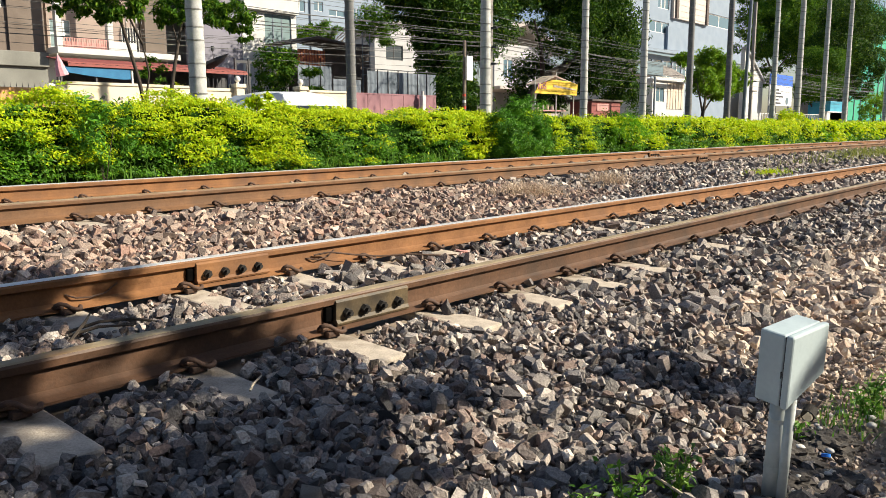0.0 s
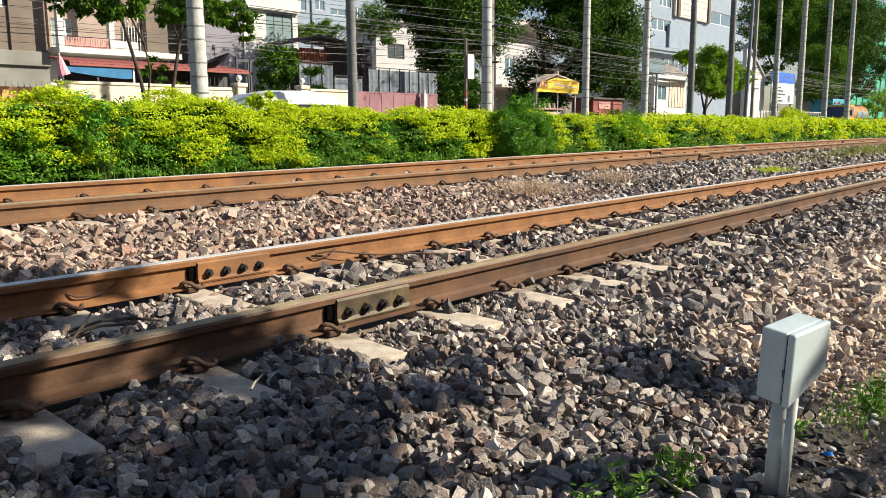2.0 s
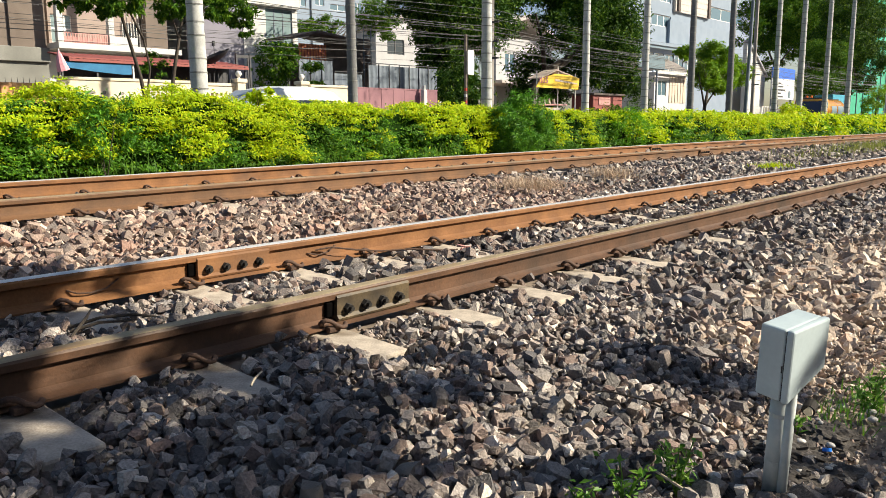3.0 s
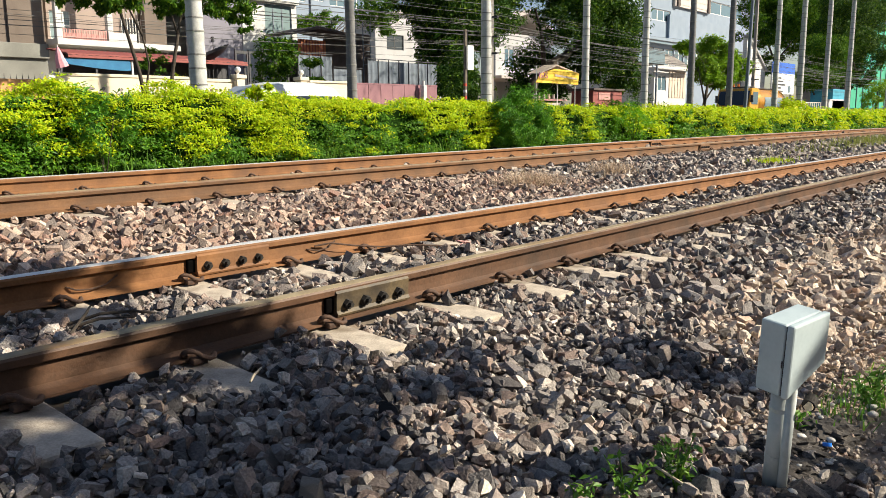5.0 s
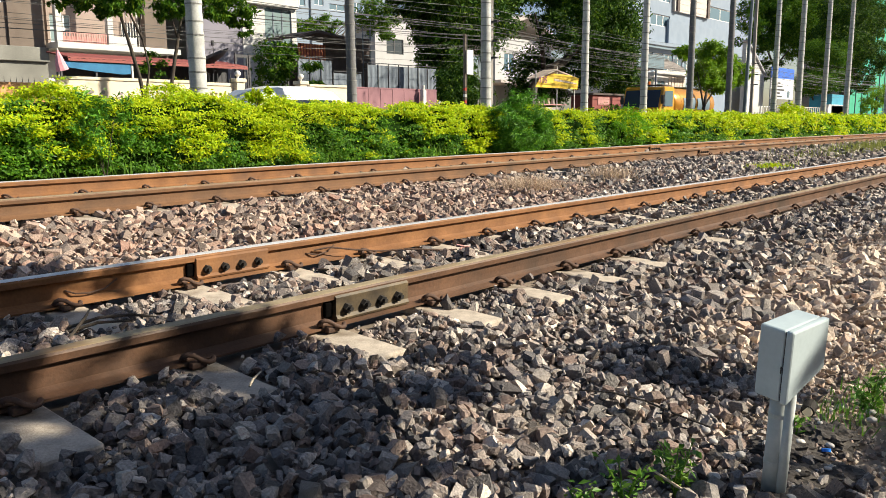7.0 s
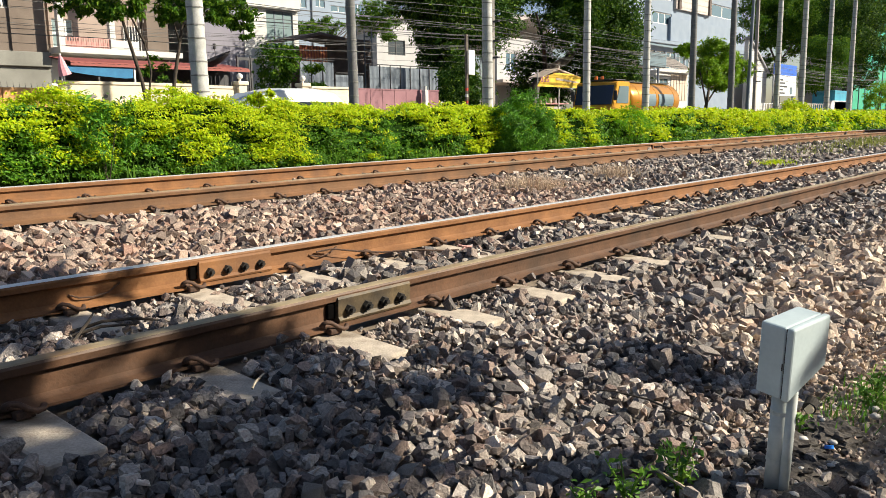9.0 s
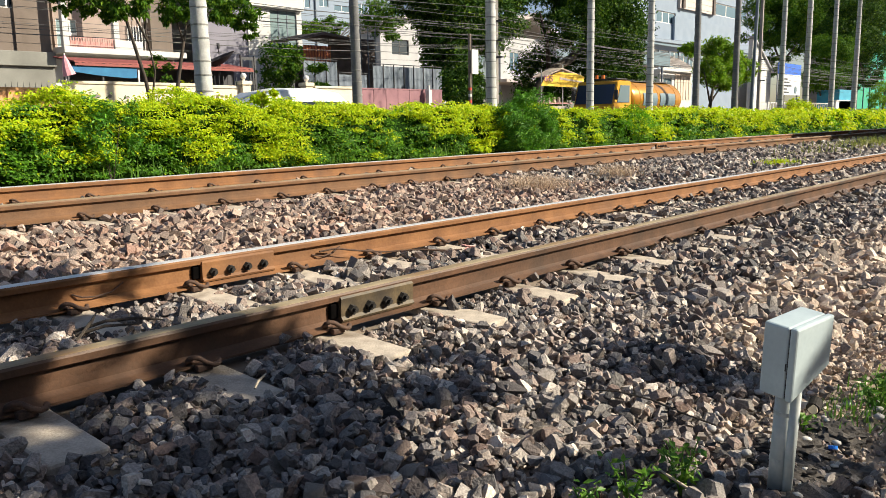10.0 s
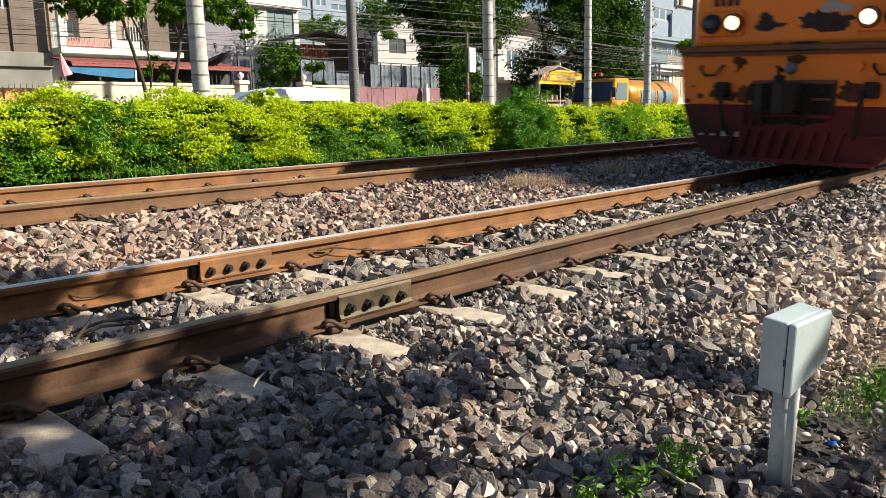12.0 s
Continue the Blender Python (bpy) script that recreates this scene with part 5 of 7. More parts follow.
build_houses()


# ---- street furniture ----
def build_street():
    g = random.Random(12)
    for k in range(19):
        z = 3.0 + 1.75 * (k / 18) ** 1.1 + g.uniform(-0.05, 0.05)
        y = 15.6 + g.uniform(-0.25, 0.25)
        c = thing("overhead_cable", (0, y, z), 0, "thin black overhead cable along the street", "cable", "overhead cables")
        sag, tilt = g.uniform(0.10, 0.45), g.uniform(-0.006, 0.010)
        pts = []
        for s, (a, b) in enumerate(((-12, 24.4), (24.4, 52), (52, 90))):
            m = 12
            for i in range(m + (s == 2)):
                u = i / m
                x = a + (b - a) * u
                pts.append((x, 0, tilt * x - sag * 4 * u * (1 - u) + 0.02 * math.sin(x * 0.7 + k)))
        part("strand", tube(bmesh.new(), pts, g.choice((0.005, 0.007, 0.010)), 5), WIRE, c)
    for x, y in ((24.4, 15.75), (52.0, 15.75)):
        p = thing("utility_pole", (x, y, ground_z(x, y)), 0, "concrete utility pole carrying cable bundles", "utility pole", "utility poles")
        part("shaft", box(-0.09, 0.09, -0.09, 0.09, -0.1, 8.5, 0.015), GREYWALL, p)
        for z in (3.0, 3.6, 4.3):
            part("bracket", box(-0.05, 0.05, -0.35, 0.12, z, z + 0.06), DARKMETAL, p)
    s = thing("sign_post", (14.35, 8.9, ground_z(14, 9)), 0, "red and white post with a small white sign", "sign post")
    part("post", rod((0, 0, -0.1), (0, 0, 2.6), 0.035, 10), GREYBARK, s)
    part("plate", box(0.03, 0.25, -0.05, -0.036, 1.72, 2.26, 0.003), SIGNWHITE, s, "small white sign plate")
    part("side_plate", box(-0.03, 0.02, -0.055, -0.036, 1.74, 2.24), DARKMETAL, s)
    for k in range(4):
        part("band", rod((0, 0, 0.94 + 0.14 * k), (0, 0, 1.00 + 0.14 * k), 0.038, 12), REDINK if k % 2 else WHITETRIM, s)
    p = thing("pole", (14.75, 9.2, ground_z(14, 9)), 0, "slim weathered pole beside a sign post", "pole")
    part("shaft", rod((0, 0, -0.1), (0.02, 0, 2.6), 0.035, 8), GREYBARK, p)
    p = thing("lamp_pole", (31.8, 8.9, ground_z(32, 9)), 0, "slim blue-grey steel lamp pole", "lamp pole")
    part("shaft", rod((0, 0, -0.1), (0.5, 0, 9), 0.075, 12, 0.05), ZINC, p)
    part("foot", box(-0.13, 0.13, -0.13, 0.13, -0.05, 0.03), ZINC, p)
    # stall with a yellow awning
    a = thing("stall", (29.2, 17, 0), 0, "street stall under a yellow printed awning", "stall")
    part("valance", prism([(0.1, 2.2), (3.6, 2.18), (3.7, 2.68), (2.9, 2.80), (1.6, 2.82), (0.5, 2.60)], 1, 0, 0.02), YELLOWCLOTH, a, "yellow awning front with print")
    part("canopy", prism([(0.5, 2.62), (1.8, 3.02), (3.7, 2.70), (3.7, 2.66), (1.8, 2.96), (0.5, 2.58)], 1, 0.025, 0.7), BEIGECLOTH, a, "beige awning top")
    word = bpy.data.curves.new("print", "FONT")
    word.body, word.size, word.extrude = "แอร์", 0.44, 0.004
    word.materials.append(PURPLEINK)
    text = new("print", word)
    text.parent = a
    text.matrix_local = pose(0.32, -0.012, 2.40, 90, 0, 0)
    tagged(text, "purple printed word")
    part("print_swash", prism([(1.6, 2.50), (3.5, 2.40), (3.5, 2.46), (1.6, 2.60)], 1, -0.010, -0.001), BEIGECLOTH, a)
    for x in (0.3, 2.0, 3.5):
        part("post", rod((x, 0.1, 0), (x, 0.1, 2.9 if x != 2.0 else 3.15), 0.025, 8), WHITETRIM, a)
    part("counter", box(0.4, 2.6, 0.3, 1.0, 0, 1.35, 0.02), GREYROOF, a)
    part("shelf", box(0.6, 3.0, 0.2, 0.9, 1.45, 1.50), PINKRAIL, a)
    for k in range(5):
        part("jar", rod((0.7 + 0.4 * k, 0.5, 1.5), (0.7 + 0.4 * k, 0.5, 1.75), 0.09, 10, 0.06), BEIGECLOTH if k % 2 else GREYROOF, a)
    c = thing("food_cart", (34.2, 17, 0), 0, "closed red wooden food cart", "cart")
    part("body", box(0, 2.9, 0, 1.2, 0.5, 1.95, 0.03), REDROOF, c)
    part("top", box(-0.1, 3.0, -0.1, 1.3, 1.952, 2.05, 0.02), BROWNROOF, c)
    part("front_panel", box(0.5, 1.6, -0.03, -0.002, 1.5, 1.85), PINKRAIL, c)
    for x in (0.4, 2.5):
        w = part("wheel", rod((x, -0.06, 0.3), (x, -0.01, 0.3), 0.3, 18), TYRE, c)
    b = thing("road_sign", (46.4, 20, ground_z(46, 20)), 0, "blue-grey street sign seen from behind on a pole", "sign")
    part("panel", box(-1.9, 1.9, 0, 0.06, 3.95, 4.75, 0.02), SIGNGREY, b)
    part("rim", pierced(-1.95, 1.95, 3.90, 4.80, 0.062, 0.10, [(-1.85, 1.85, 4.0, 4.7)]), DARKMETAL, b)
    part("pole", rod((1.0, 0.12, -0.1), (1.0, 0.12, 4.7), 0.06, 10), ZINC, b)
    b = thing("notice_board", (62.4, 18, ground_z(62, 18)), 0, "white notice board with a blue header", "notice board")
    part("panel", box(0, 5.2, 0, 0.08, 2.4, 3.95), SIGNWHITE, b, "white panel")
    part("header", box(0, 5.2, -0.004, 0.08, 3.955, 4.75), SIGNBLUE, b, "bright blue header")
    for j in range(5):
        part("text_bar", box(0.5, 2.0 + 0.5 * (j % 3), -0.02, -0.002, 3.55 - 0.25 * j, 3.66 - 0.25 * j), DARKMETAL, b)
    part("emblem", rod((4.0, -0.03, 2.8), (4.0, -0.002, 2.8), 0.28, 18), SIGNGREY, b)
    for x in (0.3, 4.9):
        part("leg", box(x - 0.07, x + 0.07, 0.09, 0.2, 0, 4.7), ZINC, b)
    f = thing("fence", (56, 16.5, ground_z(56, 16)), 0, "white railing fence along the street", "fence")
    for k in range(30):
        part("post", box(0.55 * k, 0.55 * k + 0.05, 0, 0.05, 0, 1.75), WHITETRIM, f)
    for z in (0.5, 1.1, 1.7):
        part("rail", box(0, 16, 0.051, 0.09, z, z + 0.05), WHITETRIM, f)
    w = thing("garden_wall", (72.2, 16.5, ground_z(60, 16)), 0, "low white wall under a spreading tree", "wall", "front walls")
    part("panel", box(0, 5.2, 0, 0.2, 0, 1.95, 0.01), WHITEWALL, w)
    part("coping", box(-0.05, 5.25, -0.05, 0.25, 1.952, 2.05), WHITEWALL, w)
    v = thing("kiosk", (73.5, 15.8, ground_z(60, 16)), 0, "teal blue sheet kiosk beside the street", "kiosk")
    part("side", box(-0.4, 4.0, 0.7, 2.5, 0, 2.9, 0.03), TEALPAINT, v)


def build_parked_car():
    c = thing("car", (10.25, 12.5, ground_z(10, 12) + 0.03), 0, "silver white hatchback parked by the garden wall", "car")
    side = [(0.0, 0.35), (0.05, 0.62), (0.25, 0.80), (0.80, 0.95), (1.55, 1.36), (1.95, 1.45), (2.9, 1.47), (3.6, 1.36), (3.95, 1.0), (4.05, 0.9), (4.1, 0.45), (3.9, 0.28), (0.2, 0.28)]
    bm = bmesh.new()
    rings = []
    for y, k, top in ((0.0, 0.93, -0.05), (0.10, 1.0, 0), (0.85, 1.0, 0.03), (1.60, 1.0, 0), (1.70, 0.93, -0.05)):
        rings.append([bm.verts.new((2.05 + (x - 2.05) * (k if z > 0.5 else 1), y + (0.16 if y < 0.5 else -0.16 if y > 1.2 else 0) * (1 if z > 1.1 else 0), z + (top if z > 0.9 else 0))) for x, z in side])
    n = len(side)
    for a, b in zip(rings, rings[1:]):
        for k in range(n):
            bm.faces.new((a[k], a[(k + 1) % n], b[(k + 1) % n], b[k]))
    bm.faces.new(rings[0])
    bm.faces.new(rings[-1][::-1])
    bmesh.ops.recalc_face_normals(bm, faces=bm.faces)
    part("body", bm, CARWHITE, c, "", True)
    part("windscreen", prism([(0.92, 1.035), (1.52, 1.365), (1.50, 1.385), (0.90, 1.055)], 1, 0.25, 1.45), CARGLASS, c, "windscreen coloured pale for the reflected sky")
    part("side_window", prism([(1.25, 0.95), (1.55, 1.14), (3.35, 1.14), (3.6, 0.97)], 1, 0.02, 0.10), WINDOW, c)
    for x in (0.75, 3.3):
        for y in (0.02, 1.50):
            w = part("wheel", rod((x, y, 0.29), (x, y + 0.18, 0.29), 0.30, 20), TYRE, c)
            part("rim", rod((x, y - 0.01, 0.29), (x, y + 0.19, 0.29), 0.18, 14), ZINC, w)
    for y in (0.2, 1.2):
        part("headlight", box(0.10, 0.3, y, y + 0.3, 0.62, 0.74, 0.02), SIGNWHITE, c)


build_street()
build_parked_car()


# ---- locomotive ----
def build_locomotive():
    """Origin on the track's centre line at sleeper level, at the front beam; it faces down -x."""
    e = thing("locomotive", (0, 0, 0), 0, "worn orange diesel locomotive with a maroon skirt and lit headlamps", "locomotive")
    # front beam and skirt
    plate = prism([(-1.42, 1.585), (1.42, 1.585), (1.35, 0.958), (-1.35, 0.958)], 0, 0.0, 1.0)
    bmesh.ops.bevel(plate, geom=plate.edges[:], offset=0.02, segments=2, affect="EDGES", profile=0.5)
    part("buffer_beam", plate, SOOTYORANGE, e, "grimy orange front plate")
    part("skirt", prism([(-1.35, 0.956), (1.35, 0.956), (1.25, 0.67), (1.16, 0.50), (0.98, 0.31), (-0.98, 0.31), (-1.16, 0.50), (-1.25, 0.67)], 0, 0.012, 0.99), MAROON, e, "dark maroon skirt")
    part("running_board", box(-0.13, 15.2, -1.41, 1.41, 1.588, 1.66, 0.015), REDTRIM, e, "red-brown running board edge")
    part("under_lip", box(-0.05, 0.6, -1.40, 1.40, 1.545, 1.586), REDTRIM, e)
    # nose
    nose = bmesh.new()
    bx(nose, 0.0, 1.9, -1.27, 1.27, 1.662, 2.38, 0.05)
    part("nose", nose, ORANGE, e, "orange nose with chipped paint")
    part("band", box(-0.015, 15.0, -1.285, 1.285, 2.382, 2.55, 0.01), MAROON, e, "maroon band")
    part("white_line", box(-0.02, 15.0, -1.288, 1.288, 2.552, 2.60, 0.006), WHITETRIM, e, "thin white line")
    upper = bmesh.new()
    bx(upper, 0.02, 1.9, -1.25, 1.25, 2.602, 3.70, 0.06)
    part("upper_nose", upper, ORANGE, e)
    for k in range(5):
        part("louvre", prism([(-0.015, 2.70 + 0.065 * k), (0.019, 2.73 + 0.065 * k), (0.019, 2.70 + 0.065 * k)], 1, 0.45, 1.05), BARE, e)
    # cab, engine hood and roof
    cab = pierced(1.9, 4.2, 1.622, 3.70, -1.36, 1.36)
    part("cab", cab, ORANGE, e)
    for s in (-1, 1):
        w = part("side_window", box(2.3, 3.7, s * 1.372 - 0.01, s * 1.372 + 0.01, 2.86, 3.40, 0.004), WINDOW, e)
        part("window_frame", pierced(2.25, 3.75, 2.84, 3.45, s * 1.375 - 0.012, s * 1.375 + 0.012, [(2.32, 3.68, 2.9, 3.38)]), BARE, w)
    for y in (-0.95, 0.15):
        part("front_window", box(-0.005, 0.019, y, y + 0.8, 3.15, 3.58, 0.003), WINDOW, e)
    part("hood", box(4.2, 14.9, -1.15, 1.15, 1.622, 3.55, 0.10), ORANGE, e)
    part("roof", prism([(-1.38, 3.702), (1.38, 3.702), (1.1, 3.90), (0.5, 3.98), (-0.5, 3.98), (-1.1, 3.90)], 0, 0.05, 4.3), GREYWALL, e, "grey cab roof")
    for k in range(6):
        for s in (-1, 1):
            part("hood_door", box(4.5 + 1.65 * k, 6.0 + 1.65 * k, s * 1.16 - 0.012, s * 1.16 + 0.012, 1.9, 3.3, 0.004), SOOTYORANGE, e)
    part("underframe", box(0.5, 14.8, -1.1, 1.1, 0.88, 1.585), IRON, e)
    part("fuel_tank", box(5.8, 9.2, -1.2, 1.2, 0.45, 0.878, 0.06), MAROON, e)
    for cx in (2.9, 12.0):
        b = part("bogie", box(cx - 1.8, cx + 1.8, -0.95, 0.95, 0.42, 0.90, 0.05), IRON, e)
        for dx in (-1.35, 0, 1.35):
            for y in (-0.62, 0.50):
                part("wheel", rod((cx + dx, y, 0.61), (cx + dx, y + 0.12, 0.61), 0.455, 24), IRON, b)
    # headlamps in pairs
    for s in (-1, 1):
        h = part("lamp_housing", box(-0.055, 0.0, s * 0.90 - 0.27, s * 0.90 + 0.27, 1.78, 2.08, 0.02), SOOTYORANGE, e, "twin headlamp housing")
        for y, mat, nm in ((s * 0.75, LAMPGLOW, "lit headlamp"), (s * 1.02, LAMPDARK, "unlit headlamp")):
            part("rim", tube(bmesh.new(), [(-0.11, y, 1.93), (-0.03, y, 1.93)], [0.112, 0.125], 20), REDTRIM if mat is LAMPGLOW else IRON, h)
            part("headlamp", tube(bmesh.new(), [(-0.135, y, 1.93), (-0.125, y, 1.93), (-0.10, y, 1.93)], [0.05, 0.074, 0.084], 20), mat, h, nm, True)
    # running number as plain bars
    for k in range(4):
        part("number_bar", box(-0.012, -0.0015, 0.97 - 0.085 * k, 1.025 - 0.085 * k, 2.14, 2.26), BARE, e)
    # paint loss: ragged outlines
    def ragged(cy, cz, ry, rz, seed, n=44):
        out = []
        for i in range(n):
            a = 6.283 * i / n
            k = 1 + 0.55 * noise.noise((math.cos(a) * 1.6 + seed, math.sin(a) * 1.6, seed)) + 0.35 * noise.noise((math.cos(a) * 5, math.sin(a) * 5, seed))
            out.append((cy + ry * math.cos(a) * k, cz + rz * math.sin(a) * k))
        return out

    for k, (cy, cz, ry, rz) in enumerate(((0.38, 1.93, 0.10, 0.09), (0.33, 1.885, 0.15, 0.045), (-0.28, 1.915, 0.25, 0.105), (-0.14, 1.93, 0.11, 0.08), (-0.42, 1.86, 0.12, 0.06), (-0.10, 1.68, 0.15, 0.016), (0.22, 1.675, 0.05, 0.014))):
        part("paint_loss", prism(ragged(cy, cz, ry, rz, k * 3.7 + 1), 0, -0.006 - 0.0012 * k, 0.003), BARE, e, "patch of lost paint showing dark metal")
    for k, (cy, cz, ry, rz) in enumerate(((-0.42, 2.045, 0.19, 0.045), (-0.34, 2.09, 0.08, 0.05))):
        part("filler_patch", prism(ragged(cy, cz, ry, rz, k * 5.1 + 40), 0, -0.017 - 0.0012 * k, 0.0), GREYROOF, e, "pale filler patch")
    for k, (cy, cz, ry, rz) in enumerate(((0.55, 1.09, 0.13, 0.10), (0.66, 1.47, 0.08, 0.07), (-0.02, 1.50, 0.10, 0.05), (-0.66, 1.12, 0.15, 0.11), (0.84, 1.10, 0.14, 0.11))):
        part("rust_stain", prism(ragged(cy, cz, ry, rz, k * 2.9 + 70), 0, -0.004 - 0.0008 * k, 0.003), RUSTBROWN, e, "rust-brown stain round the fittings")
    # coupler in its rusty pocket, hoses, cocks
    c = part("coupler", box(-0.50, 0.05, -0.15, 0.21, 0.90, 1.22, 0.06), IRON, e, "black automatic coupler")
    part("knuckle", prism([(-0.74, -0.12), (-0.48, -0.18), (-0.48, 0.18), (-0.58, 0.24), (-0.66, 0.14), (-0.55, 0.05), (-0.72, 0.0)], 2, 0.88, 1.20), IRON, c)
    part("lift_lever", tube(bmesh.new(), [(-0.34, 0.05, 1.20), (-0.36, 0.06, 1.36), (-0.30, 0.10, 1.40), (-0.1, 0.10, 1.36)], 0.020, 6), IRON, c)
    part("lock_block", box(-0.42, -0.28, 0.0, 0.10, 1.20, 1.30, 0.02), IRON, c)
    pocket = part("pocket_frame", box(-0.05, 0.0, -0.48, 0.46, 1.205, 1.25, 0.008), REDTRIM, e, "rusty frame round the coupler pocket")
    part("pocket_sill", box(-0.05, 0.0, -0.48, 0.46, 0.82, 0.865, 0.008), MAROON, pocket)
    for y0 in (-0.48, -0.23, 0.42):
        part("pocket_post", box(-0.045, 0.0, y0, y0 + 0.04, 0.866, 1.204), BARE, pocket)
    part("pocket_bar", box(-0.040, -0.006, -0.438, -0.232, 1.02, 1.05), REDTRIM, pocket)
    # no hollow here: a thin black sheet stands for the pocket's shade
    part("pocket_shade", box(-0.004, 0.0, -0.44, 0.42, 0.868, 1.202), IRON, pocket, "flat black sheet for the shaded recess behind the coupler")
    part("sooty_patch", prism(ragged(-0.02, 0.84, 0.55, 0.10, 91), 0, -0.0032 + 0.012, 0.014), IRON, e, "soot under the coupler")
    for y in (0.26, 0.36, 0.46, -0.2):
        part("air_pipe", tube(bmesh.new(), [(-0.02, y, 1.22), (-0.12, y, 1.18), (-0.15, y + 0.02, 0.95), (-0.10, y + 0.03, 0.72)], 0.02, 7), IRON, e, "", True)
    for s in (-1, 1):
        part("hose", tube(bmesh.new(), [(-0.02, s * 0.80, 1.15), (-0.14, s * 0.80, 1.13), (-0.18, s * 0.78, 0.95), (-0.14, s * 0.76, 0.75), (-0.05, s * 0.72, 0.60)], 0.028, 8), IRON, e, "black brake hose", True)
        part("cock", box(-0.14, 0.0, s * 0.84 - 0.10, s * 0.84 + 0.06, 1.05, 1.23, 0.03), IRON, e)
        part("hand_grip", tube(bmesh.new(), [(0.0, s * 1.12, 1.43), (-0.07, s * 1.12, 1.40), (-0.08, s * 1.05, 1.31), (-0.08, s * 0.92, 1.31), (-0.07, s * 0.85, 1.40), (0.0, s * 0.85, 1.43)], 0.016, 7), IRON, e)
        part("jumper_socket", rod((-0.10, s * 0.70, 1.40), (0.0, s * 0.70, 1.40), 0.055, 12), SOOTYORANGE, e)
        for y, z, r in ((1.12, 1.06, 0.035), (1.28, 1.00, 0.03), (1.22, 1.18, 0.015), (1.24, 0.91, 0.014), (1.08, 0.91, 0.014)):
            part("rivet", rod((-0.02, s * y, z), (0.0, s * y, z), r, 10), BARE, e)
        part("step", box(-0.06, 0.3, s * 1.02 - 0.14, s * 1.02 + 0.14, 0.60, 0.64), MAROON, e)
    part("middle_lamp", tube(bmesh.new(), [(-0.03, 0.04, 1.39), (0.0, 0.04, 1.39)], [0.06, 0.075], 16), ZINC, e, "small pale lamp lens", True)
    for k in range(9):
        y = 0.62 - 0.155 * k
        part("pilot_bar", prism([(y, 0.66), (y + 0.05, 0.66), (y + 0.14, 0.32), (y + 0.09, 0.32)], 0, -0.05, 0.005), MAROON, e)
    part("pilot_rail", box(-0.06, 0.0, -0.95, 0.85, 0.28, 0.33), MAROON, e)
    for k in range(4):
        part("stud", box(-0.02, 0.008, 1.05 - 0.15 * k, 1.10 - 0.15 * k, 0.57, 0.63), WHITETRIM, e)
    return e


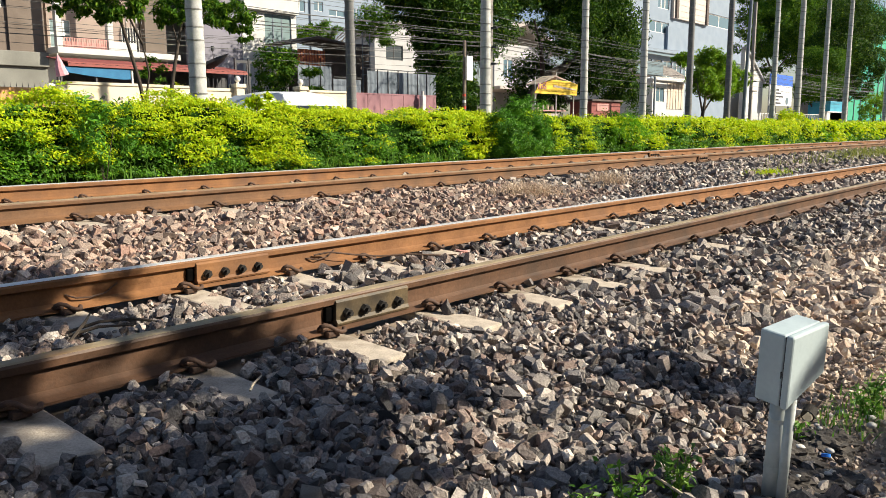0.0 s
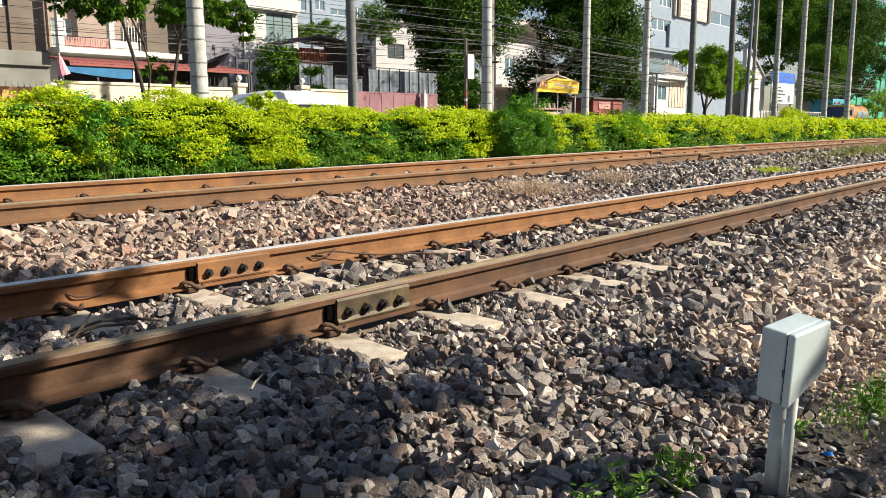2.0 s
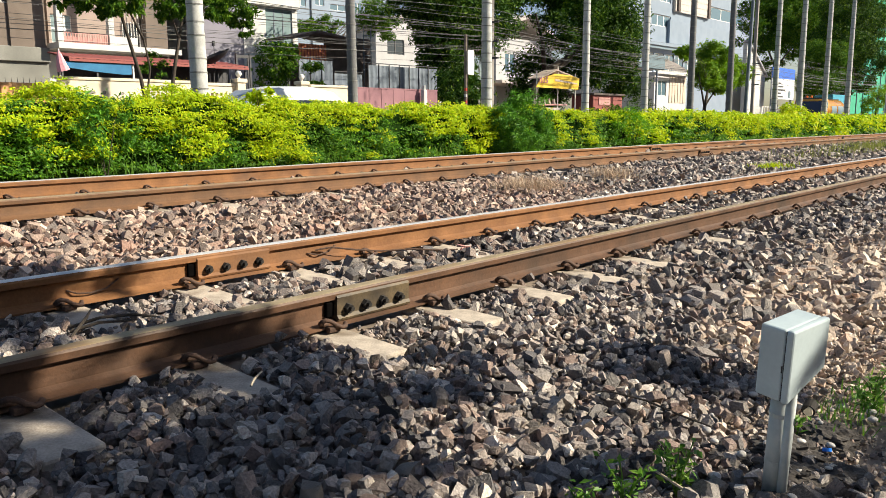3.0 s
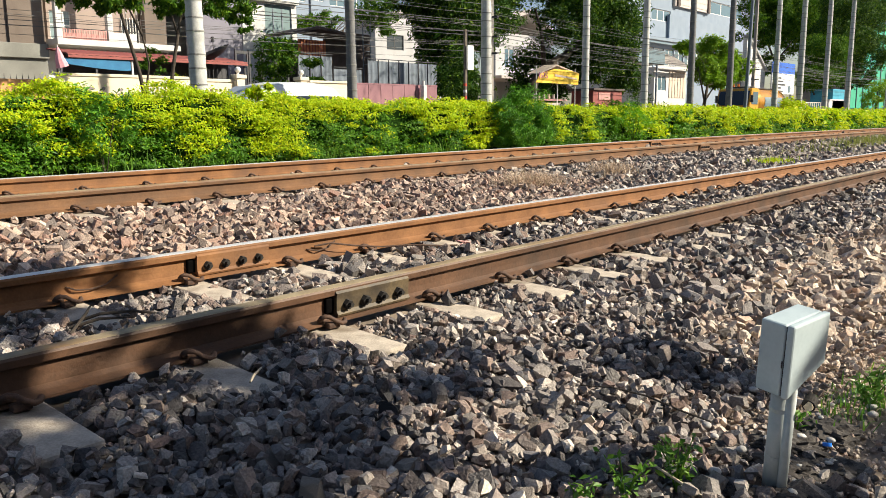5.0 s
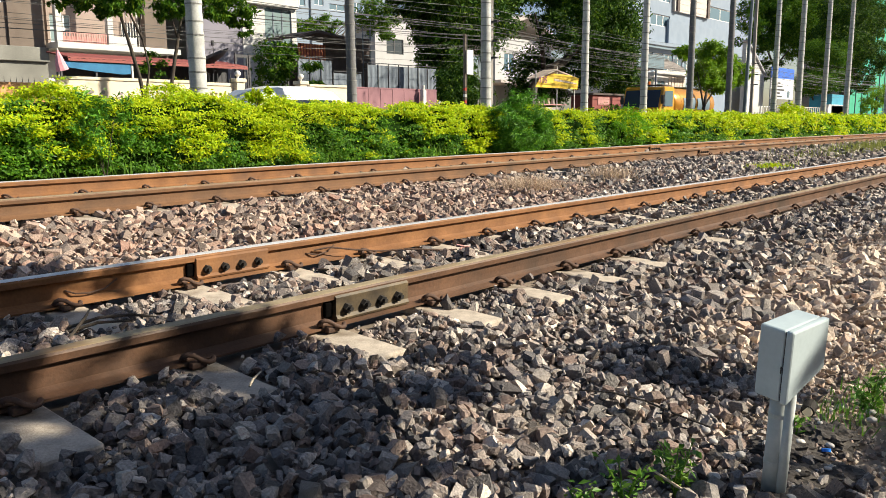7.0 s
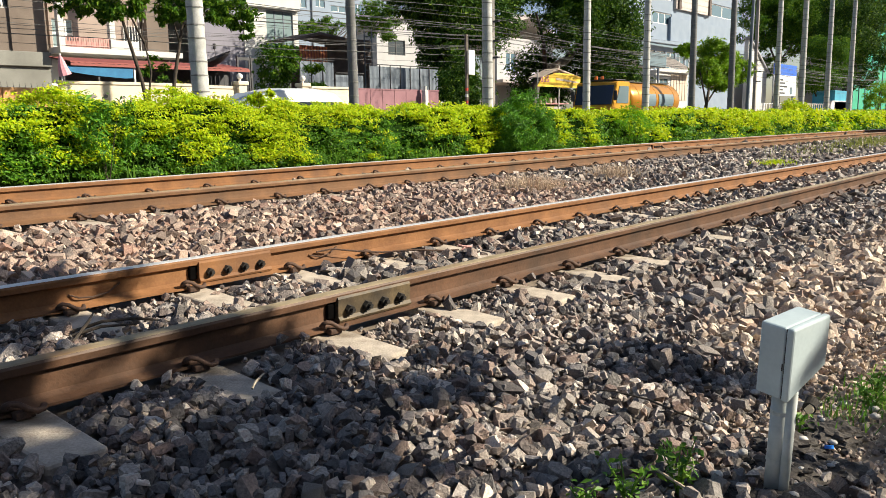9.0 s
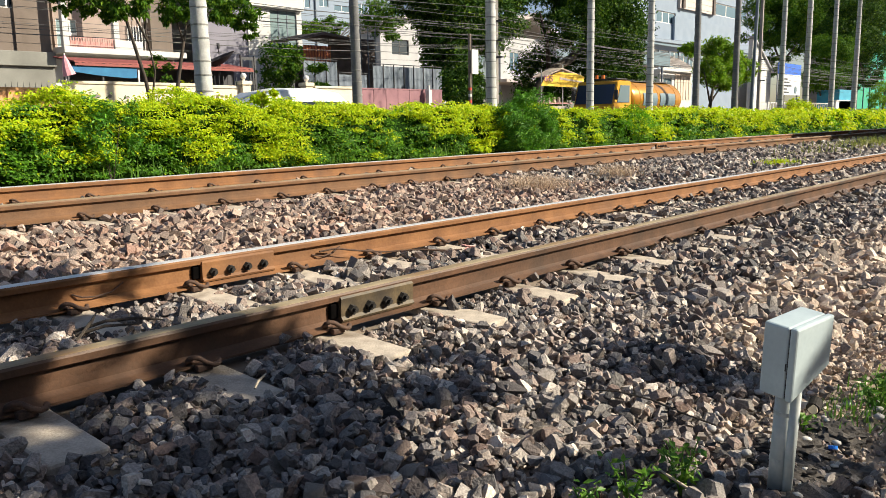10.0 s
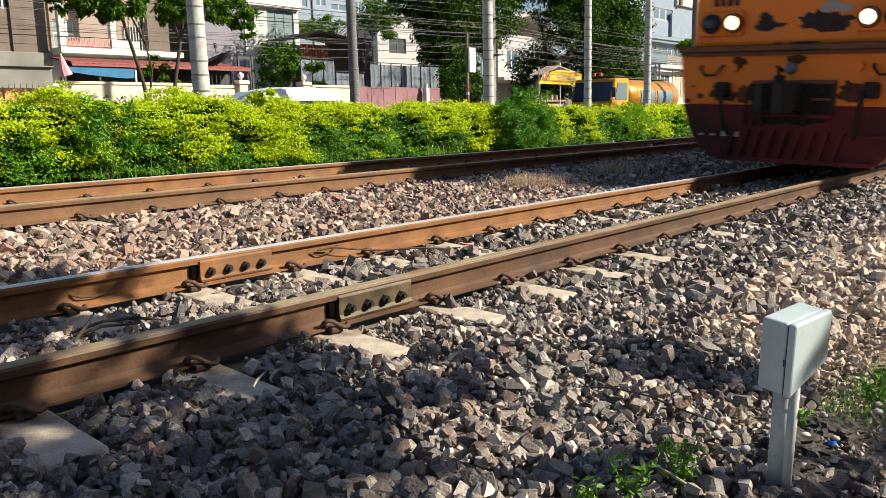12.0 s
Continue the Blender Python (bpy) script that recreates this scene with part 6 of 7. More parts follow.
# ---- tank truck ----
def build_tank_truck():
    t = thing("tank_truck", (0, 0, 0), 0, "yellow tank truck with a golden tank on the street", "truck")
    cab = prism([(0.0, 0.55), (0.0, 1.15), (0.12, 1.25), (0.42, 2.16), (0.55, 2.24), (1.55, 2.24), (1.6, 2.15), (1.6, 0.5)], 1, -0.85, 1.05)
    bmesh.ops.bevel(cab, geom=cab.edges[:], offset=0.03, segments=2, affect="EDGES")
    part("cab", cab, CABYELLOW, t)
    part("windscreen", prism([(0.115, 1.30), (0.375, 2.08), (0.355, 2.09), (0.095, 1.31)], 1, -0.76, 0.96), TRUCKGLASS, t, "blue-grey windscreen with reflected sky in its colour")
    for s in (-1, 1):
        part("side_window", prism([(0.38, 1.35), (0.62, 2.05), (1.4, 2.05), (1.4, 1.35)], 1, s * 0.86 - 0.012, s * 0.86 + 0.012), BLUEGLASS, t)
        part("mirror", box(0.0, 0.06, s * 1.0 - 0.08, s * 1.0 + 0.08, 1.45, 1.85, 0.02), DARKMETAL, t)
        part("mirror_arm", rod((0.1, s * 0.85, 1.75), (0.03, s * 1.0, 1.75), 0.012, 6), DARKMETAL, t)
        part("headlight", rod((-0.02, s * 0.6, 0.85), (0.0, s * 0.6, 0.85), 0.10, 14), SIGNWHITE, t)
    part("grille", box(-0.012, 0.004, -0.42, 0.42, 0.75, 1.05), DARKMETAL, t)
    part("bumper", box(-0.12, 0.1, -0.88, 0.88, 0.42, 0.62, 0.03), CABYELLOW, t)
    part("rack", box(0.6, 1.5, -0.7, 0.7, 2.30, 2.34), DARKMETAL, t)
    part("beacon", rod((0.9, 0.1, 2.34), (0.9, 0.1, 2.50), 0.08, 12, 0.06), AMBER, t, "orange beacon")
    part("beacon", rod((0.9, 0.4, 2.34), (0.9, 0.4, 2.50), 0.08, 12, 0.06), AMBER, t, "orange beacon")
    part("chassis", box(1.0, 7.2, -0.45, 0.45, 0.5, 0.75), IRON, t)
    bm = bmesh.new()
    tube(bm, [(1.85, 0, 1.5), (1.95, 0, 1.5), (2.15, 0, 1.5), (6.6, 0, 1.5), (6.9, 0, 1.5), (7.05, 0, 1.5)], [0.45, 0.68, 0.76, 0.76, 0.66, 0.42], 32)
    part("tank", bm, TANKGOLD, t, "shiny golden yellow tank", True)
    for x in (2.6, 4.3, 6.1):
        part("strap", tube(bmesh.new(), [(x, 0, 1.5), (x + 0.06, 0, 1.5)], 0.768, 32), TANKGOLD, t)
        part("cradle", box(x - 0.06, x + 0.12, -0.6, 0.6, 0.75, 1.0), IRON, t)
    for x, w in ((2.9, 1.3), (4.5, 1.5)):
        pts = []
        bm = bmesh.new()
        for i in range(6):
            a = math.radians(-20 + 40 * i / 5)
            pts.append((bm.verts.new((x, -0.786 * math.cos(a), 1.5 + 0.786 * math.sin(a))), bm.verts.new((x + w, -0.786 * math.cos(a), 1.5 + 0.786 * math.sin(a)))))
        for a, b in zip(pts, pts[1:]):
            bm.faces.new((a[0], a[1], b[1], b[0]))
        bmesh.ops.recalc_face_normals(bm, faces=bm.faces)
        bmesh.ops.solidify(bm, geom=bm.faces[:], thickness=0.012)
        part("marking", bm, SIGNGREY, t, "pale blue-white panel on the tank")
    part("catwalk", box(2.2, 6.6, -0.25, 0.25, 2.27, 2.31), DARKMETAL, t)
    for x in (0.75, 5.6):
        for s in (-1, 1):
            w = part("wheel", rod((x, s * 0.62, 0.40), (x, s * 0.85, 0.40), 0.40, 22), TYRE, t)
            part("rim", rod((x, s * 0.61, 0.40), (x, s * 0.86, 0.40), 0.22, 14), ZINC, w)
    return t


locomotive = build_locomotive()
tank_truck = build_tank_truck()


# ---- junction box beside the line ----
def build_junction_box():
    b = thing("junction_box", (2.26, -1.917, -0.17), 0, "pale grey steel junction box on a leaning post", "junction box")
    m = Matrix.Rotation(radians(BOX_NOD), 4, Vector((0.288, -0.958, 0))) @ Matrix.Rotation(radians(BOX_LEAN), 4, Vector((0.958, 0.288, 0))) @ Matrix.Rotation(radians(BOX_TURN), 4, "Z")

    def put(ob):
        ob.matrix_local = m
        return ob

    def hood(y0, y1, x0, x1, z0, z1, rise, bevel):
        """A case whose underside rises towards its far end."""
        bm = prism([(x0, z0), (x1, z0 + rise), (x1, z1), (x0, z1)], 1, y0, y1)
        bmesh.ops.bevel(bm, geom=bm.edges[:], offset=bevel, segments=2, affect="EDGES", profile=0.5)
        return bm

    put(part("post", rod((0, 0, -0.10), (0, 0, 0.310), 0.027, 18), POSTPAINT, b, "worn grey tube post", True))
    put(part("conduit", rod((-0.010, -0.036, -0.10), (-0.010, -0.036, 0.300), 0.014, 12), POSTPAINT, b, "thin cable pipe", True))
    for z in (0.07, 0.22):
        put(part("strap", rod((0, 0, z), (0, 0, z + 0.012), 0.0285, 18), POSTPAINT, b))
    put(part("cabinet", hood(-0.0385, 0.035, -0.079, 0.094, 0.300, 0.506, 0.060, 0.006), GREYPAINT, b, "pale grey cabinet"))
    put(part("seal", hood(-0.0405, -0.0386, -0.0768, 0.092, 0.303, 0.503, 0.060, 0.0008), SEAM, b, "dark seal line"))
    put(part("lid", hood(-0.062, -0.0407, -0.0804, 0.0956, 0.298, 0.508, 0.0625, 0.006), GREYPAINT, b, "pale grey lid"))
    put(part("hinge", box(-0.0812, -0.0792, -0.039, -0.036, 0.385, 0.405), SEAM, b))
    put(part("gland", rod((0.030, -0.064, 0.249), (0.062, -0.054, 0.256), 0.0185, 16), IRON, b, "dark cable gland"))
    put(part("gland_end", rod((0.027, -0.064, 0.249), (0.031, -0.064, 0.249), 0.0145, 16), CREAMWALL, b, "pale plug in the gland"))
    put(part("bracket", box(-0.045, 0.030, -0.030, 0.030, 0.288, 0.2995), POSTPAINT, b))


BOX_NOD, BOX_LEAN, BOX_TURN = 7.05, 2.07, -14.1
build_junction_box()


# ---- plants and litter on the ballast ----
def build_small_things():
    def weed(x, y, n, h, seed, lab):
        z = ground_z(x, y) - 0.03
        w = thing("weed", (x, y, z), 0, lab, "weed", "weeds in the ballast")
        g = random.Random(seed)
        P, N = [], []
        for k in range(n):
            a, l = g.uniform(0, 6.28), h * g.uniform(0.6, 1.2)
            top = Vector((math.cos(a) * l * 0.45, math.sin(a) * l * 0.45, l))
            part("stalk", tube(bmesh.new(), [(0, 0, 0), top * 0.5 + Vector((0, 0, 0.02)), top], [0.003, 0.0025, 0.0015], 5), WEED, w)
            for i in range(9):
                u = 0.35 + 0.65 * i / 8
                P.append(tuple(top * u + Vector((g.uniform(-0.025, 0.025), g.uniform(-0.025, 0.025), g.uniform(-0.005, 0.015)))))
                N.append((0, 0, 1))
        v, l, s = leaves(np.array(P), np.array(N, float), 0.029, 1.9, 0.1, 0.5, seed)
        tagged(many("foliage", v, l, s, WEED, w), kind="stuff")
    weed(1.86, -1.66, 7, 0.115, 1, "small bright green leafy weed in the stones")
    weed(2.03, -1.73, 9, 0.13, 2, "small bright green leafy weed in the stones")
    weed(1.72, -1.60, 4, 0.085, 3, "small bright green leafy weed in the stones")
    weed(2.14, -1.66, 3, 0.10, 4, "small bright green leafy weed in the stones")
    weed(3.12, -1.98, 8, 0.11, 6, "feathery green weed on the path's edge")
    weed(3.32, -1.95, 7, 0.12, 7, "feathery green weed on the path's edge")
    weed(2.75, -1.84, 3, 0.07, 5, "small bright green leafy weed in the stones")

    def tuft(x, y, rx, ry, n, h, wd, mat, lab, seed, lean=0.35):
        t = thing("grass_tuft", (0, 0, 0), 0, lab, "grass", "grass tufts by the tracks")
        g = np.random.default_rng(seed)
        P = np.stack([x + g.normal(0, rx, n), y + g.normal(0, ry, n), np.zeros(n)], 1)
        P[:, 2] = [ground_z(a, b) - 0.01 for a, b, _ in P]
        v, l, s = blades(P, h, wd, lean, seed)
        tagged(many("grass", v, l, s, mat, t), kind="stuff")
    tuft(7.45, 2.45, 0.22, 0.14, 1000, 0.22, 0.005, STRAW, "dry straw-brown grass between the tracks", 51, 1.15)
    tuft(9.6, 2.62, 0.24, 0.12, 520, 0.22, 0.007, STRAW, "dry straw-brown grass between the tracks", 52, 0.85)
    tuft(8.6, 2.3, 0.6, 0.2, 160, 0.10, 0.006, STRAW, "thin dry grass between the tracks", 56, 0.6)
    tuft(14.4, 2.1, 0.38, 0.11, 520, 0.10, 0.011, SHOOT, "low bright green grass between the tracks", 53, 0.6)
    tuft(26.0, 2.7, 3.2, 0.32, 1700, 0.26, 0.012, GREENGRASS, "yellowing tall grass between the tracks", 54)
    tuft(20.0, 2.6, 1.5, 0.25, 260, 0.14, 0.012, GREENGRASS, "yellowing grass between the tracks", 55)
    tuft(3.0, -1.93, 0.10, 0.06, 70, 0.045, 0.006, WEED, "bright green grass patch beside the junction box", 57, 0.6)
    tuft(3.25, -1.96, 0.14, 0.06, 90, 0.055, 0.006, WEED, "bright green grass patch beside the junction box", 58, 0.6)
    for k, (x, n) in enumerate(((4.6, 40), (6.2, 50), (8.6, 70), (11.0, 60))):
        tuft(x, hedge_front(x) - 0.08, 0.45, 0.06, n, 0.30, 0.011, WEED, "tall green grass at the hedge's foot", 60 + k, 0.4)
    # taller dark bush and sprays standing out of the hedge
    def bush(x, y, z, r, n, mat, lab, seed, size=0.07, droop=0.6, asp=3.2, h=None, lumps=None):
        b = thing("bush", (x, y, ground_z(x, y)), 0, lab, "bush", "bushes in the hedge")
        P, N = cloud(lumps or [(0, 0, z, r, r * 0.6, h or r)], n, seed, 0.5, 0.11 if lumps else 0.15)
        v, l, s = leaves(P, N, size, asp, droop, 0.6, seed)
        tagged(many("foliage", v, l, s, mat, b), kind="stuff")
        bm = bmesh.new()
        g = random.Random(seed)
        for k in range(3 if r < 0.4 else 9):
            a = g.uniform(0, 6.28)
            tube(bm, [(0, 0, -0.05), (math.cos(a) * r * 0.3, math.sin(a) * r * 0.3, z * 0.7), (math.cos(a) * r * 0.7, math.sin(a) * r * 0.4, z + r * 0.3)], [0.006, 0.005, 0.002], 5)
        tagged(part("stems", bm, BARK, b), kind="stuff")
    bush(13.6, 6.9, 0.68, 0.80, 13000, BUSHLEAF, "dark green feathery bush rising above the hedge", 71, 0.095, 0.6, 4.6, 0.64, [(-0.35, 0, 0.62, 0.5, 0.45, 0.60), (0.25, 0, 0.72, 0.55, 0.45, 0.66), (0.75, 0.1, 0.5, 0.45, 0.4, 0.45), (0.0, -0.1, 0.35, 0.75, 0.45, 0.35), (-0.1, 0, 1.12, 0.22, 0.2, 0.22)])
    bush(14.7, 7.4, 0.55, 0.5, 2600, FEATHER, "green feathery bush beside the hedge", 72, 0.08, 0.7, 4.0, 0.5)
    bush(7.35, 7.1, 1.02, 0.20, 520, SHOOT, "yellow-green shoot standing above the hedge", 73, 0.10, 0.1, 3.0, 0.22)
    bush(4.4, 7.1, 0.95, 0.13, 120, SHOOT, "yellow-green shoot standing above the hedge", 74, 0.10, 0.1, 3.0, 0.20)
    bush(3.6, 7.1, 0.95, 0.13, 120, SHOOT, "yellow-green shoot standing above the hedge", 75, 0.10, 0.1, 3.0, 0.16)
    bush(35.4, 8.2, 1.0, 1.0, 2400, SHOOT, "bright yellow bush at the end of the hedge", 76, 0.12, 0.2, 2.2, 0.4)
    bush(4.7, 6.68, 0.6, 0.39, 1500, BUSHLEAF, "darker long-leaved shoots in the hedge", 77, 0.070, 0.5, 3.0, 0.42)
    bush(19.0, 7.2, 0.5, 0.8, 2600, FEATHER, "feathery green growth in the hedge", 78, 0.09, 0.6, 4.0, 0.5)
    bush(16.2, 18.0, 2.4, 0.80, 3000, MIDLEAF, "round green garden bush behind the gate", 79, 0.13, 0.2, 2.2, 0.85)
    bush(17.4, 17.8, 1.9, 0.5, 500, MIDLEAF, "spiky garden plant before a sheet fence", 80, 0.35, 0.4, 7.0, 0.7)
    bush(12.6, 17.0, 1.7, 0.5, 900, SHOOT, "yellow-green garden bush behind the lattice wall", 81, 0.10, 0.2, 2.4, 0.5)
    bush(11.6, 17.2, 2.0, 0.35, 600, MIDLEAF, "green garden shrub behind the wall", 82, 0.12, 0.2, 2.4, 0.6)
    bush(33.5, 16.0, 0.9, 1.0, 1600, MIDLEAF, "low green shrub beside a red cart", 83, 0.13, 0.3, 2.4, 0.7)
    bush(37.0, 15.9, 1.0, 1.6, 2400, DARKLEAF, "low dark shrub along the footway", 84, 0.13, 0.3, 2.4, 0.8)
    bush(23.4, 16.6, 1.9, 1.0, 4200, DARKLEAF, "tall dark shrub beside a sheet fence", 85, 0.14, 0.3, 2.4, 1.3)
    bush(35.4, 21.0, 2.6, 1.9, 7000, DARKLEAF, "dark garden trees behind the stall", 86, 0.2, 0.3, 2.4, 2.0)

    def bit(name, bm, x, y, mat, lab, cat, dz=0.02, turn=0.0):
        o = part(name, bm, mat, None, lab, name == "pebble")
        tagged(o, lab, cat)
        o.matrix_world = pose(x, y, bed_level(x, y) + dz, 0, 0, turn)
    bit("twig", tube(bmesh.new(), [(0, 0, 0.0), (0.05, 0.004, 0.008), (0.12, 0.0, 0.012)], [0.004, 0.0045, 0.003], 6), 1.52, -0.47, TWIG, "bleached twig lying on the stones", "twig", 0.055, 35)
    bit("twig", tube(bmesh.new(), [(0, 0, 0.0), (0.119, 0.02, 0.012), (0.238, 0.035, 0.004), (0.358, 0.01, -0.008), (0.477, 0.0, -0.02)], [0.002, 0.0032, 0.0036, 0.0034, 0.003], 6), 2.377, -1.207, BARK, "long thin brown twig across the stones", "twig", 0.045, -88.7)
    bit("twig", tube(bmesh.new(), [(0, 0, 0.0), (0.1, 0.01, 0.05), (0.2, 0.0, 0.09)], [0.004, 0.0045, 0.003], 6), 2.02, -1.86, TWIG, "thin brown twig leaning in the stones", "twig", 0.0, 100)
    bit("bottle_cap", rod((0, 0, 0), (0.003, 0.002, 0.010), 0.014, 14), 2.62, -1.97, CAPBLUE, "bright blue plastic bottle cap", "bottle cap", 0.02)
    bit("paper_scrap", prism([(0, 0), (0.26, 0.05), (0.34, 0.20), (0.20, 0.26), (0.10, 0.16)], 2, 0, 0.03), 16.9, 3.05, PLASTICWHITE, "crumpled pale scrap on the stones", "litter", 0.05)
    bit("paper_scrap", prism([(0, 0), (0.05, 0.01), (0.07, 0.04), (0.02, 0.05)], 2, 0, 0.02), 8.95, 0.92, PLASTICWHITE, "white scrap lying by a rail", "litter", 0.06)
    # crumbled dark soil and pale pebbles about the post
    g = random.Random(17)
    for k, (x, y, r) in enumerate(((2.19, -1.965, 0.10), (2.30, -2.01, 0.085), (2.42, -1.90, 0.10), (2.58, -1.86, 0.12), (2.52, -2.03, 0.10), (2.80, -1.93, 0.12), (2.16, -1.86, 0.06), (2.40, -1.72, 0.07))):
        bm = bmesh.new()
        bmesh.ops.create_icosphere(bm, subdivisions=4, radius=1)
        for v in bm.verts:
            n = 1 + 0.35 * noise.noise(v.co * 1.7 + Vector((k, 0, 0))) + 0.26 * noise.noise(v.co * 5 + Vector((0, k, 0))) + 0.24 * noise.noise(v.co * 14)
            v.co = Vector((v.co.x * r * n, v.co.y * r * 0.8 * n, v.co.z * r * 0.30 * n))
        bit("soil_clod", bm, x, y, SOIL, "crumbly dark soil clod beside the post", "soil", -0.008, 40 * k)
    for k in range(26):
        bm = bmesh.new()
        bmesh.ops.create_icosphere(bm, subdivisions=2, radius=1)
        r, a = g.uniform(0.007, 0.017), g.uniform(0.5, 0.8)
        for v in bm.verts:
            v.co = Vector((v.co.x * r * 1.2, v.co.y * r, v.co.z * r * a)) * (1 + 0.15 * noise.noise(v.co * 2 + Vector((k, 0, 0))))
        bit("pebble", bm, g.uniform(2.15, 3.1), g.uniform(-2.02, -1.6), PEBBLE, "small pale rounded pebble on the ballast", "pebble", 0.022, g.uniform(0, 360))
    # bond wires hanging on the rails at the joint
    for y, pts in ((1.07, [(1.62, -0.012, 0.065), (1.66, -0.03, 0.048), (1.72, -0.035, 0.042), (1.80, -0.03, 0.05), (1.87, -0.014, 0.085)]), (1.07, [(3.05, -0.012, 0.06), (3.12, -0.035, 0.045), (3.2, -0.03, 0.055), (3.27, -0.014, 0.085)])):
        o = part("bond_wire", tube(bmesh.new(), pts, 0.0045, 6), CLIPSTEEL, None)
        tagged(o, "rusty bond wire hooked to the rail web", "wire")
        o.matrix_world = NEAR @ pose(0, y, 0)
    coil = [(4.02 + 0.045 * math.cos(0.7 * k) + 0.004 * k, 0.66 + 0.030 * math.sin(0.7 * k), 0.035 + 0.018 * math.sin(0.35 * k)) for k in range(15)]
    o = part("wire_coil", tube(bmesh.new(), coil, 0.006, 7), PINKRAIL, None)
    tagged(o, "faded red coil of wire on the stones", "wire")
    o.matrix_world = NEAR
    o = part("cable", tube(bmesh.new(), [(3.10, 1.045, 0.075), (3.20, 1.02, 0.085), (3.35, 0.96, 0.060), (3.52, 0.90, 0.040), (3.70, 0.80, 0.045), (3.88, 0.70, 0.030), (3.98, 0.66, 0.03)], 0.0055, 7), CLIPSTEEL, None)
    tagged(o, "rusty wire lying across the stones", "cable")
    o.matrix_world = NEAR
    for pts in ([(1.45, 0.66, 0.01), (1.55, 0.60, 0.045), (1.68, 0.57, 0.04), (1.80, 0.50, 0.015)], [(1.42, 0.60, 0.01), (1.52, 0.55, 0.04), (1.64, 0.50, 0.035)], [(1.40, 0.55, 0.0), (1.50, 0.62, 0.05), (1.56, 0.70, 0.06)]):
        o = part("root", tube(bmesh.new(), pts, [0.007] * (len(pts) - 1) + [0.003], 7), BARK, None)
        tagged(o, "dark dead root lying on the stones", "root", "dead roots")
        o.matrix_world = NEAR


def bed_level(x, y):
    return ground_z(x, y) - 0.02


build_small_things()


# ---- ballast ----
def stone_shapes(count, cuts, seed):
    """Broken angular blocks: a skewed slab split by a few random cleavage planes."""
    g = random.Random(seed)
    out = []
    for k in range(count):
        bm = bmesh.new()
        bmesh.ops.create_cube(bm, size=2)
        half = Vector((g.uniform(0.52, 0.86), g.uniform(0.36, 0.58), g.uniform(0.20, 0.42)))
        lean, waist = g.uniform(-0.4, 0.4), g.uniform(0.3, 0.9)
        for v in bm.verts:
            w = waist if v.co.z > 0 else 1.0
            v.co = Vector((v.co.x * half.x * w + (lean * half.x if v.co.z > 0 else 0) + g.uniform(-0.12, 0.12), v.co.y * half.y * w + g.uniform(-0.12, 0.12), v.co.z * half.z + g.uniform(-0.10, 0.10)))
        for c in range(cuts):
            d = Vector((g.gauss(0, 1), g.gauss(0, 1), g.gauss(0, 1))).normalized()
            reach = max(v.co.dot(d) for v in bm.verts)
            bmesh.ops.bisect_plane(bm, geom=bm.verts[:] + bm.edges[:] + bm.faces[:], plane_co=d * reach * g.uniform(0.50, 0.84), plane_no=d, clear_outer=True)
        bmesh.ops.delete(bm, geom=bm.faces[:], context="FACES_ONLY")
        r = bmesh.ops.convex_hull(bm, input=bm.verts)
        loose = [e for e in r["geom_interior"] if isinstance(e, bmesh.types.BMVert)]
        bmesh.ops.delete(bm, geom=loose, context="VERTS")
        bmesh.ops.remove_doubles(bm, verts=bm.verts, dist=0.05)
        bmesh.ops.triangulate(bm, faces=bm.faces)
        bm.verts.ensure_lookup_table()
        bm.verts.index_update()
        out.append((np.array([v.co[:] for v in bm.verts]), np.array([[v.index for v in f.verts] for f in bm.faces])))
        bm.free()
    return out


def bed_z(x, y):
    """The level of the ballast: level with the sleepers in the tracks, a shallow dip between them, a shoulder towards the path."""
    z = ground_z(x, y)
    gap = (y - (1.07 + 0.5)) / max(far_y(x) - 0.5 - 1.57, 0.3)
    if 0 < gap < 1:
        z += -0.02 + 0.042 * gap
    elif gap >= 1:
        z += 0.010
    else:
        z -= 0.030
    return z + 0.025 * noise.noise((x * 0.9, y * 0.9, 4)) + 0.012 * noise.noise((x * 3.1, y * 3.1, 9))


def allowed(x, y, g):
    """Stones keep off the rails and, mostly, off the sleeper ends beside them."""
    for line, first, gap in ((0.0, FIRST, SPACING), (far_y(x), 2.778, 0.639)):
        for r in (0, 1):
            if abs(y - line - r * GAUGE) < 0.090:
                return False
        u = ((x - first) / gap + 0.5) % 1.0 - 0.5
        if abs(u * gap) < 0.115:
            d = y - line
            if -0.47 < d < 0 or 0.62 < d < 1.07:
                return g.random() < 0.012
            if -0.5 < d < 1.6:
                return g.random() < 0.45
    return True


def scatter(x0, x1, y0, y1, density, size, shapes, seed, inside):
    g = np.random.default_rng(seed)
    n = int((x1 - x0) * (y1 - y0) * density)
    xs, ys = g.uniform(x0, x1, n), g.uniform(y0, y1, n)
    r = random.Random(seed)
    rows = []
    for x, y in zip(xs, ys):
        if inside(x, y) and allowed(x, y, r):
            path = min(max((-1.55 - y) / 0.35, 0), 1) * min(max((x - 2.15) / 0.6, 0), 1)
            if r.random() < 0.30 * path:
                continue
            beside = min(abs(y - rail_y) for rail_y in (0.0, GAUGE, far_y(x), far_y(x) + GAUGE))
            s = size * (1 - 0.5 * path) * (0.68 if beside < 0.15 else 1.0) * min(max(math.exp(g.normal(0, 0.40)), 0.42), 1.9)
            rows.append((x, y, bed_z(x, y) + s * 0.10 + g.normal(0.0, 0.019), s))
    return np.array(rows)


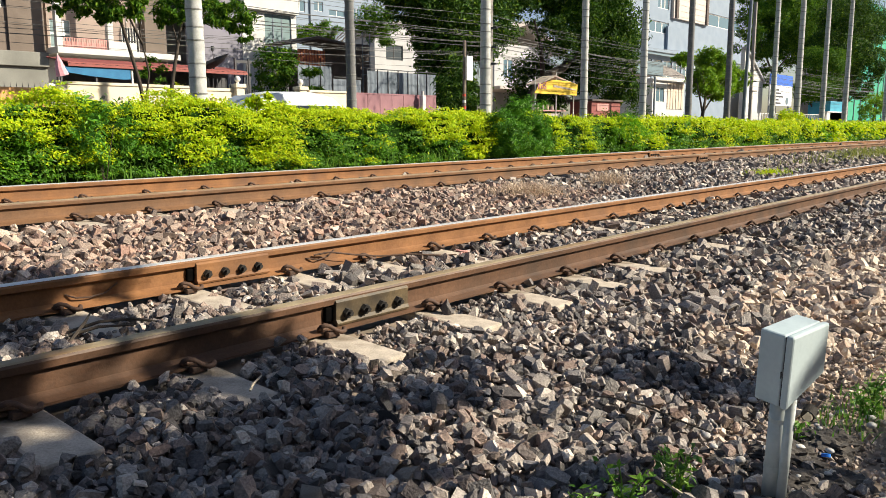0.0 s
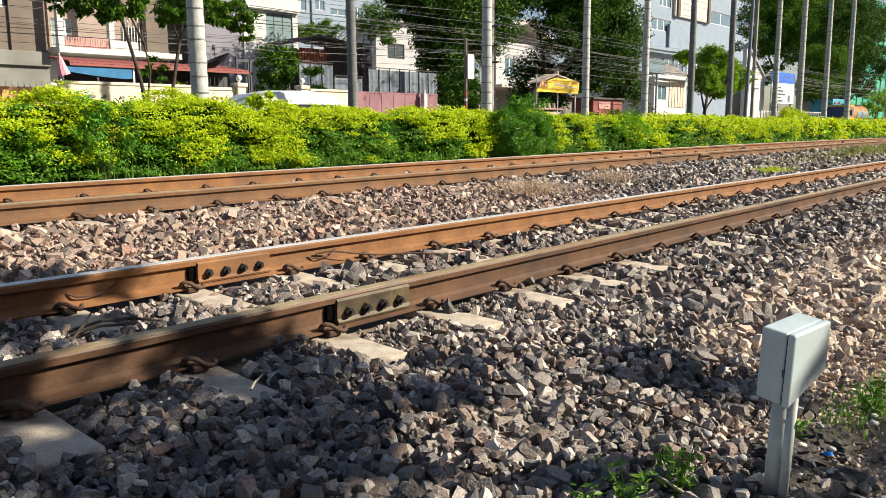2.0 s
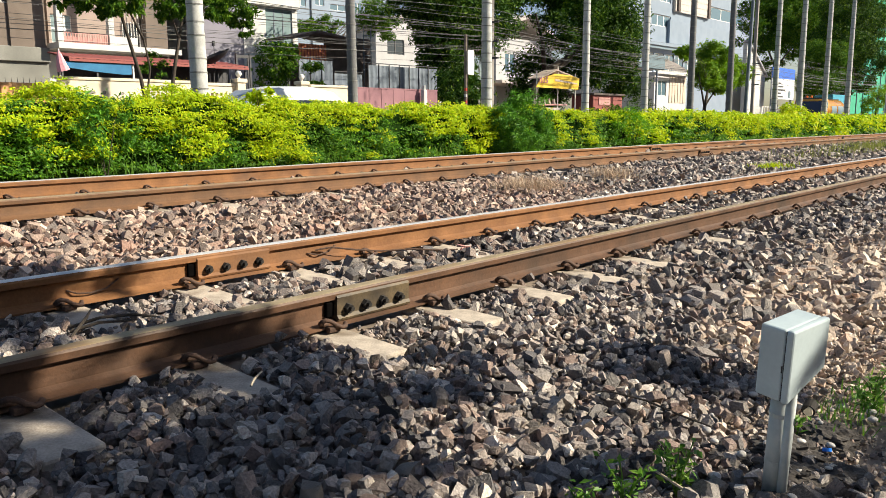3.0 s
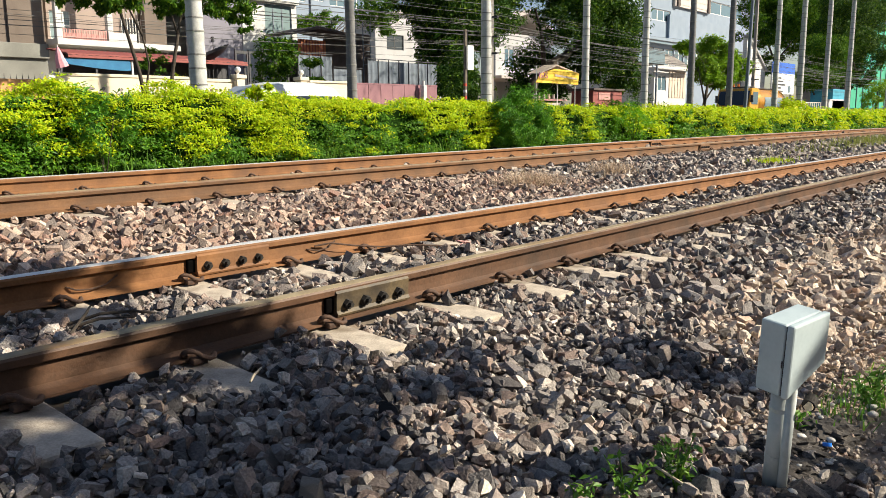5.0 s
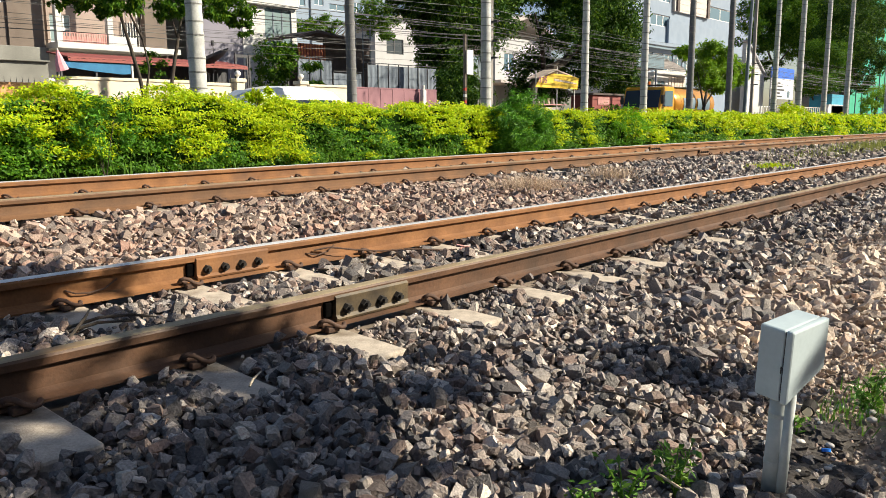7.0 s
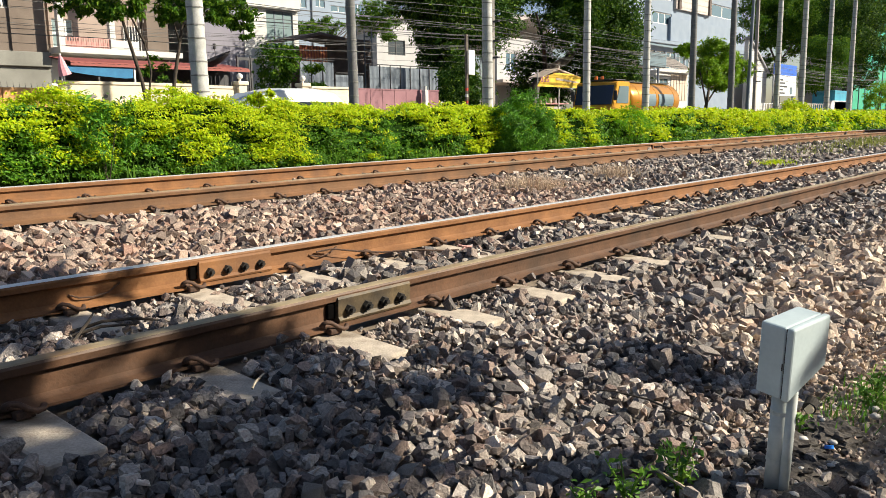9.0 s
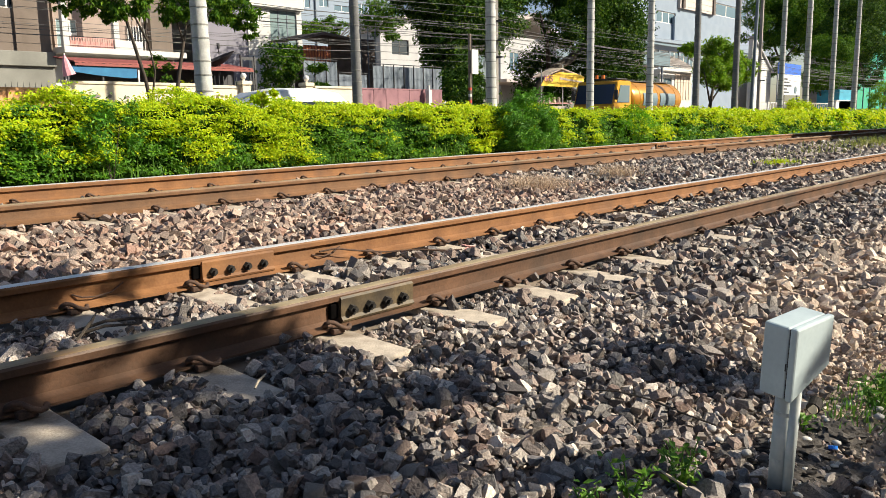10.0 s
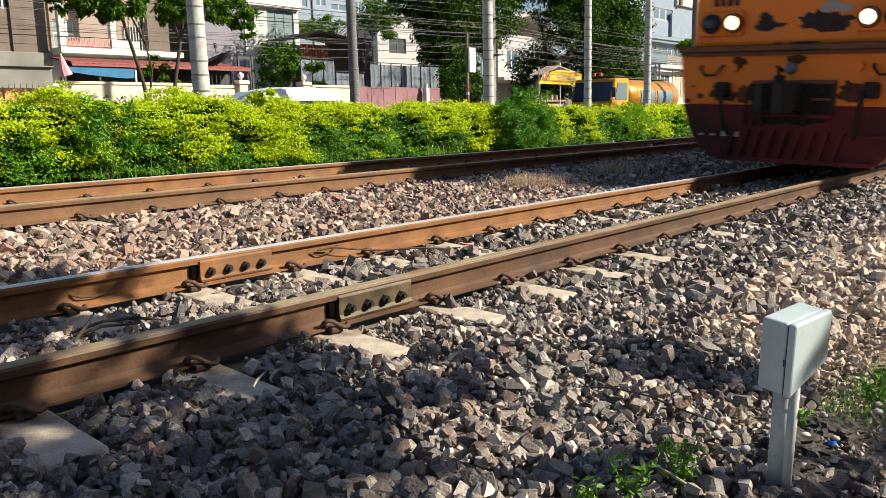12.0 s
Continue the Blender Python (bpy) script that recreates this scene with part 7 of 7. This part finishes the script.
def turns(n, g):
    q = g.normal(0, 1, (n, 4)) * np.array([1, 0.42, 0.42, 1])
    q /= np.linalg.norm(q, axis=1)[:, None]
    w, x, y, z = q.T
    return np.stack([np.stack([1 - 2 * (y * y + z * z), 2 * (x * y - z * w), 2 * (x * z + y * w)], 1),
                     np.stack([2 * (x * y + z * w), 1 - 2 * (x * x + z * z), 2 * (y * z - x * w)], 1),
                     np.stack([2 * (x * z - y * w), 2 * (y * z + x * w), 1 - 2 * (x * x + y * y)], 1)], 1)


def heap(name, rows, shapes, parent, seed, label="", mat=None):
    g = np.random.default_rng(seed)
    kind = g.integers(0, len(shapes), len(rows))
    V, L, off = [], [], 0
    for k, (sv, sf) in enumerate(shapes):
        sel = rows[kind == k]
        if not len(sel):
            continue
        R = turns(len(sel), g)
        v = np.einsum("nij,vj->nvi", R, sv) * sel[:, 3][:, None, None] + sel[:, None, :3]
        L.append(((np.arange(len(sel)) * len(sv))[:, None, None] + sf[None] + off).reshape(-1))
        V.append(v.reshape(-1, 3))
        off += v.shape[0] * v.shape[1]
    V, L = np.concatenate(V), np.concatenate(L)
    return tagged(many(name, V, L, np.arange(0, len(L), 3), mat or STONE, parent, label), kind="stuff")


def build_ballast():
    bed = thing("ballast_bed", (0, 0, 0), 0, "loose grey and pinkish crushed stone between the tracks", "ballast")
    fine, mid, rough = stone_shapes(44, 6, 1), stone_shapes(28, 1, 2), stone_shapes(16, 0, 3)
    close = lambda x, y: 0.36 < x < 2.2 and -1.75 < y < -0.85 and x > 0.55 * (y + 2.6) - 0.1
    wedge = lambda x, y: 0.18 * (y + 2.6) - 0.15 < x
    near = lambda x, y: wedge(x, y) and math.hypot(x, y + 2.6) < 4.2
    rows = scatter(-0.2, 4.7, -2.5, 2.1, 1650, 0.0315, fine, 31, near)
    pick = np.array([close(a, b) for a, b in rows[:, :2]])
    single = rows[pick][:300]
    rest = np.concatenate([rows[~pick], rows[pick][300:]])
    pale = np.array([b < -1.5 - 0.9 * (3.2 - a) + 0.2 * noise.noise((a * 2, b * 2, 5)) and a > 2.6 for a, b in rest[:, :2]])
    heap("loose_stone", rest[~pale], fine, bed, 32)
    heap("loose_stone", rest[pale], fine, bed, 63, "dusty beige stone beside the path", DUSTSTONE)
    heap("gravel", scatter(-0.2, 4.7, -2.5, 2.1, 420, 0.016, rough, 37, near), rough, bed, 38, "small chippings between the stones")
    heap("gravel", scatter(2.3, 4.8, -2.45, -1.62, 1500, 0.015, rough, 61, lambda x, y: x < 4.2 or y < -1.8), rough, bed, 62, "dusty chippings on the path's edge", DUSTSTONE)
    rows = scatter(0.0, 10.2, -2.5, 5.9, 1010, 0.0345, mid, 33, lambda x, y: wedge(x, y) and 4.1 <= math.hypot(x, y + 2.6) < 10 and y < far_y(x) + 1.9)
    inner = np.array([1.15 < b < far_y(a) - 0.05 and a < 9 + 2 * math.sin(b * 3) for a, b in rows[:, :2]])
    dusty = np.array([b < -0.95 + 0.25 * noise.noise((a, b, 3)) and a > 4.2 for a, b in rows[:, :2]])
    heap("loose_stone", rows[~inner & ~dusty], mid, bed, 34)
    heap("loose_stone", rows[dusty], mid, bed, 54, "dusty beige stone beside the path", DUSTSTONE)
    heap("loose_stone", rows[inner], mid, bed, 44, "pinkish crushed stone between the tracks", PINKSTONE)
    verge = lambda x, y: math.hypot(x, y + 2.6) >= 9.9 and y < far_y(x) + 1.8 and y > -2.5 + (x - 9) * 0.03
    heap("loose_stone", scatter(6.0, 19, -2.5, 6.6, 340, 0.043, rough, 35, verge), rough, bed, 36)
    heap("loose_stone", scatter(19, 40, -2.5, 6.6, 115, 0.070, rough, 39, verge), rough, bed, 40)
    rows = scatter(-11, 1.2, -1.9, 5.6, 45, 0.07, rough, 45, lambda x, y: not wedge(x, y) and y < far_y(x) + 1.7)
    heap("loose_stone", rows, rough, bed, 46)
    rows = scatter(40, 90, -1.6, 6.2, 45, 0.14, rough, 47, lambda x, y: y < far_y(x) + 1.6)
    heap("loose_stone", rows, rough, bed, 48)
    meshes = []
    for sv, sf in fine:
        me = bpy.data.meshes.new("stone")
        me.from_pydata([tuple(a) for a in sv], [], [tuple(int(i) for i in a) for a in sf])
        me.materials.append(STONE)
        meshes.append(me)
    g = np.random.default_rng(41)
    R = turns(len(single), g)
    for k, (x, y, z, s) in enumerate(single):
        ob = new("stone", meshes[int(g.integers(0, len(meshes)))])
        ob.parent = bed
        ob.matrix_local = Matrix.Translation((x, y, z)) @ Matrix(R[k].tolist()).to_4x4() @ Matrix.Diagonal((s, s, s, 1))


build_ballast()


# ---- what moves ----
def motions():
    loco = []
    for t, x in ((0, 120.4), (6, 65.2), (10, 28.4), (10.5, 23.8), (11, 19.2), (11.2, 17.3), (11.4, 15.45), (11.6, 13.55), (11.8, 11.72), (12, 9.98)):
        loco.append((t, NEAR @ pose(x, 0.535, 0)))
    walk(locomotive, loco)
    truck = []
    for t, x in ((0, 92), (1, 78), (2, 66.5), (2.5, 62.4), (3.2, 58.2), (4, 53.0), (4.8, 47.3), (5.0, 45.4), (5.5, 41.4), (6, 38.5), (6.5, 36.2), (7, 34.2), (8, 31.2), (8.8, 29.8), (9.4, 29.5), (10, 29.4), (12, 29.4)):
        truck.append((t, pose(x, 14.45, ground_z(x, 14) + 0.03)))
    walk(tank_truck, truck)


motions()
